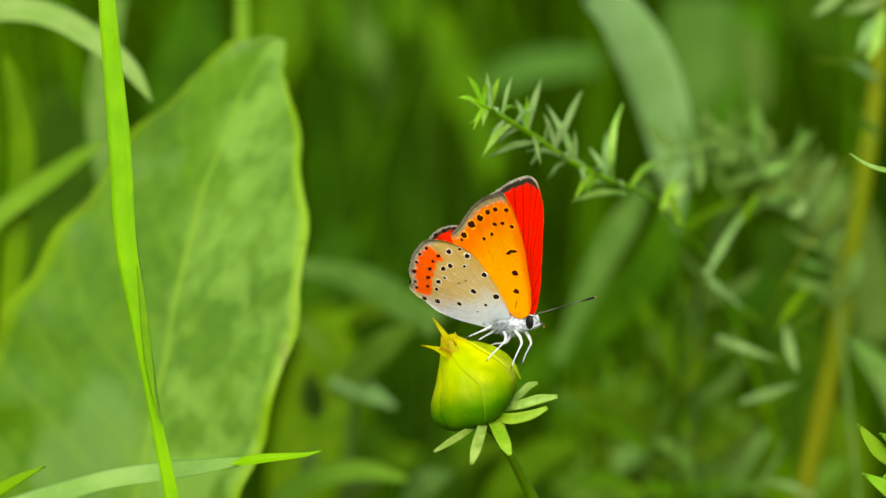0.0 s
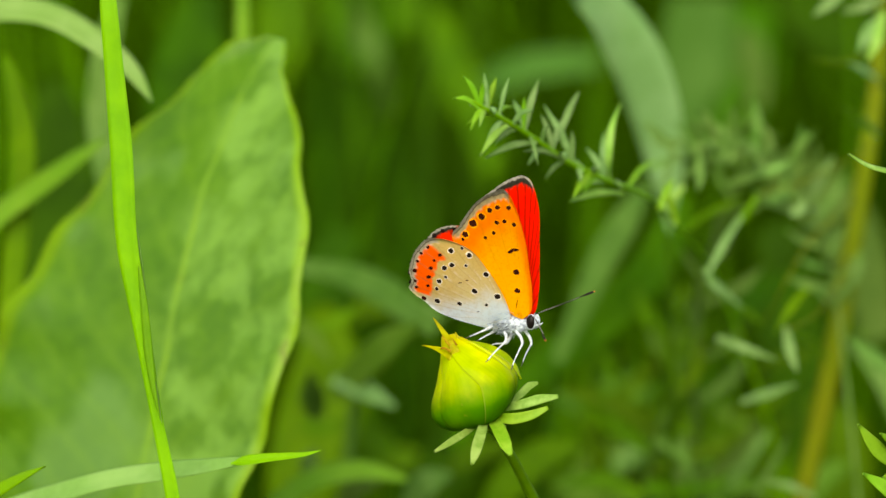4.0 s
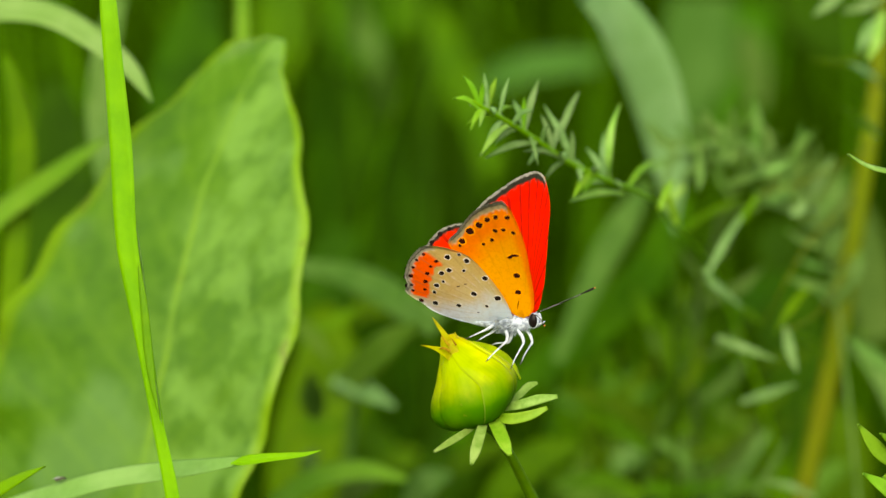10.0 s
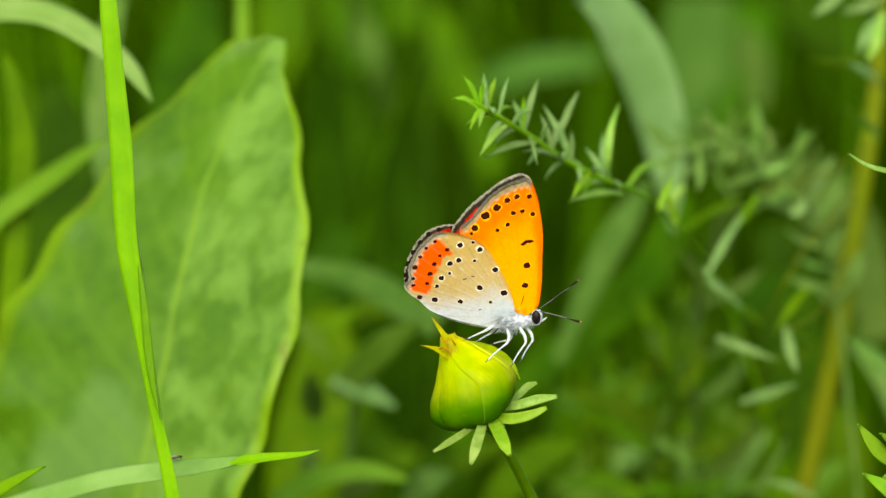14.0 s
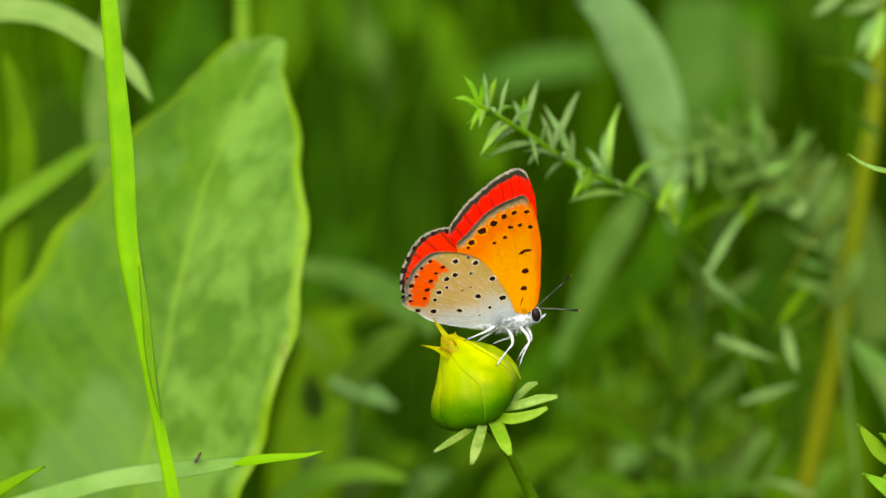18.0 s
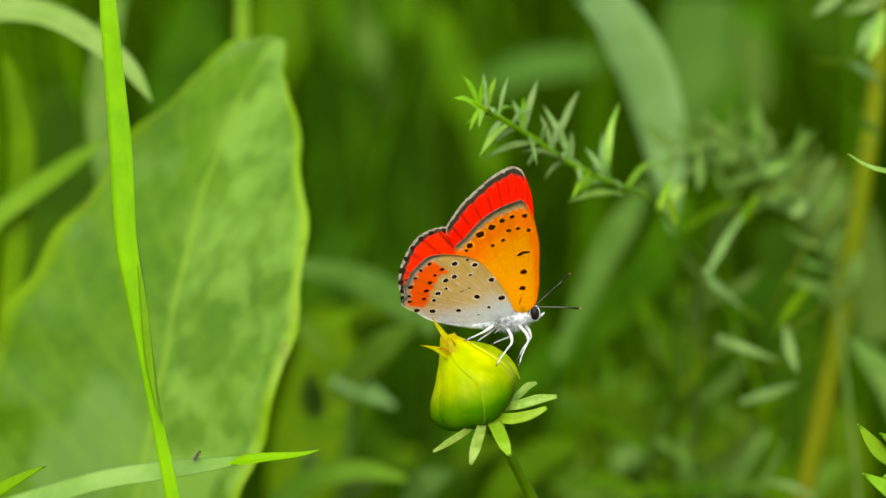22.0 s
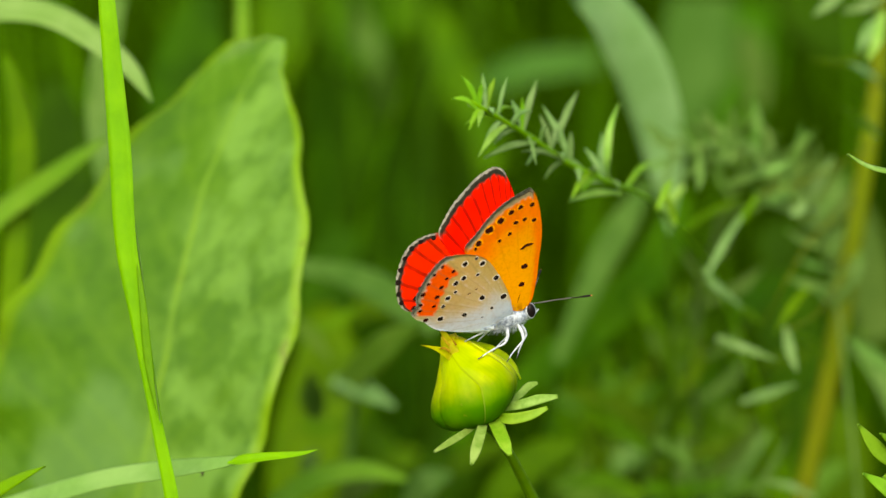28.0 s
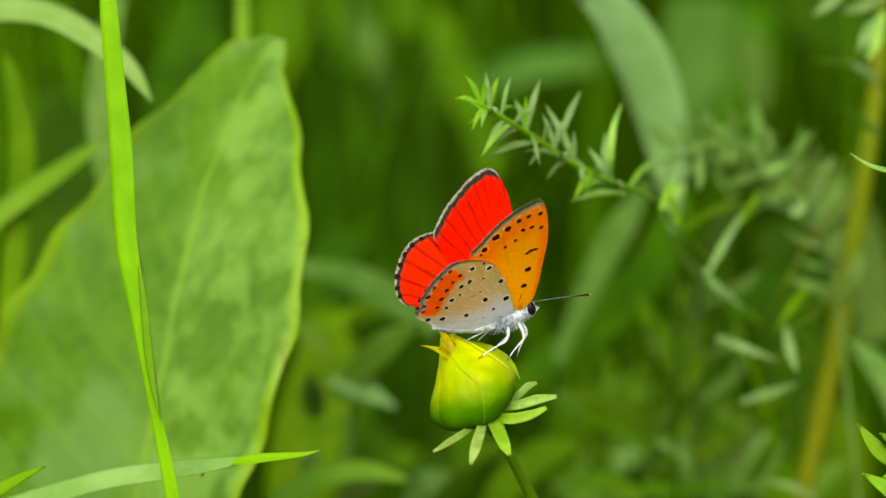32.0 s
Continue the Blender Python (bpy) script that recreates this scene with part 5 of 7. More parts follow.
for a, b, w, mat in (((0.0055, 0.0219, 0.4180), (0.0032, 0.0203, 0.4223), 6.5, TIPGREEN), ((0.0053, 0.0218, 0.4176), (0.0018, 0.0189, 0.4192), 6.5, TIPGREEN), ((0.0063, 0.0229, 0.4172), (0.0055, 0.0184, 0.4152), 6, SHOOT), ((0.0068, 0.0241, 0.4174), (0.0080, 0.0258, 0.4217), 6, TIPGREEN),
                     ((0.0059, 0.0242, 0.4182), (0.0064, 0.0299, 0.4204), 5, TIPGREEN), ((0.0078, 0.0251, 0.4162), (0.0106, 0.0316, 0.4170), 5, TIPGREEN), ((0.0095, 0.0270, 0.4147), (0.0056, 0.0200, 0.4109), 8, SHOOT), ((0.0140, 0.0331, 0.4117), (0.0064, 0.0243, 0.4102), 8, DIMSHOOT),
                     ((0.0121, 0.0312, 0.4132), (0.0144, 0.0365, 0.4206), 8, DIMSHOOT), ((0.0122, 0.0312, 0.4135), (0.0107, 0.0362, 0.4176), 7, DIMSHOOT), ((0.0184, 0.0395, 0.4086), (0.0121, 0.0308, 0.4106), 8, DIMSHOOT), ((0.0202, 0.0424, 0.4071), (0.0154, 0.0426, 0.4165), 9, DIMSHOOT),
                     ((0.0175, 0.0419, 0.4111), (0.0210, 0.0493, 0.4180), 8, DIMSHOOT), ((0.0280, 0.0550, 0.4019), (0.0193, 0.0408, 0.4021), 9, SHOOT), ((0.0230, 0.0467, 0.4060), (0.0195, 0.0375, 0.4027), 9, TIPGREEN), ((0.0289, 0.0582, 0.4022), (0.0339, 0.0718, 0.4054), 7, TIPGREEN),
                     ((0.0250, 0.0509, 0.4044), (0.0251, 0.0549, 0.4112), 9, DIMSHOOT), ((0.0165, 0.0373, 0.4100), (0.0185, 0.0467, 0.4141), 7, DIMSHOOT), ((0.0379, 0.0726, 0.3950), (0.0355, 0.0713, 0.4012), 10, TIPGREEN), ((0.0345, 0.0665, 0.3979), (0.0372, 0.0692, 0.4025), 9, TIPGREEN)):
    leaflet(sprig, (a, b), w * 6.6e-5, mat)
rng = random.Random(17)
shoot = spline(stem_line[4:], 60)
for i in range(26):
    k = 4 + 2 * i
    at, way = Vector(shoot[k]), Vector(shoot[k + 1] - shoot[k]).normalized()
    out = way.cross(Vector((0.2, 0.6, 0.75))).normalized()
    out.rotate(Matrix.Rotation(i * 2.4 + rng.uniform(-0.5, 0.5), 3, way))
    tip = at + (out + way * rng.uniform(0.2, 0.9)).normalized() * rng.uniform(0.003, 0.0062)
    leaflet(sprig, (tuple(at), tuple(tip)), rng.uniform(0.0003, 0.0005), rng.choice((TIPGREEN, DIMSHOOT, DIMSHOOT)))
leaflet(sprig, ((0.0259, 0.0519, 0.4039), (0.0255, 0.0480, 0.4080), (0.0258, 0.0485, 0.4117), (0.0275, 0.0534, 0.4158)), 0.00055, SHOOT)


def herb(name, line, count, size, material, label, seed, thick=0.0008, group="", first=0.25, slim=0.085):
    """A herb: a rooted stem with narrow leaves set round it, standing off at an angle."""
    rng = random.Random(seed)
    line = rooted(line)
    ob = thing(name, line[0], label, "herb", group)
    path = spline(line, 80)
    part("stem", tube(line, [thick] * (len(line) - 1) + [thick * 0.4], 50, 7), material, ob)
    for i in range(count):
        f = first + (1 - first) * i / count
        k = min(79, int(f * 80))
        base, along = Vector(path[k]), Vector(path[k + 1] - path[k]).normalized()
        a = i * 2.4 + rng.uniform(-0.4, 0.4)
        out = along.cross(Vector((0.2, 0.5, 0.8))).normalized()
        out.rotate(Matrix.Rotation(a, 3, along))
        long = size * rng.uniform(0.6, 1.2) * (1 - 0.45 * f)
        tip = base + (out + along * rng.uniform(0.4, 1.1)).normalized() * long
        mid = (base + tip) / 2 + out * long * 0.12
        leaflet(ob, (tuple(base), tuple(mid), tuple(tip)), long * slim, material)
    return ob


HERBS = "herbs in the meadow"
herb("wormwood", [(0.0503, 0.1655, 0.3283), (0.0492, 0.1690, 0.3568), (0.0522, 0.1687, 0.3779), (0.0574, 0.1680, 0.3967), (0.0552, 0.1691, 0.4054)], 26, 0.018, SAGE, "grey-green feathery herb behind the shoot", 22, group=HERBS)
herb("wormwood", [(0.0740, 0.1325, 0.3565), (0.0709, 0.1353, 0.3790), (0.0625, 0.1274, 0.3964), (0.0513, 0.1183, 0.4039), (0.0386, 0.1079, 0.4018)], 46, 0.014, GREYGREEN, "grey-green feathery herb arching over the meadow", 31, thick=0.0004, group=HERBS, first=0.45)


def leafy_herb(name, stem, leaves, label, thick=0.0009):
    """A herb whose few broad leaves are set one by one: each leaf by its places, half width and material."""
    line = rooted(stem)
    ob = thing(name, line[0], label, "herb", HERBS)
    part("stem", tube(line, [thick] * (len(line) - 1) + [thick * 0.5], 40, 8), SAGE, ob)
    for pts, w, mat in leaves:
        part("leaf", strip(pts, [w * 4.5e-5, *[w * 9e-5] * (len(pts) - 2), w * 1.5e-5], (0.0, -0.85, 0.55), fold=0.2, n=14), mat, ob)
    return ob


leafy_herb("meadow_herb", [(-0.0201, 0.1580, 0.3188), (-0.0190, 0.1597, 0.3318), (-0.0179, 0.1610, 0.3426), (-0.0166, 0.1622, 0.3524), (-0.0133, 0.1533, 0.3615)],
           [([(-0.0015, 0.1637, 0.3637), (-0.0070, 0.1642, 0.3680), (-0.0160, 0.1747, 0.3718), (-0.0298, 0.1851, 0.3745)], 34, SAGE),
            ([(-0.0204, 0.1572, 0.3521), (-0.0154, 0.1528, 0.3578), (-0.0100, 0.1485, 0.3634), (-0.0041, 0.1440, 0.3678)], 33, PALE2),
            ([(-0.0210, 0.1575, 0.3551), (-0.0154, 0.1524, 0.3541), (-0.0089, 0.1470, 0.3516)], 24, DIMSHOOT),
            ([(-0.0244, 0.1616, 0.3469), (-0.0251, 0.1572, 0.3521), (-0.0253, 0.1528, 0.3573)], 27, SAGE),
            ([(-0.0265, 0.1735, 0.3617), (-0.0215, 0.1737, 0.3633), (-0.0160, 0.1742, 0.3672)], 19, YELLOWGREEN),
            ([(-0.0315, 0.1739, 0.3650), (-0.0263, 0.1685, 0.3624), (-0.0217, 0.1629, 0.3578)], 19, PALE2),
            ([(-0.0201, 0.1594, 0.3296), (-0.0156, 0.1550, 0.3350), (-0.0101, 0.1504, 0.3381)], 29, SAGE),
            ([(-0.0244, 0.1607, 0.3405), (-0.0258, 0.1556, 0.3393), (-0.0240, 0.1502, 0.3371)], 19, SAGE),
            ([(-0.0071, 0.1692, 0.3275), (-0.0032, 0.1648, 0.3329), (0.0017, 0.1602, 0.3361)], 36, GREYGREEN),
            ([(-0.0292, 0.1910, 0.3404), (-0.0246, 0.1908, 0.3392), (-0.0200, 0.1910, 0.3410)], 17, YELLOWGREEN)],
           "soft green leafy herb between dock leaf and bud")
leafy_herb("meadow_herb", [(0.0384, 0.1671, 0.3110), (0.0395, 0.1692, 0.3275), (0.0414, 0.1659, 0.3417), (0.0454, 0.1622, 0.3524)],
           [(((0.0443, 0.1620, 0.3502), (0.0486, 0.1626, 0.3556), (0.0497, 0.1634, 0.3621)), 16, OLIVE), (((0.0399, 0.1607, 0.3405), (0.0345, 0.1613, 0.3448), (0.0301, 0.1622, 0.3524)), 18, OLIVE), (((0.0403, 0.1512, 0.3445), (0.0446, 0.1509, 0.3424), (0.0478, 0.1501, 0.3360)), 16, SAGE),
            (((0.0399, 0.1603, 0.3372), (0.0508, 0.1607, 0.3405), (0.0595, 0.1613, 0.3448)), 15, OLIVE), (((0.0381, 0.1498, 0.3339), (0.0296, 0.1502, 0.3371), (0.0231, 0.1501, 0.3360)), 20, OLIVE), (((0.0454, 0.1622, 0.3524), (0.0432, 0.1632, 0.3599), (0.0443, 0.1640, 0.3664)), 16, OLIVE),
            (((0.0388, 0.1599, 0.3340), (0.0443, 0.1598, 0.3329), (0.0552, 0.1601, 0.3350)), 18, MIDGREEN), (((0.0410, 0.1611, 0.3437), (0.0334, 0.1618, 0.3491), (0.0225, 0.1622, 0.3524)), 16, OLIVE)],
           "low olive green herb with soft leaves")

herb("feathery_herb", [(0.0322, 0.1971, 0.3085), (0.0345, 0.1989, 0.3235), (0.0380, 0.2007, 0.3374), (0.0357, 0.2024, 0.3513)], 15, 0.023, OLIVE, "olive green feathery herb in soft shade", 43, 0.0006, HERBS, 0.5, 0.11)
herb("feathery_herb", [(0.0590, 0.1971, 0.3085), (0.0579, 0.1989, 0.3235), (0.0602, 0.2010, 0.3397), (0.0661, 0.2027, 0.3536)], 15, 0.024, OLIVE, "olive green feathery herb in soft shade", 44, 0.0006, HERBS, 0.5, 0.11)
herb("feathery_herb", [(0.0474, 0.1972, 0.3096), (0.0462, 0.1992, 0.3258), (0.0450, 0.2015, 0.3443), (0.0485, 0.2041, 0.3652)], 16, 0.023, OLIVE, "olive green feathery herb in soft shade", 45, 0.0006, HERBS, 0.5, 0.11)

# ---- the dry stalk with its side twigs ----
dry_stalk = thing("dry_stalk", (0.0630, 0.1189, 0.2673), "brownish yellow dry stalk with small side leaves", "stalk")
dry_stalk.location.z = 0
part("stem", tube([tuple(dry_stalk.location), (0.0671, 0.1492, 0.3286), (0.0694, 0.1505, 0.3392), (0.0716, 0.1517, 0.3488), (0.0735, 0.1529, 0.3583), (0.0754, 0.1541, 0.3679), (0.0772, 0.1554, 0.3785), (0.0790, 0.1568, 0.3892), (0.0807, 0.1581, 0.3998), (0.0830, 0.1645, 0.4111), (0.0848, 0.1710, 0.4227), (0.0857, 0.1721, 0.4313)],
                  [0.0024, 0.00182, 0.00193, 0.00204, 0.00204, 0.00204, 0.00193, 0.00182, 0.00171, 0.00150, 0.00118, 0.00086], 60, 10), STALK, dry_stalk)
for points, thick in (([(0.0761, 0.1369, 0.3913), (0.0659, 0.1212, 0.3870), (0.0591, 0.1053, 0.3810), (0.0565, 0.1143, 0.3723)], 0.00022),
                      ([(0.0745, 0.1356, 0.3811), (0.0689, 0.1200, 0.3770), (0.0640, 0.1046, 0.3752), (0.0582, 0.0944, 0.3743)], 0.00022),
                      ([(0.0778, 0.1381, 0.4016), (0.0689, 0.1227, 0.3989), (0.0607, 0.1124, 0.3970), (0.0548, 0.1122, 0.3955)], 0.00022),
                      ([(0.0801, 0.1446, 0.4125), (0.0760, 0.1199, 0.4172), (0.0752, 0.1202, 0.4192)], 0.00022),
                      ([(0.0819, 0.1510, 0.4236), (0.0774, 0.1212, 0.4271), (0.0757, 0.1114, 0.4294)], 0.00022)):
    part("twig", tube(points, [thick, thick * 0.9] + [thick * 0.7] * (len(points) - 2), 18, 6), STALK, dry_stalk)
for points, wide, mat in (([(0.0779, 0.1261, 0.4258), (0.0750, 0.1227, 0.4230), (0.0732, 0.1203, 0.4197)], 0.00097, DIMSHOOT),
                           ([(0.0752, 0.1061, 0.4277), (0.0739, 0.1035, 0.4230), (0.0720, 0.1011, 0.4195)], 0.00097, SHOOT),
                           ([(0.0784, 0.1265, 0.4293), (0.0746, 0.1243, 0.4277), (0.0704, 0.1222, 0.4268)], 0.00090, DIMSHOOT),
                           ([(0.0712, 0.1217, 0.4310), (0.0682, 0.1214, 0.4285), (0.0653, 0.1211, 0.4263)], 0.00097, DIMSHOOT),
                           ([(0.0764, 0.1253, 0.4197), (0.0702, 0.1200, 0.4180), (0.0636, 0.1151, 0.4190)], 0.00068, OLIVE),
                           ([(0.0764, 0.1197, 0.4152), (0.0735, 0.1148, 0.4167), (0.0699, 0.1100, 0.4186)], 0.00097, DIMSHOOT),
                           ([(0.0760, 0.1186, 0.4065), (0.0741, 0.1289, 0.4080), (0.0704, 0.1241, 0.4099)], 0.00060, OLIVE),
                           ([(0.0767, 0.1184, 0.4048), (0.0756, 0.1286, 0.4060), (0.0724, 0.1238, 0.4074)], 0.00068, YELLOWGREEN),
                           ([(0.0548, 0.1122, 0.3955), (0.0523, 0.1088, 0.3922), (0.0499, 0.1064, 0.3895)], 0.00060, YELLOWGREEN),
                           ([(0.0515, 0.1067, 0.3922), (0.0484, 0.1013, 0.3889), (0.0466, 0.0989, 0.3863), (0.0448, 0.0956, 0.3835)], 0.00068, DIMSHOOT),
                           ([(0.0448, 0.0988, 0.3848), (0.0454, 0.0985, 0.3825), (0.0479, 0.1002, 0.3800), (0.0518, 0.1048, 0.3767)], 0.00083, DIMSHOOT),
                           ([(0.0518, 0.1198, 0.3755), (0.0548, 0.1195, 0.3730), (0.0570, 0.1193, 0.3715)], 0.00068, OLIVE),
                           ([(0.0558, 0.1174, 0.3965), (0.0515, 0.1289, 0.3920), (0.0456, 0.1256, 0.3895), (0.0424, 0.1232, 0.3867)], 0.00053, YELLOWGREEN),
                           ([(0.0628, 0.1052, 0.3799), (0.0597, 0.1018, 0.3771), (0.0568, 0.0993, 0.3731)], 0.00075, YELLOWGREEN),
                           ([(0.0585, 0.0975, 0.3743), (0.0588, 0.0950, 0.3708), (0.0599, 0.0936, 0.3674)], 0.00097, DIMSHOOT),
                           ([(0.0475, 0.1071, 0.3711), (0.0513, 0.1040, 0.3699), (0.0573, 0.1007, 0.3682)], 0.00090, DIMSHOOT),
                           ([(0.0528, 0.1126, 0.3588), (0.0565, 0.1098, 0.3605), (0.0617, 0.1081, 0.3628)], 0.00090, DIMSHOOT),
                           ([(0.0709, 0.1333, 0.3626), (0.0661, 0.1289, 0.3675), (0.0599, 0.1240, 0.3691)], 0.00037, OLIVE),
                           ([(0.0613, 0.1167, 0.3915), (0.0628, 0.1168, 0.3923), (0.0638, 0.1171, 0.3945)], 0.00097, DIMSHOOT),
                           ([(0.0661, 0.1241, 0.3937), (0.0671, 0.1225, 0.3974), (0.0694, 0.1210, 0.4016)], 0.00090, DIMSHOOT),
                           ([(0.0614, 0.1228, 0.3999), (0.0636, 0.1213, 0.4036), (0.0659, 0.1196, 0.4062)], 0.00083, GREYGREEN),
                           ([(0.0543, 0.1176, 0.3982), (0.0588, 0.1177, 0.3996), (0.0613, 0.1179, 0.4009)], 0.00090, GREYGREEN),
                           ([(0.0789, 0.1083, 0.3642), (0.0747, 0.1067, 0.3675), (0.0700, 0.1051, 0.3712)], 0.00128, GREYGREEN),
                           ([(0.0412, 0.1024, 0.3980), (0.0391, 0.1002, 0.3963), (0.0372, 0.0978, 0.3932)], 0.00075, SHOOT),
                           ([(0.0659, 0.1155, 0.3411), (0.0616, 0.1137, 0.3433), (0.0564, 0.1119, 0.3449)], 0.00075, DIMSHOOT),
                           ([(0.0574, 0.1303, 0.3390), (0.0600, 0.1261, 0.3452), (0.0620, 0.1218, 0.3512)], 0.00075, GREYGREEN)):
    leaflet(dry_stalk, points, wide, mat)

# ---- leaf tips that enter from the side ----
twig = grass_blade("grass_plant", [(0.0714, 0.0096, 0.4052), (0.0664, 0.0080, 0.4081), (0.0621, 0.0061, 0.4098), (0.0583, 0.0043, 0.4110), (0.0556, 0.0035, 0.4127)], [0.00061, 0.00061, 0.00061, 0.00046, 0.00011], BRACT, "thin pale green leaf tip", "grass", face=(0.1, -0.6, 0.8))
corner = thing("young_herb", (0.0688, 0.0092, 0.3374), "pale green narrow leaves in the corner", "herb")
corner.location.z = 0
part("stem", tube([tuple(corner.location), (0.0664, 0.0019, 0.3595), (0.0632, -0.0021, 0.3683), (0.0614, -0.0032, 0.3756)], [0.0012, 0.0011, 0.0009, 0.0005], 24, 8), STEM, corner)
for pts, w in ((((0.0623, -0.0028, 0.3701), (0.0589, -0.0045, 0.3731), (0.0562, -0.0060, 0.3768)), 13), (((0.0631, -0.0026, 0.3724), (0.0612, -0.0044, 0.3739), (0.0592, -0.0062, 0.3756)), 10), (((0.0638, -0.0035, 0.3647), (0.0604, -0.0052, 0.3676), (0.0569, -0.0069, 0.3702)), 13), (((0.0634, -0.0012, 0.3673), (0.0615, -0.0030, 0.3689), (0.0597, -0.0050, 0.3692)), 9)):
    leaflet(corner, pts, w * 9e-5, TIPGREEN)


# ---- what moves: the butterfly on its bud, the plants in the wind ----
def motions():
    walk(butterfly, [(0, pose(0.00996, -0.00121, 0.39044, 0, 0.8, -30.2)), (0.5, pose(0.00988, -0.00119, 0.39061, 0, 1.0, -30.3)),
        (1, pose(0.00960, -0.00126, 0.39002, 0, 0.9, -30.1)), (1.5, pose(0.00980, -0.00123, 0.39025, 0, 0.9, -30.5)),
        (2, pose(0.00966, -0.00129, 0.38979, 0, 0.7, -30.3)), (2.5, pose(0.00960, -0.00127, 0.38995, 0, 0.7, -30.5)),
        (3, pose(0.00984, -0.00122, 0.39032, 0, 0.4, -29.0)), (3.5, pose(0.00996, -0.00121, 0.39041, 0, 0.3, -28.5)),
        (5.5, pose(0.01010, -0.00120, 0.39054, 0, -0.5, -29.1)), (6, pose(0.00998, -0.00120, 0.39048, 0, -0.6, -29.1)),
        (6.5, pose(0.00992, -0.00118, 0.39063, 0, 0.1, -29.0)), (7, pose(0.00999, -0.00117, 0.39073, 0, 0.7, -28.2)),
        (7.5, pose(0.01000, -0.00117, 0.39072, 0, 1.2, -27.2)), (8, pose(0.01008, -0.00120, 0.39052, 0, 1.2, -24.7)),
        (8.5, pose(0.01011, -0.00120, 0.39053, 0, 0.4, -23.8)), (9, pose(0.01019, -0.00119, 0.39058, 0, -0.1, -23.8)),
        (9.5, pose(0.01014, -0.00119, 0.39058, 0, -0.5, -23.8)), (10, pose(0.01019, -0.00119, 0.39059, 0, 0.1, -23.6)),
        (10.5, pose(0.01024, -0.00117, 0.39073, 0, 0.5, -23.2)), (11, pose(0.01034, -0.00115, 0.39089, 0, 0.6, -23.2)),
        (11.5, pose(0.01040, -0.00115, 0.39091, 0, 0.5, -22.6)), (12, pose(0.01033, -0.00117, 0.39075, 0, 0.2, -20.5)),
        (12.5, pose(0.01029, -0.00117, 0.39071, 0, 0.5, -18.8)), (13, pose(0.01043, -0.00120, 0.39054, 0, 0.2, -14.3)),
        (13.5, pose(0.01029, -0.00116, 0.39081, 0, -0.3, -10.5)), (14, pose(0.01025, -0.00116, 0.39085, 0, -1.5, -7.6)),
        (14.5, pose(0.01024, -0.00116, 0.39081, 0, -2.4, -5.9)), (16.5, pose(0.01008, -0.00115, 0.39090, 0, -4.8, 1.4)),
        (17, pose(0.01011, -0.00114, 0.39097, 0, -5.3, 1.7)), (17.5, pose(0.01010, -0.00115, 0.39091, 0, -5.7, 1.2)),
        (18, pose(0.01012, -0.00114, 0.39095, 0, -5.9, 0.2)), (18.5, pose(0.01006, -0.00114, 0.39099, 0, -5.9, 0.7)),
        (19, pose(0.01004, -0.00113, 0.39107, 0, -5.6, 0.2)), (19.5, pose(0.01004, -0.00113, 0.39105, 0, -5.5, 0.2)),
        (20, pose(0.01003, -0.00113, 0.39109, 0, -5.5, 0.3)), (20.5, pose(0.01009, -0.00114, 0.39101, 0, -6.0, 0.2)),
        (21, pose(0.00987, -0.00113, 0.39106, 0, -6.5, -0.1)), (21.5, pose(0.00995, -0.00113, 0.39104, 0, -6.9, -0.4)),
        (22, pose(0.00996, -0.00112, 0.39114, 0, -6.6, -0.1)), (22.5, pose(0.00993, -0.00112, 0.39117, 0, -6.2, 0.8)),
        (23, pose(0.00995, -0.00113, 0.39107, 0, -6.0, 2.8)), (23.5, pose(0.00987, -0.00113, 0.39104, 0, -5.7, 5.4)),
        (24, pose(0.00988, -0.00113, 0.39109, 0, -4.7, 8.5)), (24.5, pose(0.00994, -0.00110, 0.39128, 0, -4.0, 13.2)),
        (25, pose(0.00979, -0.00108, 0.39150, 0, -4.8, 17.3)), (25.5, pose(0.00967, -0.00108, 0.39149, 0, -5.3, 19.5)),
        (27.5, pose(0.00945, -0.00111, 0.39120, 0, -8.5, 23.0)), (28, pose(0.00941, -0.00111, 0.39123, 0, -9.7, 23.2)),
        (28.5, pose(0.00950, -0.00111, 0.39126, 0, -10.4, 22.8)), (29, pose(0.00937, -0.00111, 0.39124, 0, -10.3, 22.2)),
        (29.5, pose(0.00921, -0.00107, 0.39154, 0, -10.7, 22.1)), (30, pose(0.00930, -0.00109, 0.39136, 0, -11.6, 21.8)),
        (30.5, pose(0.00921, -0.00109, 0.39140, 0, -12.2, 21.6)), (31, pose(0.00947, -0.00110, 0.39128, 0, -12.1, 22.1)),
        (31.5, pose(0.00946, -0.00108, 0.39143, 0, -11.8, 21.9)), (32, pose(0.00946, -0.00109, 0.39140, 0, -11.9, 21.8))])
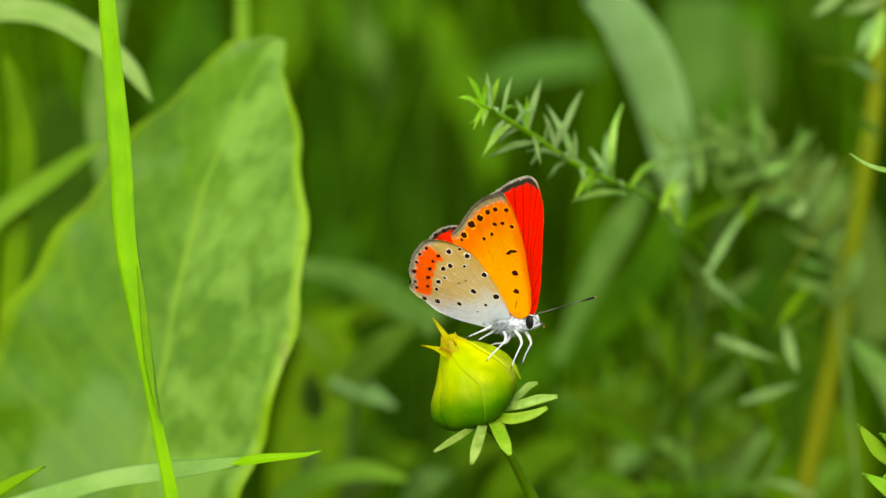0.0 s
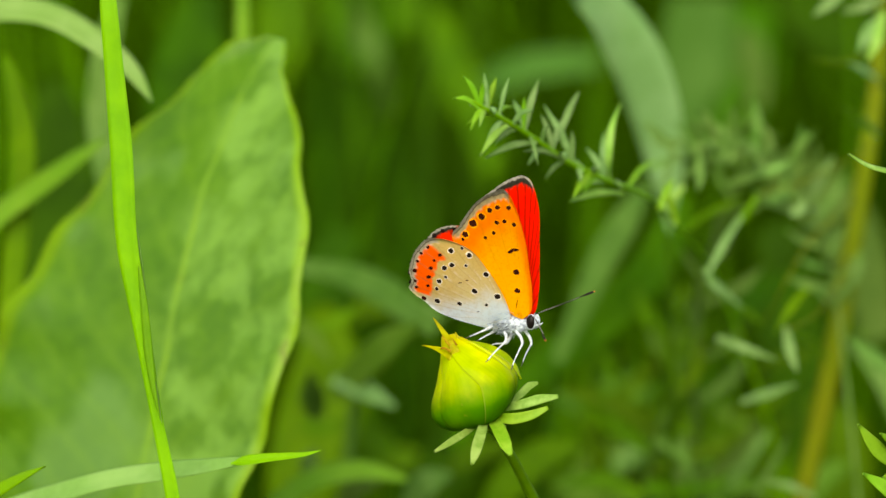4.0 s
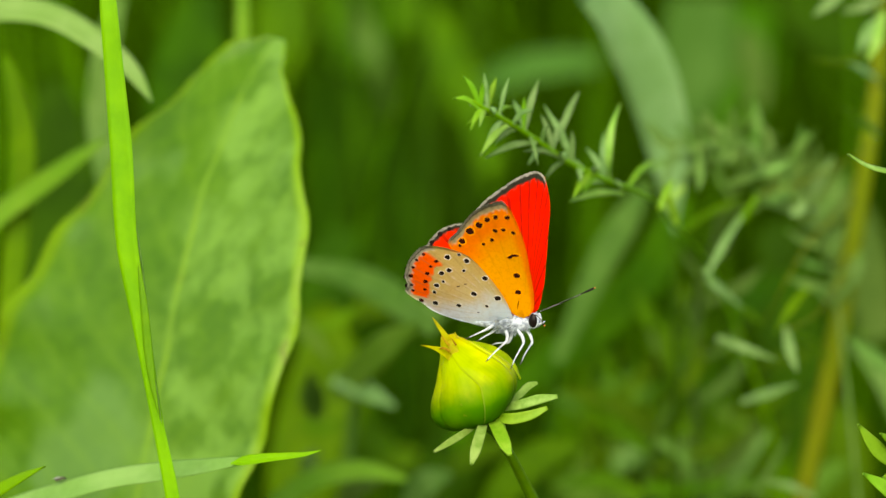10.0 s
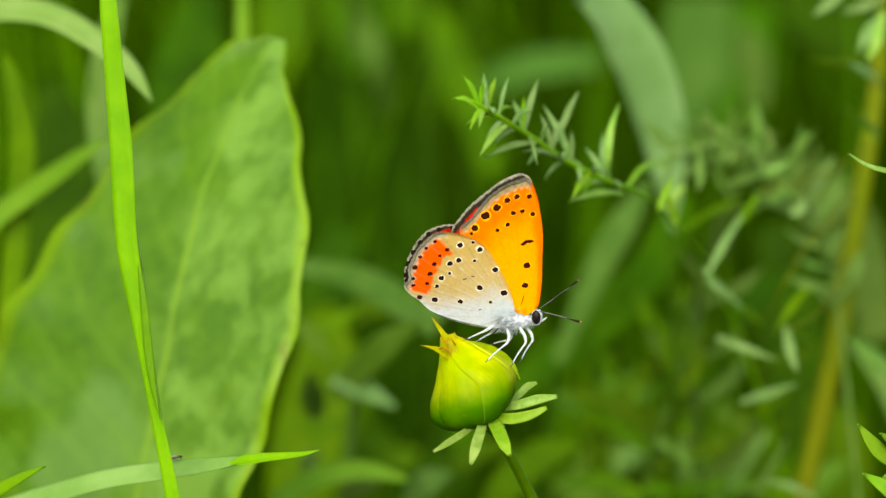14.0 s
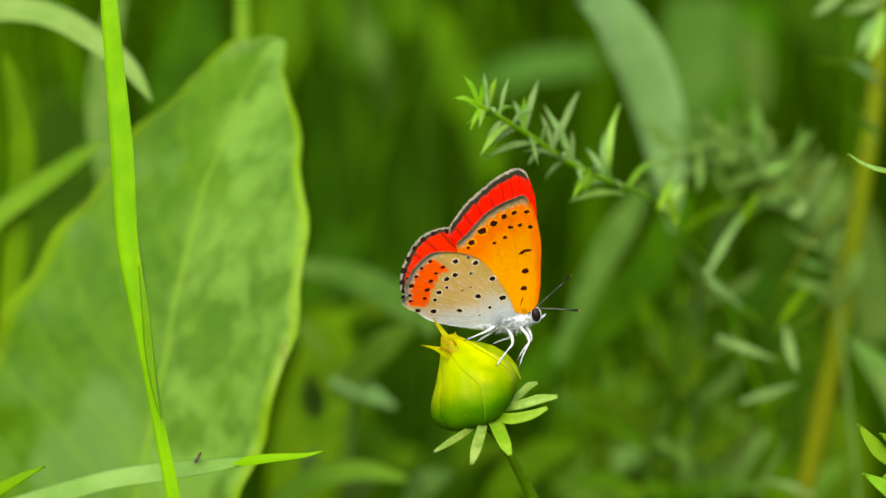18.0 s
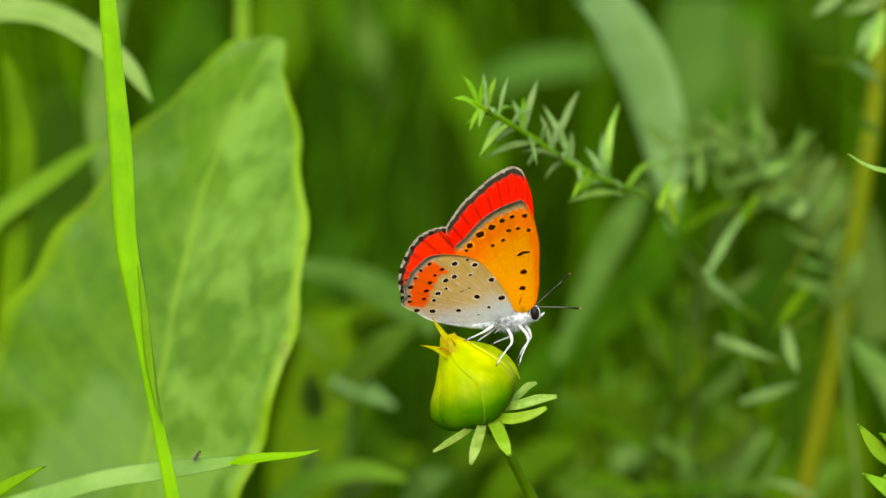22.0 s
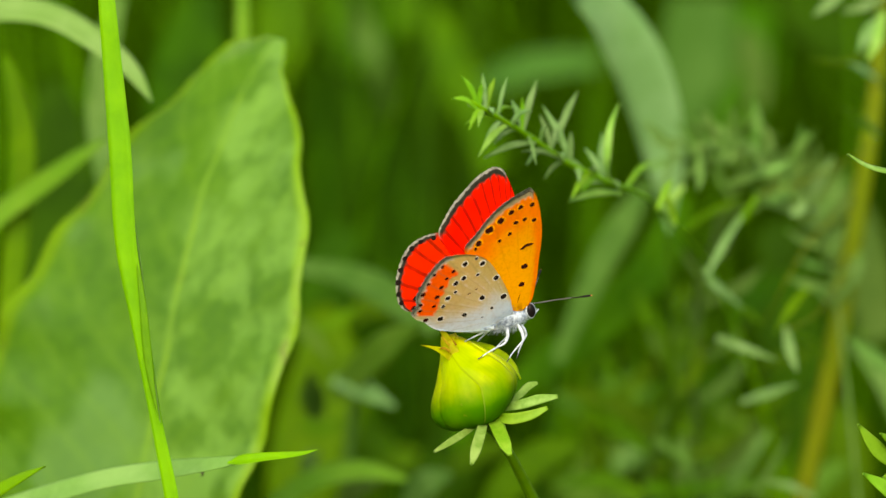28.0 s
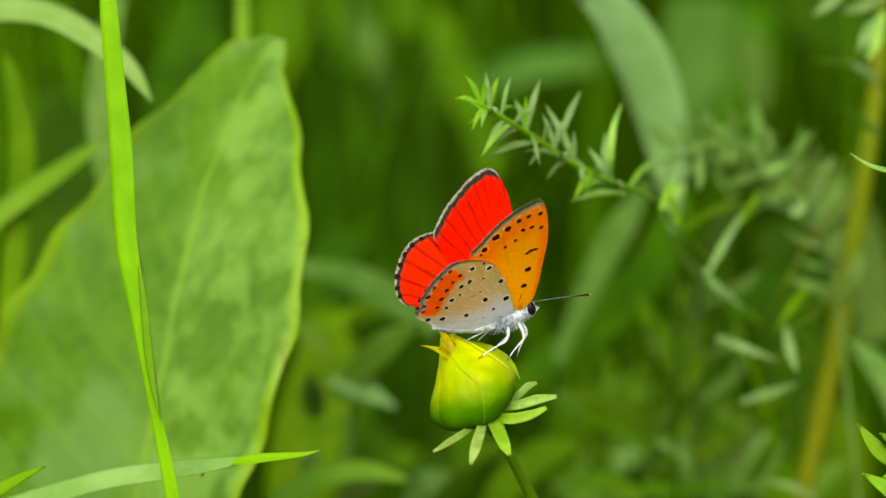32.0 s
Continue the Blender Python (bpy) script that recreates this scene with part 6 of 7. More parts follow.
    walk(near_fore, [(0, hinge(-1, 19.9, 1.0)), (0.5, hinge(-1, 18.4, 1.0)), (1, hinge(-1, 22.6, 1.0)), (1.5, hinge(-1, 23.5, 1.4)),
        (2, hinge(-1, 25.4, 0.9)), (2.5, hinge(-1, 26.3, 1.1)), (3, hinge(-1, 15.3, 1.0)), (3.5, hinge(-1, 16.3, 1.2)), (5.5, hinge(-1, 24.5, 0.8)),
        (6, hinge(-1, 27.7, 0.7)), (6.5, hinge(-1, 29.4, 1.3)), (7, hinge(-1, 25.3, 1.5)), (7.5, hinge(-1, 25.9, 2.2)), (8, hinge(-1, 18.8, 1.1)),
        (8.5, hinge(-1, 17.6, 0.5)), (9, hinge(-1, 27.6, 0.2)), (9.5, hinge(-1, 29.6, 0.2)), (10, hinge(-1, 27.7, 0.7)),
        (10.5, hinge(-1, 29.2, 0.8)), (11, hinge(-1, 31.6, 1.1)), (11.5, hinge(-1, 33.8, 1.4)), (12, hinge(-1, 27.2, 1.4)),
        (12.5, hinge(-1, 23.0, 1.7)), (13, hinge(-1, 9.1, 0.7)), (13.5, hinge(-1, 7.0, -0.1)), (14, hinge(-1, 6.6, -0.1)),
        (14.5, hinge(-1, 4.5, -0.2)), (16.5, hinge(-1, 18.4, -0.7)), (17, hinge(-1, 18.1, -1.0)), (17.5, hinge(-1, 22.4, -1.0)),
        (18, hinge(-1, 25.9, -1.2)), (18.5, hinge(-1, 27.1, -0.8)), (19, hinge(-1, 27.8, -0.5)), (19.5, hinge(-1, 27.8, -0.5)),
        (20, hinge(-1, 29.3, -0.4)), (20.5, hinge(-1, 24.0, -0.9)), (21, hinge(-1, 26.0, -1.2)), (21.5, hinge(-1, 28.6, -1.5)),
        (22, hinge(-1, 30.2, -1.3)), (22.5, hinge(-1, 29.9, -0.5)), (23, hinge(-1, 16.6, -0.4)), (23.5, hinge(-1, 14.8, 0.6)),
        (24, hinge(-1, 18.6, 1.0)), (24.5, hinge(-1, 15.3, 1.0)), (25, hinge(-1, 9.5, 0.9)), (25.5, hinge(-1, 9.2, 0.1)),
        (27.5, hinge(-1, 18.3, -2.4)), (28, hinge(-1, 22.0, -0.3)), (28.5, hinge(-1, 25.5, -0.6)), (29, hinge(-1, 26.0, -1.1)),
        (29.5, hinge(-1, 24.2, -1.2)), (30, hinge(-1, 25.3, -2.0)), (30.5, hinge(-1, 28.5, -2.5)), (31, hinge(-1, 28.9, -2.2)),
        (31.5, hinge(-1, 28.0, -2.7)), (32, hinge(-1, 30.8, -2.6))])
    walk(far_fore, [(0, hinge(1, -5.2, -0.6)), (0.5, hinge(1, -6.0, -0.4)), (1, hinge(1, -3.8, -0.1)), (1.5, hinge(1, -0.3, 0.5)),
        (2, hinge(1, -0.9, 0.3)), (2.5, hinge(1, 1.2, 0.7)), (3, hinge(1, -9.5, 0.9)), (3.5, hinge(1, -8.9, 1.0)), (5.5, hinge(1, 2.5, 0.2)),
        (6, hinge(1, 4.1, 0.0)), (6.5, hinge(1, 2.7, 0.6)), (7, hinge(1, -1.6, 0.7)), (7.5, hinge(1, 0.4, 1.3)), (8, hinge(1, -6.1, 0.1)),
        (8.5, hinge(1, -3.1, -0.1)), (9, hinge(1, 4.9, 0.2)), (9.5, hinge(1, 8.3, 0.8)), (10, hinge(1, 6.4, 1.8)), (10.5, hinge(1, 7.7, 2.1)),
        (11, hinge(1, 14.4, 2.8)), (11.5, hinge(1, 18.5, 3.6)), (12, hinge(1, 7.4, 2.7)), (12.5, hinge(1, 0.4, 2.5)), (13, hinge(1, -10.6, 1.2)),
        (13.5, hinge(1, -8.5, 1.6)), (14, hinge(1, -9.7, 2.6)), (14.5, hinge(1, -6.6, 2.0)), (16.5, hinge(1, 5.0, 0.8)), (17, hinge(1, 4.6, 0.3)),
        (17.5, hinge(1, 5.9, 0.3)), (18, hinge(1, 9.6, 0.0)), (18.5, hinge(1, 4.7, 0.5)), (19, hinge(1, 7.9, 0.8)), (19.5, hinge(1, 9.9, 0.9)),
        (20, hinge(1, 8.1, 1.1)), (20.5, hinge(1, 6.1, 0.6)), (21, hinge(1, 5.6, 0.4)), (21.5, hinge(1, 5.8, 0.2)),
        (22, hinge(1, 6.9, 0.5)), (22.5, hinge(1, 4.1, 1.3)), (23, hinge(1, -2.3, 1.5)), (23.5, hinge(1, -11.2, 2.6)), (24, hinge(1, -11.0, 3.0)),
        (24.5, hinge(1, -9.0, 3.1)), (25, hinge(1, -6.7, 2.9)), (25.5, hinge(1, -4.3, 1.4)), (27.5, hinge(1, 11.7, -3.7)), (28, hinge(1, 11.4, -2.2)),
        (28.5, hinge(1, 11.4, -1.9)), (29, hinge(1, 12.8, -1.8)), (29.5, hinge(1, 11.2, -1.3)), (30, hinge(1, 12.1, -1.5)),
        (30.5, hinge(1, 14.5, -2.0)), (31, hinge(1, 12.7, -1.7)), (31.5, hinge(1, 14.7, -2.2)), (32, hinge(1, 16.2, -2.1))])
    walk(near_hind, [(0, hinge(-1, 19.9, 3.0, True)), (0.5, hinge(-1, 18.4, 3.0, True)), (1, hinge(-1, 22.6, 2.8, True)),
        (1.5, hinge(-1, 23.5, 3.5, True)), (2, hinge(-1, 25.4, 3.6, True)), (2.5, hinge(-1, 26.3, 3.9, True)), (3, hinge(-1, 15.3, 1.7, True)),
        (3.5, hinge(-1, 16.3, 1.8, True)), (5.5, hinge(-1, 24.5, 3.6, True)), (6, hinge(-1, 27.7, 4.5, True)), (6.5, hinge(-1, 29.4, 3.1, True)),
        (7, hinge(-1, 25.3, 1.1, True)), (7.5, hinge(-1, 25.9, 0.5, True)), (8, hinge(-1, 18.8, -2.2, True)), (8.5, hinge(-1, 17.6, 1.3, True)),
        (9, hinge(-1, 27.6, 2.3, True)), (9.5, hinge(-1, 29.6, 3.3, True)), (10, hinge(-1, 27.7, 2.1, True)), (10.5, hinge(-1, 29.2, 0.7, True)),
        (11, hinge(-1, 31.6, 0.7, True)), (11.5, hinge(-1, 33.8, 0.1, True)), (12, hinge(-1, 27.2, -0.1, True)), (12.5, hinge(-1, 23.0, 0.7, True)),
        (13, hinge(-1, 9.1, -0.1, True)), (13.5, hinge(-1, 7.0, -1.7, True)), (14, hinge(-1, 6.6, -1.1, True)), (14.5, hinge(-1, 4.5, -0.4, True)),
        (16.5, hinge(-1, 18.4, -2.1, True)), (17, hinge(-1, 18.1, -2.2, True)), (17.5, hinge(-1, 22.4, -1.7, True)),
        (18, hinge(-1, 25.9, -0.4, True)), (18.5, hinge(-1, 27.1, -1.0, True)), (19, hinge(-1, 27.8, -1.9, True)),
        (19.5, hinge(-1, 27.8, -2.0, True)), (20, hinge(-1, 29.3, -2.7, True)), (20.5, hinge(-1, 24.0, -1.7, True)),
        (21, hinge(-1, 26.0, -0.7, True)), (21.5, hinge(-1, 28.6, -0.4, True)), (22, hinge(-1, 30.2, -1.2, True)),
        (22.5, hinge(-1, 29.9, -1.8, True)), (23, hinge(-1, 16.6, -1.3, True)), (23.5, hinge(-1, 14.8, 0.6, True)),
        (24, hinge(-1, 18.6, -1.3, True)), (24.5, hinge(-1, 15.3, -4.9, True)), (25, hinge(-1, 9.5, -2.3, True)), (25.5, hinge(-1, 9.2, 0.1, True)),
        (27.5, hinge(-1, 18.3, -1.3, True)), (28, hinge(-1, 22.0, 0.0, True)), (28.5, hinge(-1, 25.5, 0.4, True)), (29, hinge(-1, 26.0, -0.9, True)),
        (29.5, hinge(-1, 24.2, -0.6, True)), (30, hinge(-1, 25.3, -1.0, True)), (30.5, hinge(-1, 28.5, -0.3, True)),
        (31, hinge(-1, 28.9, -2.0, True)), (31.5, hinge(-1, 28.0, -3.4, True)), (32, hinge(-1, 30.8, -4.1, True))])
    walk(far_hind, [(0, hinge(1, -4.2, 3.0, True)), (0.5, hinge(1, -5.1, 3.0, True)), (1, hinge(1, -3.0, 2.8, True)),
        (1.5, hinge(1, 0.5, 3.5, True)), (2, hinge(1, -0.2, 3.6, True)), (2.5, hinge(1, 1.8, 3.9, True)), (3, hinge(1, -8.9, 1.7, True)),
        (3.5, hinge(1, -8.1, 1.7, True)), (5.5, hinge(1, 4.3, 3.1, True)), (6, hinge(1, 6.1, 3.9, True)), (6.5, hinge(1, 4.8, 2.3, True)),
        (7, hinge(1, 0.8, 0.2, True)), (7.5, hinge(1, 3.0, -0.5, True)), (8, hinge(1, -3.2, -3.3, True)), (8.5, hinge(1, -0.6, 0.8, True)),
        (9, hinge(1, 7.0, 1.3, True)), (9.5, hinge(1, 10.0, 1.9, True)), (10, hinge(1, 7.7, 1.3, True)), (10.5, hinge(1, 8.5, 0.4, True)),
        (11, hinge(1, 14.9, 1.0, True)), (11.5, hinge(1, 18.5, 0.9, True)), (12, hinge(1, 8.0, -1.4, True)), (12.5, hinge(1, 1.4, -4.8, True)),
        (13, hinge(1, -9.1, -10.8, True)), (13.5, hinge(1, -6.3, -7.7, True)), (14, hinge(1, -6.9, -2.5, True)), (14.5, hinge(1, -4.1, -0.4, True)),
        (16.5, hinge(1, 6.4, -4.2, True)), (17, hinge(1, 5.7, -4.2, True)), (17.5, hinge(1, 6.7, -4.3, True)), (18, hinge(1, 10.1, -3.6, True)),
        (18.5, hinge(1, 5.3, -4.1, True)), (19, hinge(1, 8.7, -4.9, True)), (19.5, hinge(1, 10.8, -4.9, True)), (20, hinge(1, 9.2, -5.4, True)),
        (20.5, hinge(1, 7.3, -4.3, True)), (21, hinge(1, 7.0, -3.2, True)), (21.5, hinge(1, 7.3, -2.8, True)), (22, hinge(1, 8.6, -3.5, True)),
        (22.5, hinge(1, 5.9, -4.0, True)), (23, hinge(1, -0.3, -3.4, True)), (23.5, hinge(1, -9.1, -1.4, True)), (24, hinge(1, -8.7, -3.2, True)),
        (24.5, hinge(1, -6.6, -6.7, True)), (25, hinge(1, -4.2, -2.6, True)), (25.5, hinge(1, -2.4, 0.0, True)), (27.5, hinge(1, 10.9, -3.9, True)),
        (28, hinge(1, 9.9, -3.5, True)), (28.5, hinge(1, 11.2, -3.6, True)), (29, hinge(1, 13.7, -5.5, True)), (29.5, hinge(1, 13.4, -5.7, True)),
        (30, hinge(1, 15.5, -6.6, True)), (30.5, hinge(1, 17.9, -5.9, True)), (31, hinge(1, 16.1, -7.6, True)), (31.5, hinge(1, 18.1, -9.0, True)),
        (32, hinge(1, 19.6, -9.7, True))])
    walk(far_antenna, [(0, aim((2.70, 0.35, 0.90), (0.831, 0.473, 0.292))), (1, aim((2.70, 0.35, 0.90), (0.823, 0.473, 0.315))),
        (2, aim((2.70, 0.35, 0.90), (0.822, 0.476, 0.313))), (3, aim((2.70, 0.35, 0.90), (0.810, 0.453, 0.373))),
        (6, aim((2.70, 0.35, 0.90), (0.821, 0.455, 0.344))), (7, aim((2.70, 0.35, 0.90), (0.818, 0.442, 0.368))),
        (9, aim((2.70, 0.35, 0.90), (0.818, 0.425, 0.387))), (12, aim((2.70, 0.35, 0.90), (0.812, 0.425, 0.399))),
        (13, aim((2.70, 0.35, 0.90), (0.625, 0.700, 0.345))), (14, aim((2.70, 0.35, 0.90), (0.583, 0.729, 0.359))),
        (17, aim((2.70, 0.35, 0.90), (0.617, 0.699, 0.360))), (19, aim((2.70, 0.35, 0.90), (0.624, 0.705, 0.337))),
        (22, aim((2.70, 0.35, 0.90), (0.622, 0.705, 0.340))), (24, aim((2.70, 0.35, 0.90), (0.683, 0.633, 0.363))),
        (25, aim((2.70, 0.35, 0.90), (0.603, 0.742, 0.293))), (27.5, aim((2.70, 0.35, 0.90), (0.675, 0.671, 0.306))),
        (28, aim((2.70, 0.35, 0.90), (0.626, 0.716, 0.309))), (29, aim((2.70, 0.35, 0.90), (0.604, 0.738, 0.302))),
        (32, aim((2.70, 0.35, 0.90), (0.601, 0.753, 0.268)))])
    walk(near_antenna, [(0, aim((2.80, -0.45, 0.80), (0.627, -0.779, -0.015))), (2, aim((2.80, -0.45, 0.80), (0.656, -0.755, 0.023))),
        (3, aim((2.80, -0.45, 0.80), (0.585, -0.753, -0.301))), (6, aim((2.80, -0.45, 0.80), (0.629, -0.776, -0.037))),
        (9, aim((2.80, -0.45, 0.80), (0.526, -0.850, -0.025))), (12, aim((2.80, -0.45, 0.80), (0.478, -0.877, -0.053))),
        (13, aim((2.80, -0.45, 0.80), (0.670, -0.728, -0.147))), (14, aim((2.80, -0.45, 0.80), (0.736, -0.673, -0.078))),
        (17, aim((2.80, -0.45, 0.80), (0.630, -0.776, 0.018))), (19, aim((2.80, -0.45, 0.80), (0.659, -0.752, 0.008))),
        (22, aim((2.80, -0.45, 0.80), (0.677, -0.736, 0.005))), (24, aim((2.80, -0.45, 0.80), (0.590, -0.807, -0.004))),
        (25, aim((2.80, -0.45, 0.80), (0.843, -0.447, -0.298))), (27.5, aim((2.80, -0.45, 0.80), (0.792, -0.610, -0.024))),
        (28, aim((2.80, -0.45, 0.80), (0.794, -0.606, 0.041))), (29, aim((2.80, -0.45, 0.80), (0.810, -0.586, 0.016))),
        (32, aim((2.80, -0.45, 0.80), (0.760, -0.650, 0.016)))])
    walk(near_fore_leg, [(0, aim((0.20, -0.70, -1.60), (0.224, -0.555, -0.801))), (1, aim((0.20, -0.70, -1.60), (0.299, -0.554, -0.777))),
        (2, aim((0.20, -0.70, -1.60), (0.296, -0.577, -0.762))), (3, aim((0.20, -0.70, -1.60), (0.224, -0.559, -0.798))),
        (6, aim((0.20, -0.70, -1.60), (0.179, -0.559, -0.810))), (7, aim((0.20, -0.70, -1.60), (0.186, -0.545, -0.817))),
        (8, aim((0.20, -0.70, -1.60), (0.143, -0.577, -0.804))), (9, aim((0.20, -0.70, -1.60), (0.085, -0.582, -0.808))),
        (10, aim((0.20, -0.70, -1.60), (0.087, -0.582, -0.809))), (11, aim((0.20, -0.70, -1.60), (0.066, -0.570, -0.819))),
        (12, aim((0.20, -0.70, -1.60), (0.027, -0.582, -0.813))), (12.5, aim((0.20, -0.70, -1.60), (0.018, -0.584, -0.811))),
        (13, aim((0.20, -0.70, -1.60), (-0.070, -0.600, -0.797))), (13.5, aim((0.20, -0.70, -1.60), (-0.100, -0.574, -0.813))),
        (14, aim((0.20, -0.70, -1.60), (-0.150, -0.566, -0.811))), (14.5, aim((0.20, -0.70, -1.60), (-0.185, -0.564, -0.805))),
        (16.5, aim((0.20, -0.70, -1.60), (-0.101, -0.481, -0.871))), (17, aim((0.20, -0.70, -1.60), (-0.121, -0.476, -0.871))),
        (18, aim((0.20, -0.70, -1.60), (-0.120, -0.476, -0.871))), (19, aim((0.20, -0.70, -1.60), (-0.101, -0.469, -0.877))),
        (20, aim((0.20, -0.70, -1.60), (-0.099, -0.468, -0.878))), (21, aim((0.20, -0.70, -1.60), (-0.087, -0.469, -0.879))),
        (22, aim((0.20, -0.70, -1.60), (-0.108, -0.464, -0.879))), (23, aim((0.20, -0.70, -1.60), (-0.125, -0.471, -0.873))),
        (24, aim((0.20, -0.70, -1.60), (-0.148, -0.471, -0.870))), (25, aim((0.20, -0.70, -1.60), (-0.218, -0.441, -0.871))),
        (25.5, aim((0.20, -0.70, -1.60), (-0.288, -0.447, -0.847))), (27.5, aim((0.20, -0.70, -1.60), (-0.568, -0.446, -0.692))),
        (28, aim((0.20, -0.70, -1.60), (-0.579, -0.445, -0.683))), (29, aim((0.20, -0.70, -1.60), (-0.576, -0.454, -0.680))),
        (30, aim((0.20, -0.70, -1.60), (-0.577, -0.455, -0.679))), (31, aim((0.20, -0.70, -1.60), (-0.611, -0.443, -0.657))),
        (32, aim((0.20, -0.70, -1.60), (-0.599, -0.441, -0.668)))])
    walk(far_fore_leg, [(0, aim((0.80, 0.60, -1.50), (0.026, -0.082, -0.996))), (1, aim((0.80, 0.60, -1.50), (0.106, -0.030, -0.994))),
        (2, aim((0.80, 0.60, -1.50), (0.084, -0.034, -0.996))), (3, aim((0.80, 0.60, -1.50), (0.035, -0.074, -0.997))),
        (6, aim((0.80, 0.60, -1.50), (-0.026, -0.095, -0.995))), (7, aim((0.80, 0.60, -1.50), (0.005, -0.102, -0.995))),
        (8, aim((0.80, 0.60, -1.50), (-0.005, -0.124, -0.992))), (9, aim((0.80, 0.60, -1.50), (-0.063, -0.137, -0.988))),
        (10, aim((0.80, 0.60, -1.50), (-0.061, -0.139, -0.988))), (11, aim((0.80, 0.60, -1.50), (-0.076, -0.153, -0.985))),
        (12, aim((0.80, 0.60, -1.50), (-0.091, -0.158, -0.983))), (12.5, aim((0.80, 0.60, -1.50), (-0.079, -0.159, -0.984))),
        (13, aim((0.80, 0.60, -1.50), (-0.125, -0.177, -0.976))), (13.5, aim((0.80, 0.60, -1.50), (-0.101, -0.172, -0.980))),
        (14, aim((0.80, 0.60, -1.50), (-0.120, -0.175, -0.977))), (14.5, aim((0.80, 0.60, -1.50), (-0.141, -0.177, -0.974))),
        (16.5, aim((0.80, 0.60, -1.50), (-0.251, -0.186, -0.950))), (17, aim((0.80, 0.60, -1.50), (-0.268, -0.184, -0.946))),
        (18, aim((0.80, 0.60, -1.50), (-0.281, -0.183, -0.942))), (19, aim((0.80, 0.60, -1.50), (-0.253, -0.182, -0.950))),
        (20, aim((0.80, 0.60, -1.50), (-0.248, -0.182, -0.951))), (21, aim((0.80, 0.60, -1.50), (-0.235, -0.182, -0.955))),
        (22, aim((0.80, 0.60, -1.50), (-0.254, -0.181, -0.950))), (23, aim((0.80, 0.60, -1.50), (-0.243, -0.186, -0.952))),
        (24, aim((0.80, 0.60, -1.50), (-0.206, -0.195, -0.959))), (25, aim((0.80, 0.60, -1.50), (-0.192, -0.204, -0.960))),
        (25.5, aim((0.80, 0.60, -1.50), (-0.182, -0.215, -0.959))), (27.5, aim((0.80, 0.60, -1.50), (-0.206, -0.131, -0.970))),
        (28, aim((0.80, 0.60, -1.50), (-0.222, -0.134, -0.966))), (29, aim((0.80, 0.60, -1.50), (-0.231, -0.134, -0.964))),
        (30, aim((0.80, 0.60, -1.50), (-0.245, -0.137, -0.960))), (31, aim((0.80, 0.60, -1.50), (-0.282, -0.126, -0.951))),
        (32, aim((0.80, 0.60, -1.50), (-0.276, -0.126, -0.953)))])
    walk(near_mid_leg, [(0, aim((-1.50, -0.90, -1.70), (0.047, -0.840, -0.540))), (1, aim((-1.50, -0.90, -1.70), (0.094, -0.858, -0.506))),
        (2, aim((-1.50, -0.90, -1.70), (0.085, -0.875, -0.477))), (3, aim((-1.50, -0.90, -1.70), (0.035, -0.845, -0.534))),
        (6, aim((-1.50, -0.90, -1.70), (0.006, -0.840, -0.543))), (7, aim((-1.50, -0.90, -1.70), (0.009, -0.821, -0.571))),
        (8, aim((-1.50, -0.90, -1.70), (-0.055, -0.828, -0.558))), (9, aim((-1.50, -0.90, -1.70), (-0.105, -0.825, -0.556))),
        (10, aim((-1.50, -0.90, -1.70), (-0.105, -0.823, -0.558))), (11, aim((-1.50, -0.90, -1.70), (-0.118, -0.803, -0.584))),
        (12, aim((-1.50, -0.90, -1.70), (-0.170, -0.801, -0.573))), (12.5, aim((-1.50, -0.90, -1.70), (-0.191, -0.795, -0.576))),
        (13, aim((-1.50, -0.90, -1.70), (-0.293, -0.775, -0.559))), (13.5, aim((-1.50, -0.90, -1.70), (-0.337, -0.733, -0.591))),
        (14, aim((-1.50, -0.90, -1.70), (-0.394, -0.707, -0.587))), (14.5, aim((-1.50, -0.90, -1.70), (-0.433, -0.694, -0.575))),
        (16.5, aim((-1.50, -0.90, -1.70), (-0.348, -0.632, -0.692))), (17, aim((-1.50, -0.90, -1.70), (-0.363, -0.626, -0.690))),
        (18, aim((-1.50, -0.90, -1.70), (-0.353, -0.639, -0.684))), (19, aim((-1.50, -0.90, -1.70), (-0.335, -0.633, -0.698))),
        (20, aim((-1.50, -0.90, -1.70), (-0.332, -0.632, -0.700))), (21, aim((-1.50, -0.90, -1.70), (-0.322, -0.640, -0.697))),
        (22, aim((-1.50, -0.90, -1.70), (-0.335, -0.634, -0.697))), (23, aim((-1.50, -0.90, -1.70), (-0.365, -0.617, -0.697))),
        (24, aim((-1.50, -0.90, -1.70), (-0.409, -0.570, -0.713))), (25, aim((-1.50, -0.90, -1.70), (-0.486, -0.471, -0.736))),
        (25.5, aim((-1.50, -0.90, -1.70), (-0.503, -0.455, -0.734))), (27.5, aim((-1.50, -0.90, -1.70), (-0.856, -0.300, -0.420))),
        (28, aim((-1.50, -0.90, -1.70), (-0.865, -0.299, -0.404))), (29, aim((-1.50, -0.90, -1.70), (-0.861, -0.320, -0.394))),
        (30, aim((-1.50, -0.90, -1.70), (-0.859, -0.330, -0.390))), (31, aim((-1.50, -0.90, -1.70), (-0.881, -0.310, -0.357))),
        (32, aim((-1.50, -0.90, -1.70), (-0.871, -0.316, -0.376)))])
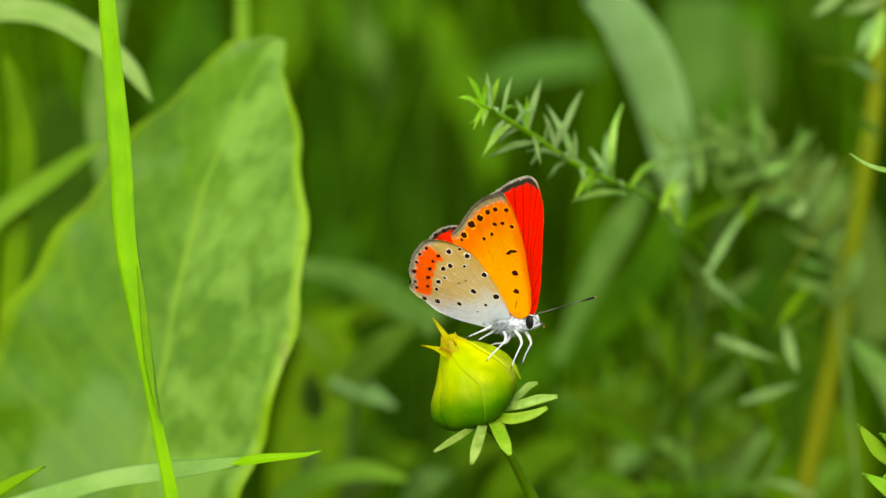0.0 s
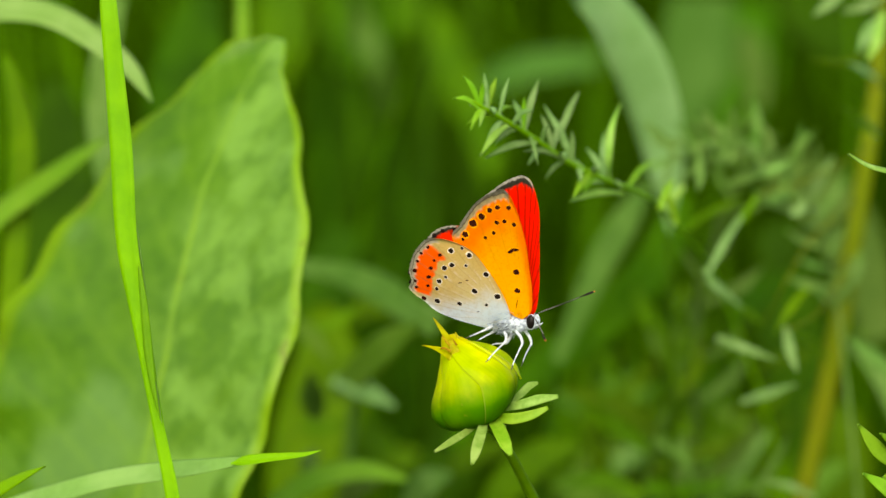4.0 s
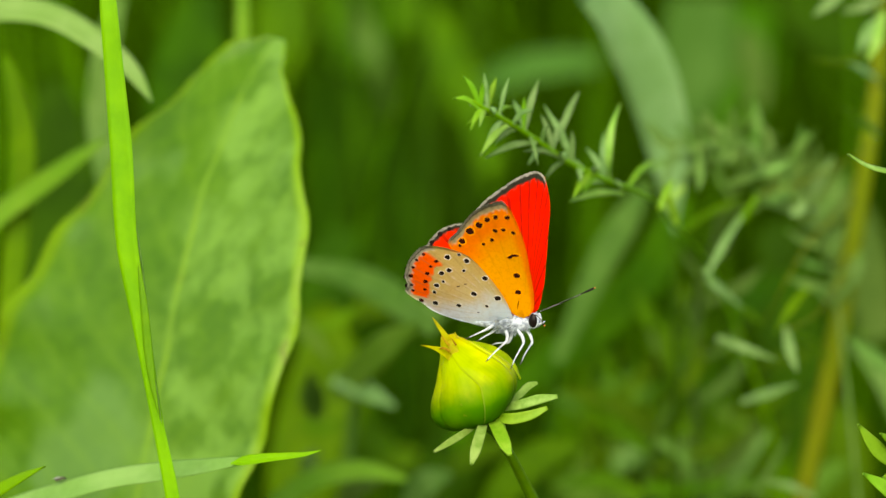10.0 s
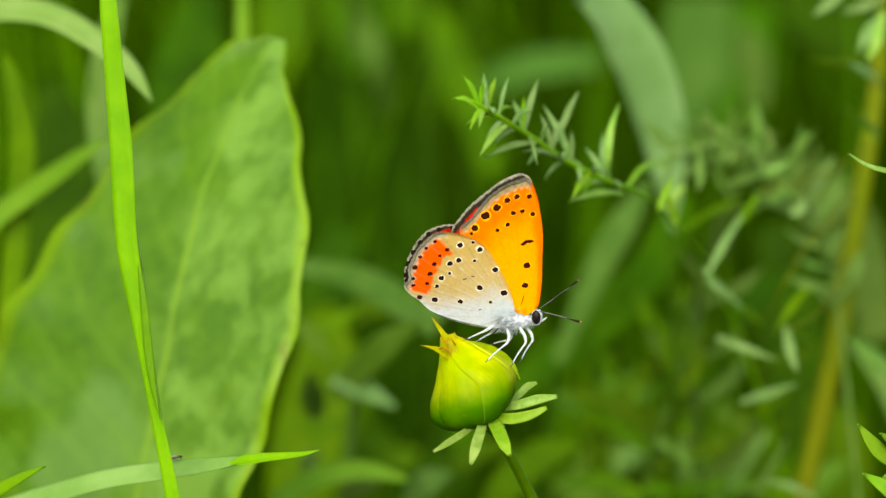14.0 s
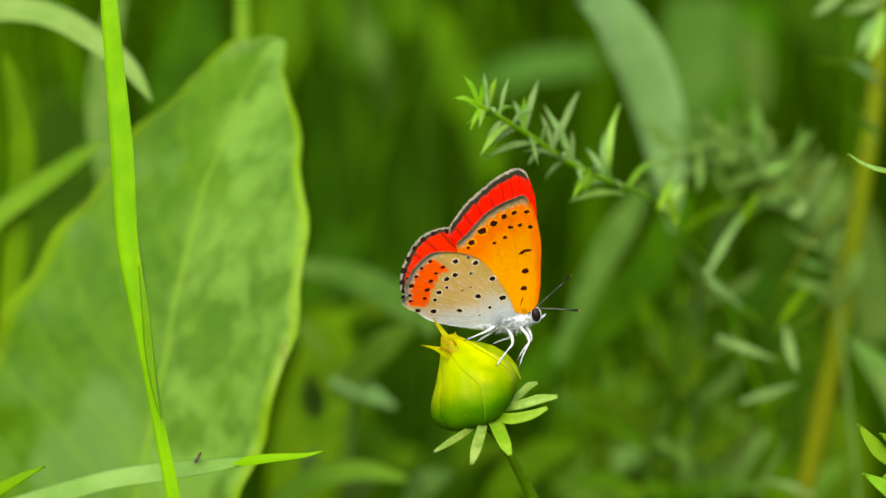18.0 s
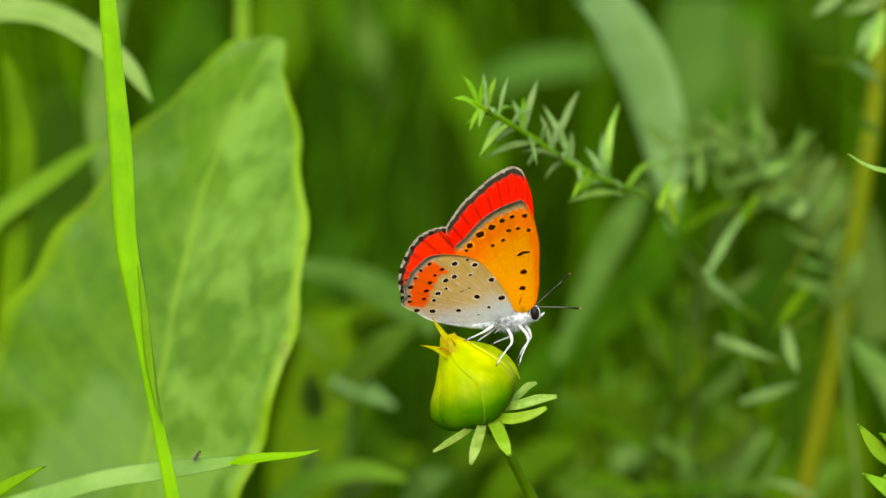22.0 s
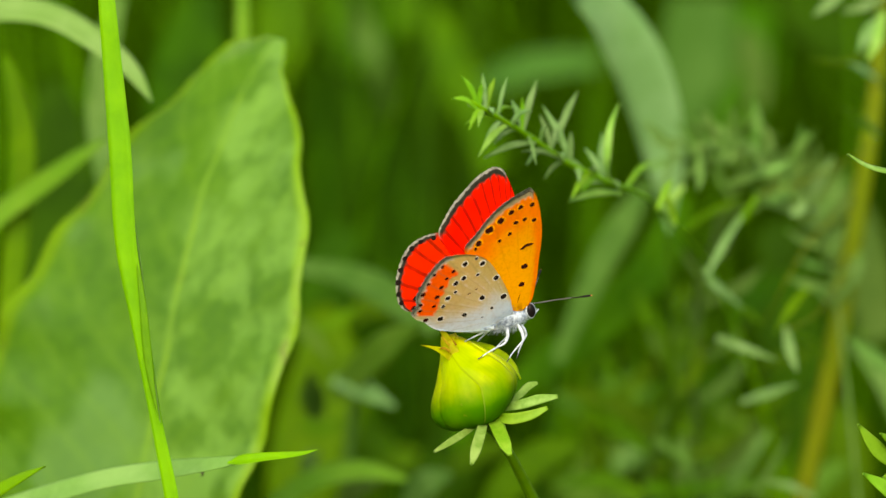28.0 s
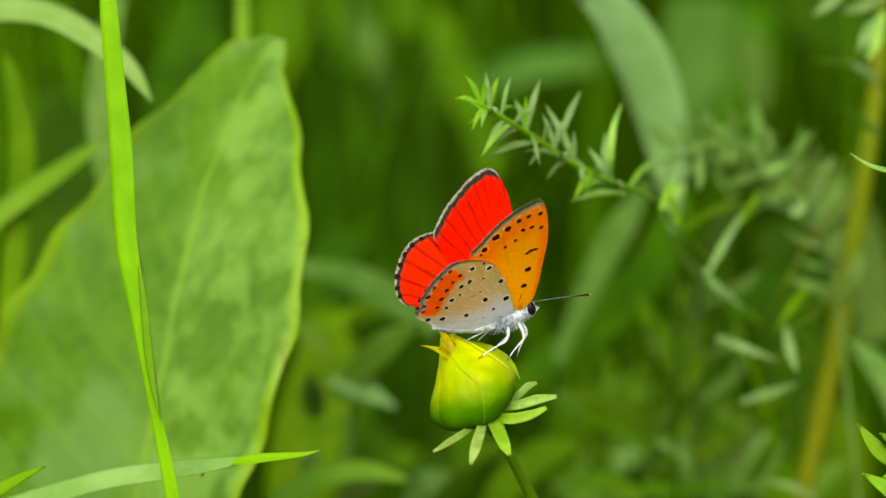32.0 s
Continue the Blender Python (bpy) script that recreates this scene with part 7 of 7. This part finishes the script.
    walk(far_mid_leg, [(0, aim((-1.30, 0.80, -1.70), (-0.762, -0.219, -0.609))), (1, aim((-1.30, 0.80, -1.70), (-0.800, -0.179, -0.573))),
        (2, aim((-1.30, 0.80, -1.70), (-0.842, -0.189, -0.505))), (3, aim((-1.30, 0.80, -1.70), (-0.779, -0.182, -0.600))),
        (6, aim((-1.30, 0.80, -1.70), (-0.780, -0.198, -0.593))), (7, aim((-1.30, 0.80, -1.70), (-0.725, -0.182, -0.665))),
        (8, aim((-1.30, 0.80, -1.70), (-0.758, -0.124, -0.640))), (9, aim((-1.30, 0.80, -1.70), (-0.784, -0.115, -0.610))),
        (10, aim((-1.30, 0.80, -1.70), (-0.778, -0.112, -0.618))), (11, aim((-1.30, 0.80, -1.70), (-0.742, -0.121, -0.660))),
        (12, aim((-1.30, 0.80, -1.70), (-0.768, -0.068, -0.637))), (12.5, aim((-1.30, 0.80, -1.70), (-0.762, -0.032, -0.646))),
        (13, aim((-1.30, 0.80, -1.70), (-0.796, 0.052, -0.603))), (13.5, aim((-1.30, 0.80, -1.70), (-0.741, 0.125, -0.660))),
        (14, aim((-1.30, 0.80, -1.70), (-0.738, 0.181, -0.650))), (14.5, aim((-1.30, 0.80, -1.70), (-0.746, 0.214, -0.631))),
        (16.5, aim((-1.30, 0.80, -1.70), (-0.697, 0.345, -0.629))), (17, aim((-1.30, 0.80, -1.70), (-0.702, 0.340, -0.626))),
        (18, aim((-1.30, 0.80, -1.70), (-0.727, 0.315, -0.610))), (19, aim((-1.30, 0.80, -1.70), (-0.698, 0.309, -0.646))),
        (20, aim((-1.30, 0.80, -1.70), (-0.692, 0.309, -0.652))), (21, aim((-1.30, 0.80, -1.70), (-0.690, 0.312, -0.653))),
        (22, aim((-1.30, 0.80, -1.70), (-0.697, 0.300, -0.651))), (23, aim((-1.30, 0.80, -1.70), (-0.665, 0.353, -0.658))),
        (24, aim((-1.30, 0.80, -1.70), (-0.566, 0.438, -0.698))), (25, aim((-1.30, 0.80, -1.70), (-0.418, 0.497, -0.761))),
        (25.5, aim((-1.30, 0.80, -1.70), (-0.376, 0.517, -0.769))), (27.5, aim((-1.30, 0.80, -1.70), (-0.393, 0.276, -0.877))),
        (28, aim((-1.30, 0.80, -1.70), (-0.408, 0.272, -0.871))), (29, aim((-1.30, 0.80, -1.70), (-0.426, 0.259, -0.867))),
        (30, aim((-1.30, 0.80, -1.70), (-0.439, 0.238, -0.866))), (31, aim((-1.30, 0.80, -1.70), (-0.487, 0.263, -0.833))),
        (32, aim((-1.30, 0.80, -1.70), (-0.478, 0.247, -0.843)))])
    walk(near_hind_leg, [(0, aim((-3.40, -0.80, -1.10), (-0.378, -0.885, -0.272))), (1, aim((-3.40, -0.80, -1.10), (-0.350, -0.914, -0.207))),
        (2, aim((-3.40, -0.80, -1.10), (-0.361, -0.920, -0.156))), (3, aim((-3.40, -0.80, -1.10), (-0.393, -0.883, -0.258))),
        (6, aim((-3.40, -0.80, -1.10), (-0.402, -0.874, -0.271))), (7, aim((-3.40, -0.80, -1.10), (-0.398, -0.850, -0.345))),
        (8, aim((-3.40, -0.80, -1.10), (-0.483, -0.811, -0.328))), (9, aim((-3.40, -0.80, -1.10), (-0.525, -0.792, -0.311))),
        (10, aim((-3.40, -0.80, -1.10), (-0.524, -0.789, -0.320))), (11, aim((-3.40, -0.80, -1.10), (-0.523, -0.764, -0.379))),
        (12, aim((-3.40, -0.80, -1.10), (-0.586, -0.728, -0.356))), (12.5, aim((-3.40, -0.80, -1.10), (-0.613, -0.700, -0.365))),
        (13, aim((-3.40, -0.80, -1.10), (-0.722, -0.608, -0.330))), (13.5, aim((-3.40, -0.80, -1.10), (-0.762, -0.521, -0.385))),
        (14, aim((-3.40, -0.80, -1.10), (-0.813, -0.452, -0.368))), (14.5, aim((-3.40, -0.80, -1.10), (-0.846, -0.410, -0.341))),
        (16.5, aim((-3.40, -0.80, -1.10), (-0.928, -0.215, -0.304))), (17, aim((-3.40, -0.80, -1.10), (-0.931, -0.206, -0.301))),
        (18, aim((-3.40, -0.80, -1.10), (-0.926, -0.250, -0.282))), (19, aim((-3.40, -0.80, -1.10), (-0.911, -0.253, -0.326))),
        (20, aim((-3.40, -0.80, -1.10), (-0.908, -0.253, -0.333))), (21, aim((-3.40, -0.80, -1.10), (-0.908, -0.273, -0.317))),
        (22, aim((-3.40, -0.80, -1.10), (-0.907, -0.268, -0.324))), (23, aim((-3.40, -0.80, -1.10), (-0.926, -0.185, -0.328))),
        (24, aim((-3.40, -0.80, -1.10), (-0.928, -0.021, -0.372))), (25, aim((-3.40, -0.80, -1.10), (-0.874, 0.205, -0.441))),
        (25.5, aim((-3.40, -0.80, -1.10), (-0.862, 0.260, -0.436))), (27.5, aim((-3.40, -0.80, -1.10), (-0.847, 0.423, -0.321))),
        (28, aim((-3.40, -0.80, -1.10), (-0.854, 0.426, -0.299))), (29, aim((-3.40, -0.80, -1.10), (-0.871, 0.401, -0.285))),
        (30, aim((-3.40, -0.80, -1.10), (-0.880, 0.383, -0.281))), (31, aim((-3.40, -0.80, -1.10), (-0.888, 0.397, -0.233))),
        (32, aim((-3.40, -0.80, -1.10), (-0.887, 0.380, -0.262)))])
    walk(far_hind_leg, [(0, aim((-3.00, 0.80, -1.20), (-0.629, -0.548, -0.552))), (1, aim((-3.00, 0.80, -1.20), (-0.645, -0.565, -0.515))),
        (2, aim((-3.00, 0.80, -1.20), (-0.677, -0.581, -0.452))), (3, aim((-3.00, 0.80, -1.20), (-0.652, -0.528, -0.543))),
        (6, aim((-3.00, 0.80, -1.20), (-0.661, -0.527, -0.535))), (7, aim((-3.00, 0.80, -1.20), (-0.621, -0.493, -0.609))),
        (8, aim((-3.00, 0.80, -1.20), (-0.677, -0.431, -0.596))), (9, aim((-3.00, 0.80, -1.20), (-0.714, -0.412, -0.567))),
        (10, aim((-3.00, 0.80, -1.20), (-0.710, -0.407, -0.575))), (11, aim((-3.00, 0.80, -1.20), (-0.682, -0.391, -0.618))),
        (12, aim((-3.00, 0.80, -1.20), (-0.725, -0.336, -0.601))), (12.5, aim((-3.00, 0.80, -1.20), (-0.732, -0.295, -0.614))),
        (13, aim((-3.00, 0.80, -1.20), (-0.793, -0.186, -0.580))), (13.5, aim((-3.00, 0.80, -1.20), (-0.766, -0.084, -0.638))),
        (14, aim((-3.00, 0.80, -1.20), (-0.780, -0.007, -0.626))), (14.5, aim((-3.00, 0.80, -1.20), (-0.797, 0.039, -0.603))),
        (16.5, aim((-3.00, 0.80, -1.20), (-0.774, 0.237, -0.587))), (17, aim((-3.00, 0.80, -1.20), (-0.778, 0.238, -0.582))),
        (18, aim((-3.00, 0.80, -1.20), (-0.803, 0.200, -0.562))), (19, aim((-3.00, 0.80, -1.20), (-0.774, 0.195, -0.603))),
        (20, aim((-3.00, 0.80, -1.20), (-0.768, 0.196, -0.609))), (21, aim((-3.00, 0.80, -1.20), (-0.772, 0.194, -0.605))),
        (22, aim((-3.00, 0.80, -1.20), (-0.776, 0.185, -0.603))), (23, aim((-3.00, 0.80, -1.20), (-0.747, 0.264, -0.610))),
        (24, aim((-3.00, 0.80, -1.20), (-0.647, 0.398, -0.650))), (25, aim((-3.00, 0.80, -1.20), (-0.483, 0.526, -0.700))),
        (25.5, aim((-3.00, 0.80, -1.20), (-0.438, 0.564, -0.700))), (27.5, aim((-3.00, 0.80, -1.20), (-0.412, 0.664, -0.624))),
        (28, aim((-3.00, 0.80, -1.20), (-0.421, 0.667, -0.615))), (29, aim((-3.00, 0.80, -1.20), (-0.446, 0.654, -0.610))),
        (30, aim((-3.00, 0.80, -1.20), (-0.462, 0.635, -0.618))), (31, aim((-3.00, 0.80, -1.20), (-0.496, 0.653, -0.572))),
        (32, aim((-3.00, 0.80, -1.20), (-0.496, 0.630, -0.597)))])
    walk(sprig, [(0, swung(sprig, 0.016)), (1, swung(sprig, -0.031)), (2, swung(sprig, -0.099)), (3, swung(sprig, -0.116)),
        (3.5, swung(sprig, -0.062)), (5.5, swung(sprig, -0.012)), (6, swung(sprig, 0.026)), (7, swung(sprig, -0.014)), (8, swung(sprig, -0.000)),
        (9, swung(sprig, -0.002)), (10, swung(sprig, -0.040)), (11, swung(sprig, -0.058)), (12, swung(sprig, -0.066)), (13, swung(sprig, -0.054)),
        (14, swung(sprig, -0.052)), (14.5, swung(sprig, -0.022)), (16.5, swung(sprig, -0.018)), (17, swung(sprig, -0.020)),
        (18, swung(sprig, -0.042)), (19, swung(sprig, -0.074)), (20, swung(sprig, -0.072)), (21, swung(sprig, -0.072)), (22, swung(sprig, -0.056)),
        (23, swung(sprig, -0.036)), (24, swung(sprig, -0.036)), (25, swung(sprig, -0.040)), (25.5, swung(sprig, -0.052)),
        (27.5, swung(sprig, -0.072)), (28, swung(sprig, -0.072)), (29, swung(sprig, -0.074)), (30, swung(sprig, -0.070)), (31, swung(sprig, -0.081)),
        (32, swung(sprig, -0.006))])
    walk(tall_blade, [(0, swung(tall_blade, -0.019)), (1, swung(tall_blade, -0.019)), (2, swung(tall_blade, -0.032)), (3, swung(tall_blade, 0.011)),
        (3.5, swung(tall_blade, 0.002)), (5.5, swung(tall_blade, 0.020)), (6, swung(tall_blade, 0.032)), (7, swung(tall_blade, 0.015)),
        (8, swung(tall_blade, 0.015)), (9, swung(tall_blade, 0.002)), (10, swung(tall_blade, 0.000)), (11, swung(tall_blade, 0.002)),
        (12, swung(tall_blade, -0.013)), (13, swung(tall_blade, -0.015)), (14, swung(tall_blade, -0.000)), (14.5, swung(tall_blade, -0.000)),
        (16.5, swung(tall_blade, 0.002)), (17, swung(tall_blade, 0.016)), (18, swung(tall_blade, 0.018)), (19, swung(tall_blade, 0.018)),
        (20, swung(tall_blade, 0.016)), (21, swung(tall_blade, -0.014)), (22, swung(tall_blade, -0.004)), (23, swung(tall_blade, -0.036)),
        (24, swung(tall_blade, -0.019)), (25, swung(tall_blade, -0.043)), (25.5, swung(tall_blade, -0.021)), (27.5, swung(tall_blade, -0.048)),
        (28, swung(tall_blade, -0.021)), (29, swung(tall_blade, -0.032)), (30, swung(tall_blade, -0.034)), (31, swung(tall_blade, -0.017)),
        (32, swung(tall_blade, -0.000))])
    walk(low_leaf, [(0, swung(low_leaf, 0.057)), (1, swung(low_leaf, 0.030)), (2, swung(low_leaf, 0.084)), (3, swung(low_leaf, 0.049)),
        (3.5, swung(low_leaf, 0.041)), (5.5, swung(low_leaf, 0.041)), (6, swung(low_leaf, 0.057)), (7, swung(low_leaf, 0.055)),
        (8, swung(low_leaf, 0.020)), (9, swung(low_leaf, 0.006)), (10, swung(low_leaf, 0.039)), (11, swung(low_leaf, 0.037)),
        (12, swung(low_leaf, 0.020)), (13, swung(low_leaf, 0.022)), (14, swung(low_leaf, 0.008)), (14.5, swung(low_leaf, 0.034)),
        (16.5, swung(low_leaf, 0.055)), (17, swung(low_leaf, 0.042)), (18, swung(low_leaf, 0.086)), (19, swung(low_leaf, 0.026)),
        (20, swung(low_leaf, 0.055)), (21, swung(low_leaf, 0.022)), (22, swung(low_leaf, 0.000)), (23, swung(low_leaf, -0.017)),
        (24, swung(low_leaf, -0.004)), (25, swung(low_leaf, -0.053)), (25.5, swung(low_leaf, -0.040)), (27.5, swung(low_leaf, -0.021)),
        (28, swung(low_leaf, -0.029)), (29, swung(low_leaf, -0.019)), (30, swung(low_leaf, -0.036)), (31, swung(low_leaf, 0.006)),
        (32, swung(low_leaf, 0.024))])
    walk(bud_plant, [(0, swung(bud_plant, 0.015)), (1, swung(bud_plant, -0.044)), (2, swung(bud_plant, -0.019)), (3, swung(bud_plant, -0.002)),
        (3.5, swung(bud_plant, 0.015)), (5.5, swung(bud_plant, 0.034)), (6, swung(bud_plant, 0.019)), (7, swung(bud_plant, 0.017)),
        (8, swung(bud_plant, 0.002)), (9, swung(bud_plant, 0.000)), (10, swung(bud_plant, 0.014)), (11, swung(bud_plant, 0.018)),
        (12, swung(bud_plant, 0.034)), (13, swung(bud_plant, 0.002)), (14, swung(bud_plant, 0.002)), (14.5, swung(bud_plant, 0.015)),
        (16.5, swung(bud_plant, 0.017)), (17, swung(bud_plant, 0.017)), (18, swung(bud_plant, 0.017)), (19, swung(bud_plant, 0.016)),
        (20, swung(bud_plant, 0.016)), (21, swung(bud_plant, 0.002)), (22, swung(bud_plant, 0.000)), (23, swung(bud_plant, 0.002)),
        (24, swung(bud_plant, 0.004)), (25, swung(bud_plant, 0.002)), (25.5, swung(bud_plant, 0.000)), (27.5, swung(bud_plant, 0.017)),
        (28, swung(bud_plant, 0.017)), (29, swung(bud_plant, -0.002)), (30, swung(bud_plant, -0.019)), (31, swung(bud_plant, 0.012)),
        (32, swung(bud_plant, 0.000))])
    walk(twig, [(0, swung(twig, 0.017)), (1, swung(twig, 0.002)), (2, swung(twig, -0.057)), (3, swung(twig, -0.046)), (3.5, swung(twig, -0.020)),
        (5.5, swung(twig, 0.019)), (6, swung(twig, 0.030)), (7, swung(twig, 0.004)), (8, swung(twig, 0.004)), (9, swung(twig, 0.002)),
        (10, swung(twig, -0.014)), (11, swung(twig, -0.016)), (12, swung(twig, -0.018)), (13, swung(twig, -0.018)), (14, swung(twig, 0.000)),
        (14.5, swung(twig, 0.015)), (16.5, swung(twig, -0.002)), (17, swung(twig, -0.014)), (18, swung(twig, -0.016)), (19, swung(twig, -0.016)),
        (20, swung(twig, -0.019)), (21, swung(twig, -0.032)), (22, swung(twig, -0.014)), (23, swung(twig, -0.000)), (24, swung(twig, -0.014)),
        (25, swung(twig, -0.016)), (25.5, swung(twig, -0.016)), (27.5, swung(twig, -0.030)), (28, swung(twig, -0.019)), (29, swung(twig, -0.019)),
        (30, swung(twig, -0.018)), (31, swung(twig, -0.014)), (32, swung(twig, 0.029))])
    walk(small_fly, [(0, pose(-0.06943, 0.02193, 0.35871, 0, -12, -8)), (5, pose(-0.06509, 0.02060, 0.36008, 0, -12, -8)),
        (6, pose(-0.05907, 0.01889, 0.36253, 0, -12, -8)), (7, pose(-0.05731, 0.01796, 0.36322, 0, -12, -8)),
        (8, pose(-0.05714, 0.01797, 0.36330, 0, -12, -8)), (9, pose(-0.05731, 0.01797, 0.36330, 0, -12, -8)),
        (10, pose(-0.05467, 0.01658, 0.36425, 0, -12, -8)), (11, pose(-0.05035, 0.01454, 0.36565, 0, -12, -8)),
        (12, pose(-0.04481, 0.01192, 0.36725, 0, -12, -8)), (13, pose(-0.03949, 0.00925, 0.36851, 0, -12, -8)),
        (14, pose(-0.03716, 0.00811, 0.36906, 0, -12, -8)), (16.5, pose(-0.03462, 0.00639, 0.36981, 0, -20, -8)),
        (17, pose(-0.03429, 0.00619, 0.36984, 0, -30, -8)), (18, pose(-0.03371, 0.00589, 0.36982, 0, -62, -8)),
        (19, pose(-0.03363, 0.00589, 0.36982, 0, -64, -8)), (20, pose(-0.03363, 0.00589, 0.36982, 0, -64, -8)),
        (21, pose(-0.03363, 0.00589, 0.36982, 0, -64, -8)), (22, pose(-0.03390, 0.00621, 0.37000, 0, -55, -8)),
        (22.6, pose(-0.03442, 0.00956, 0.36853, 0, 30, -8)), (23, pose(-0.03459, 0.01137, 0.36687, 0, 80, -8)),
        (32, pose(-0.03459, 0.01135, 0.36671, 0, 80, -8))])
    walk(broad_blade, [(0, swung(broad_blade, 0.003)), (1, swung(broad_blade, -0.003)), (2, swung(broad_blade, -0.085)),
        (3, swung(broad_blade, -0.188)), (3.5, swung(broad_blade, -0.216)), (5.5, swung(broad_blade, -0.072)), (6, swung(broad_blade, -0.008)),
        (7, swung(broad_blade, -0.000)), (8, swung(broad_blade, -0.000)), (9, swung(broad_blade, -0.000)), (10, swung(broad_blade, -0.073)),
        (11, swung(broad_blade, -0.126)), (12, swung(broad_blade, -0.153)), (13, swung(broad_blade, -0.088)), (14, swung(broad_blade, -0.129)),
        (14.5, swung(broad_blade, -0.112)), (16.5, swung(broad_blade, -0.055)), (17, swung(broad_blade, -0.055)), (18, swung(broad_blade, -0.129)),
        (19, swung(broad_blade, -0.161)), (20, swung(broad_blade, -0.161)), (21, swung(broad_blade, -0.158)), (22, swung(broad_blade, -0.140)),
        (23, swung(broad_blade, -0.202)), (24, swung(broad_blade, -0.134)), (25, swung(broad_blade, -0.161)), (25.5, swung(broad_blade, -0.164)),
        (27.5, swung(broad_blade, -0.194)), (28, swung(broad_blade, -0.210)), (29, swung(broad_blade, -0.140)), (30, swung(broad_blade, -0.211)),
        (31, swung(broad_blade, -0.172)), (32, swung(broad_blade, -0.094))])


motions()
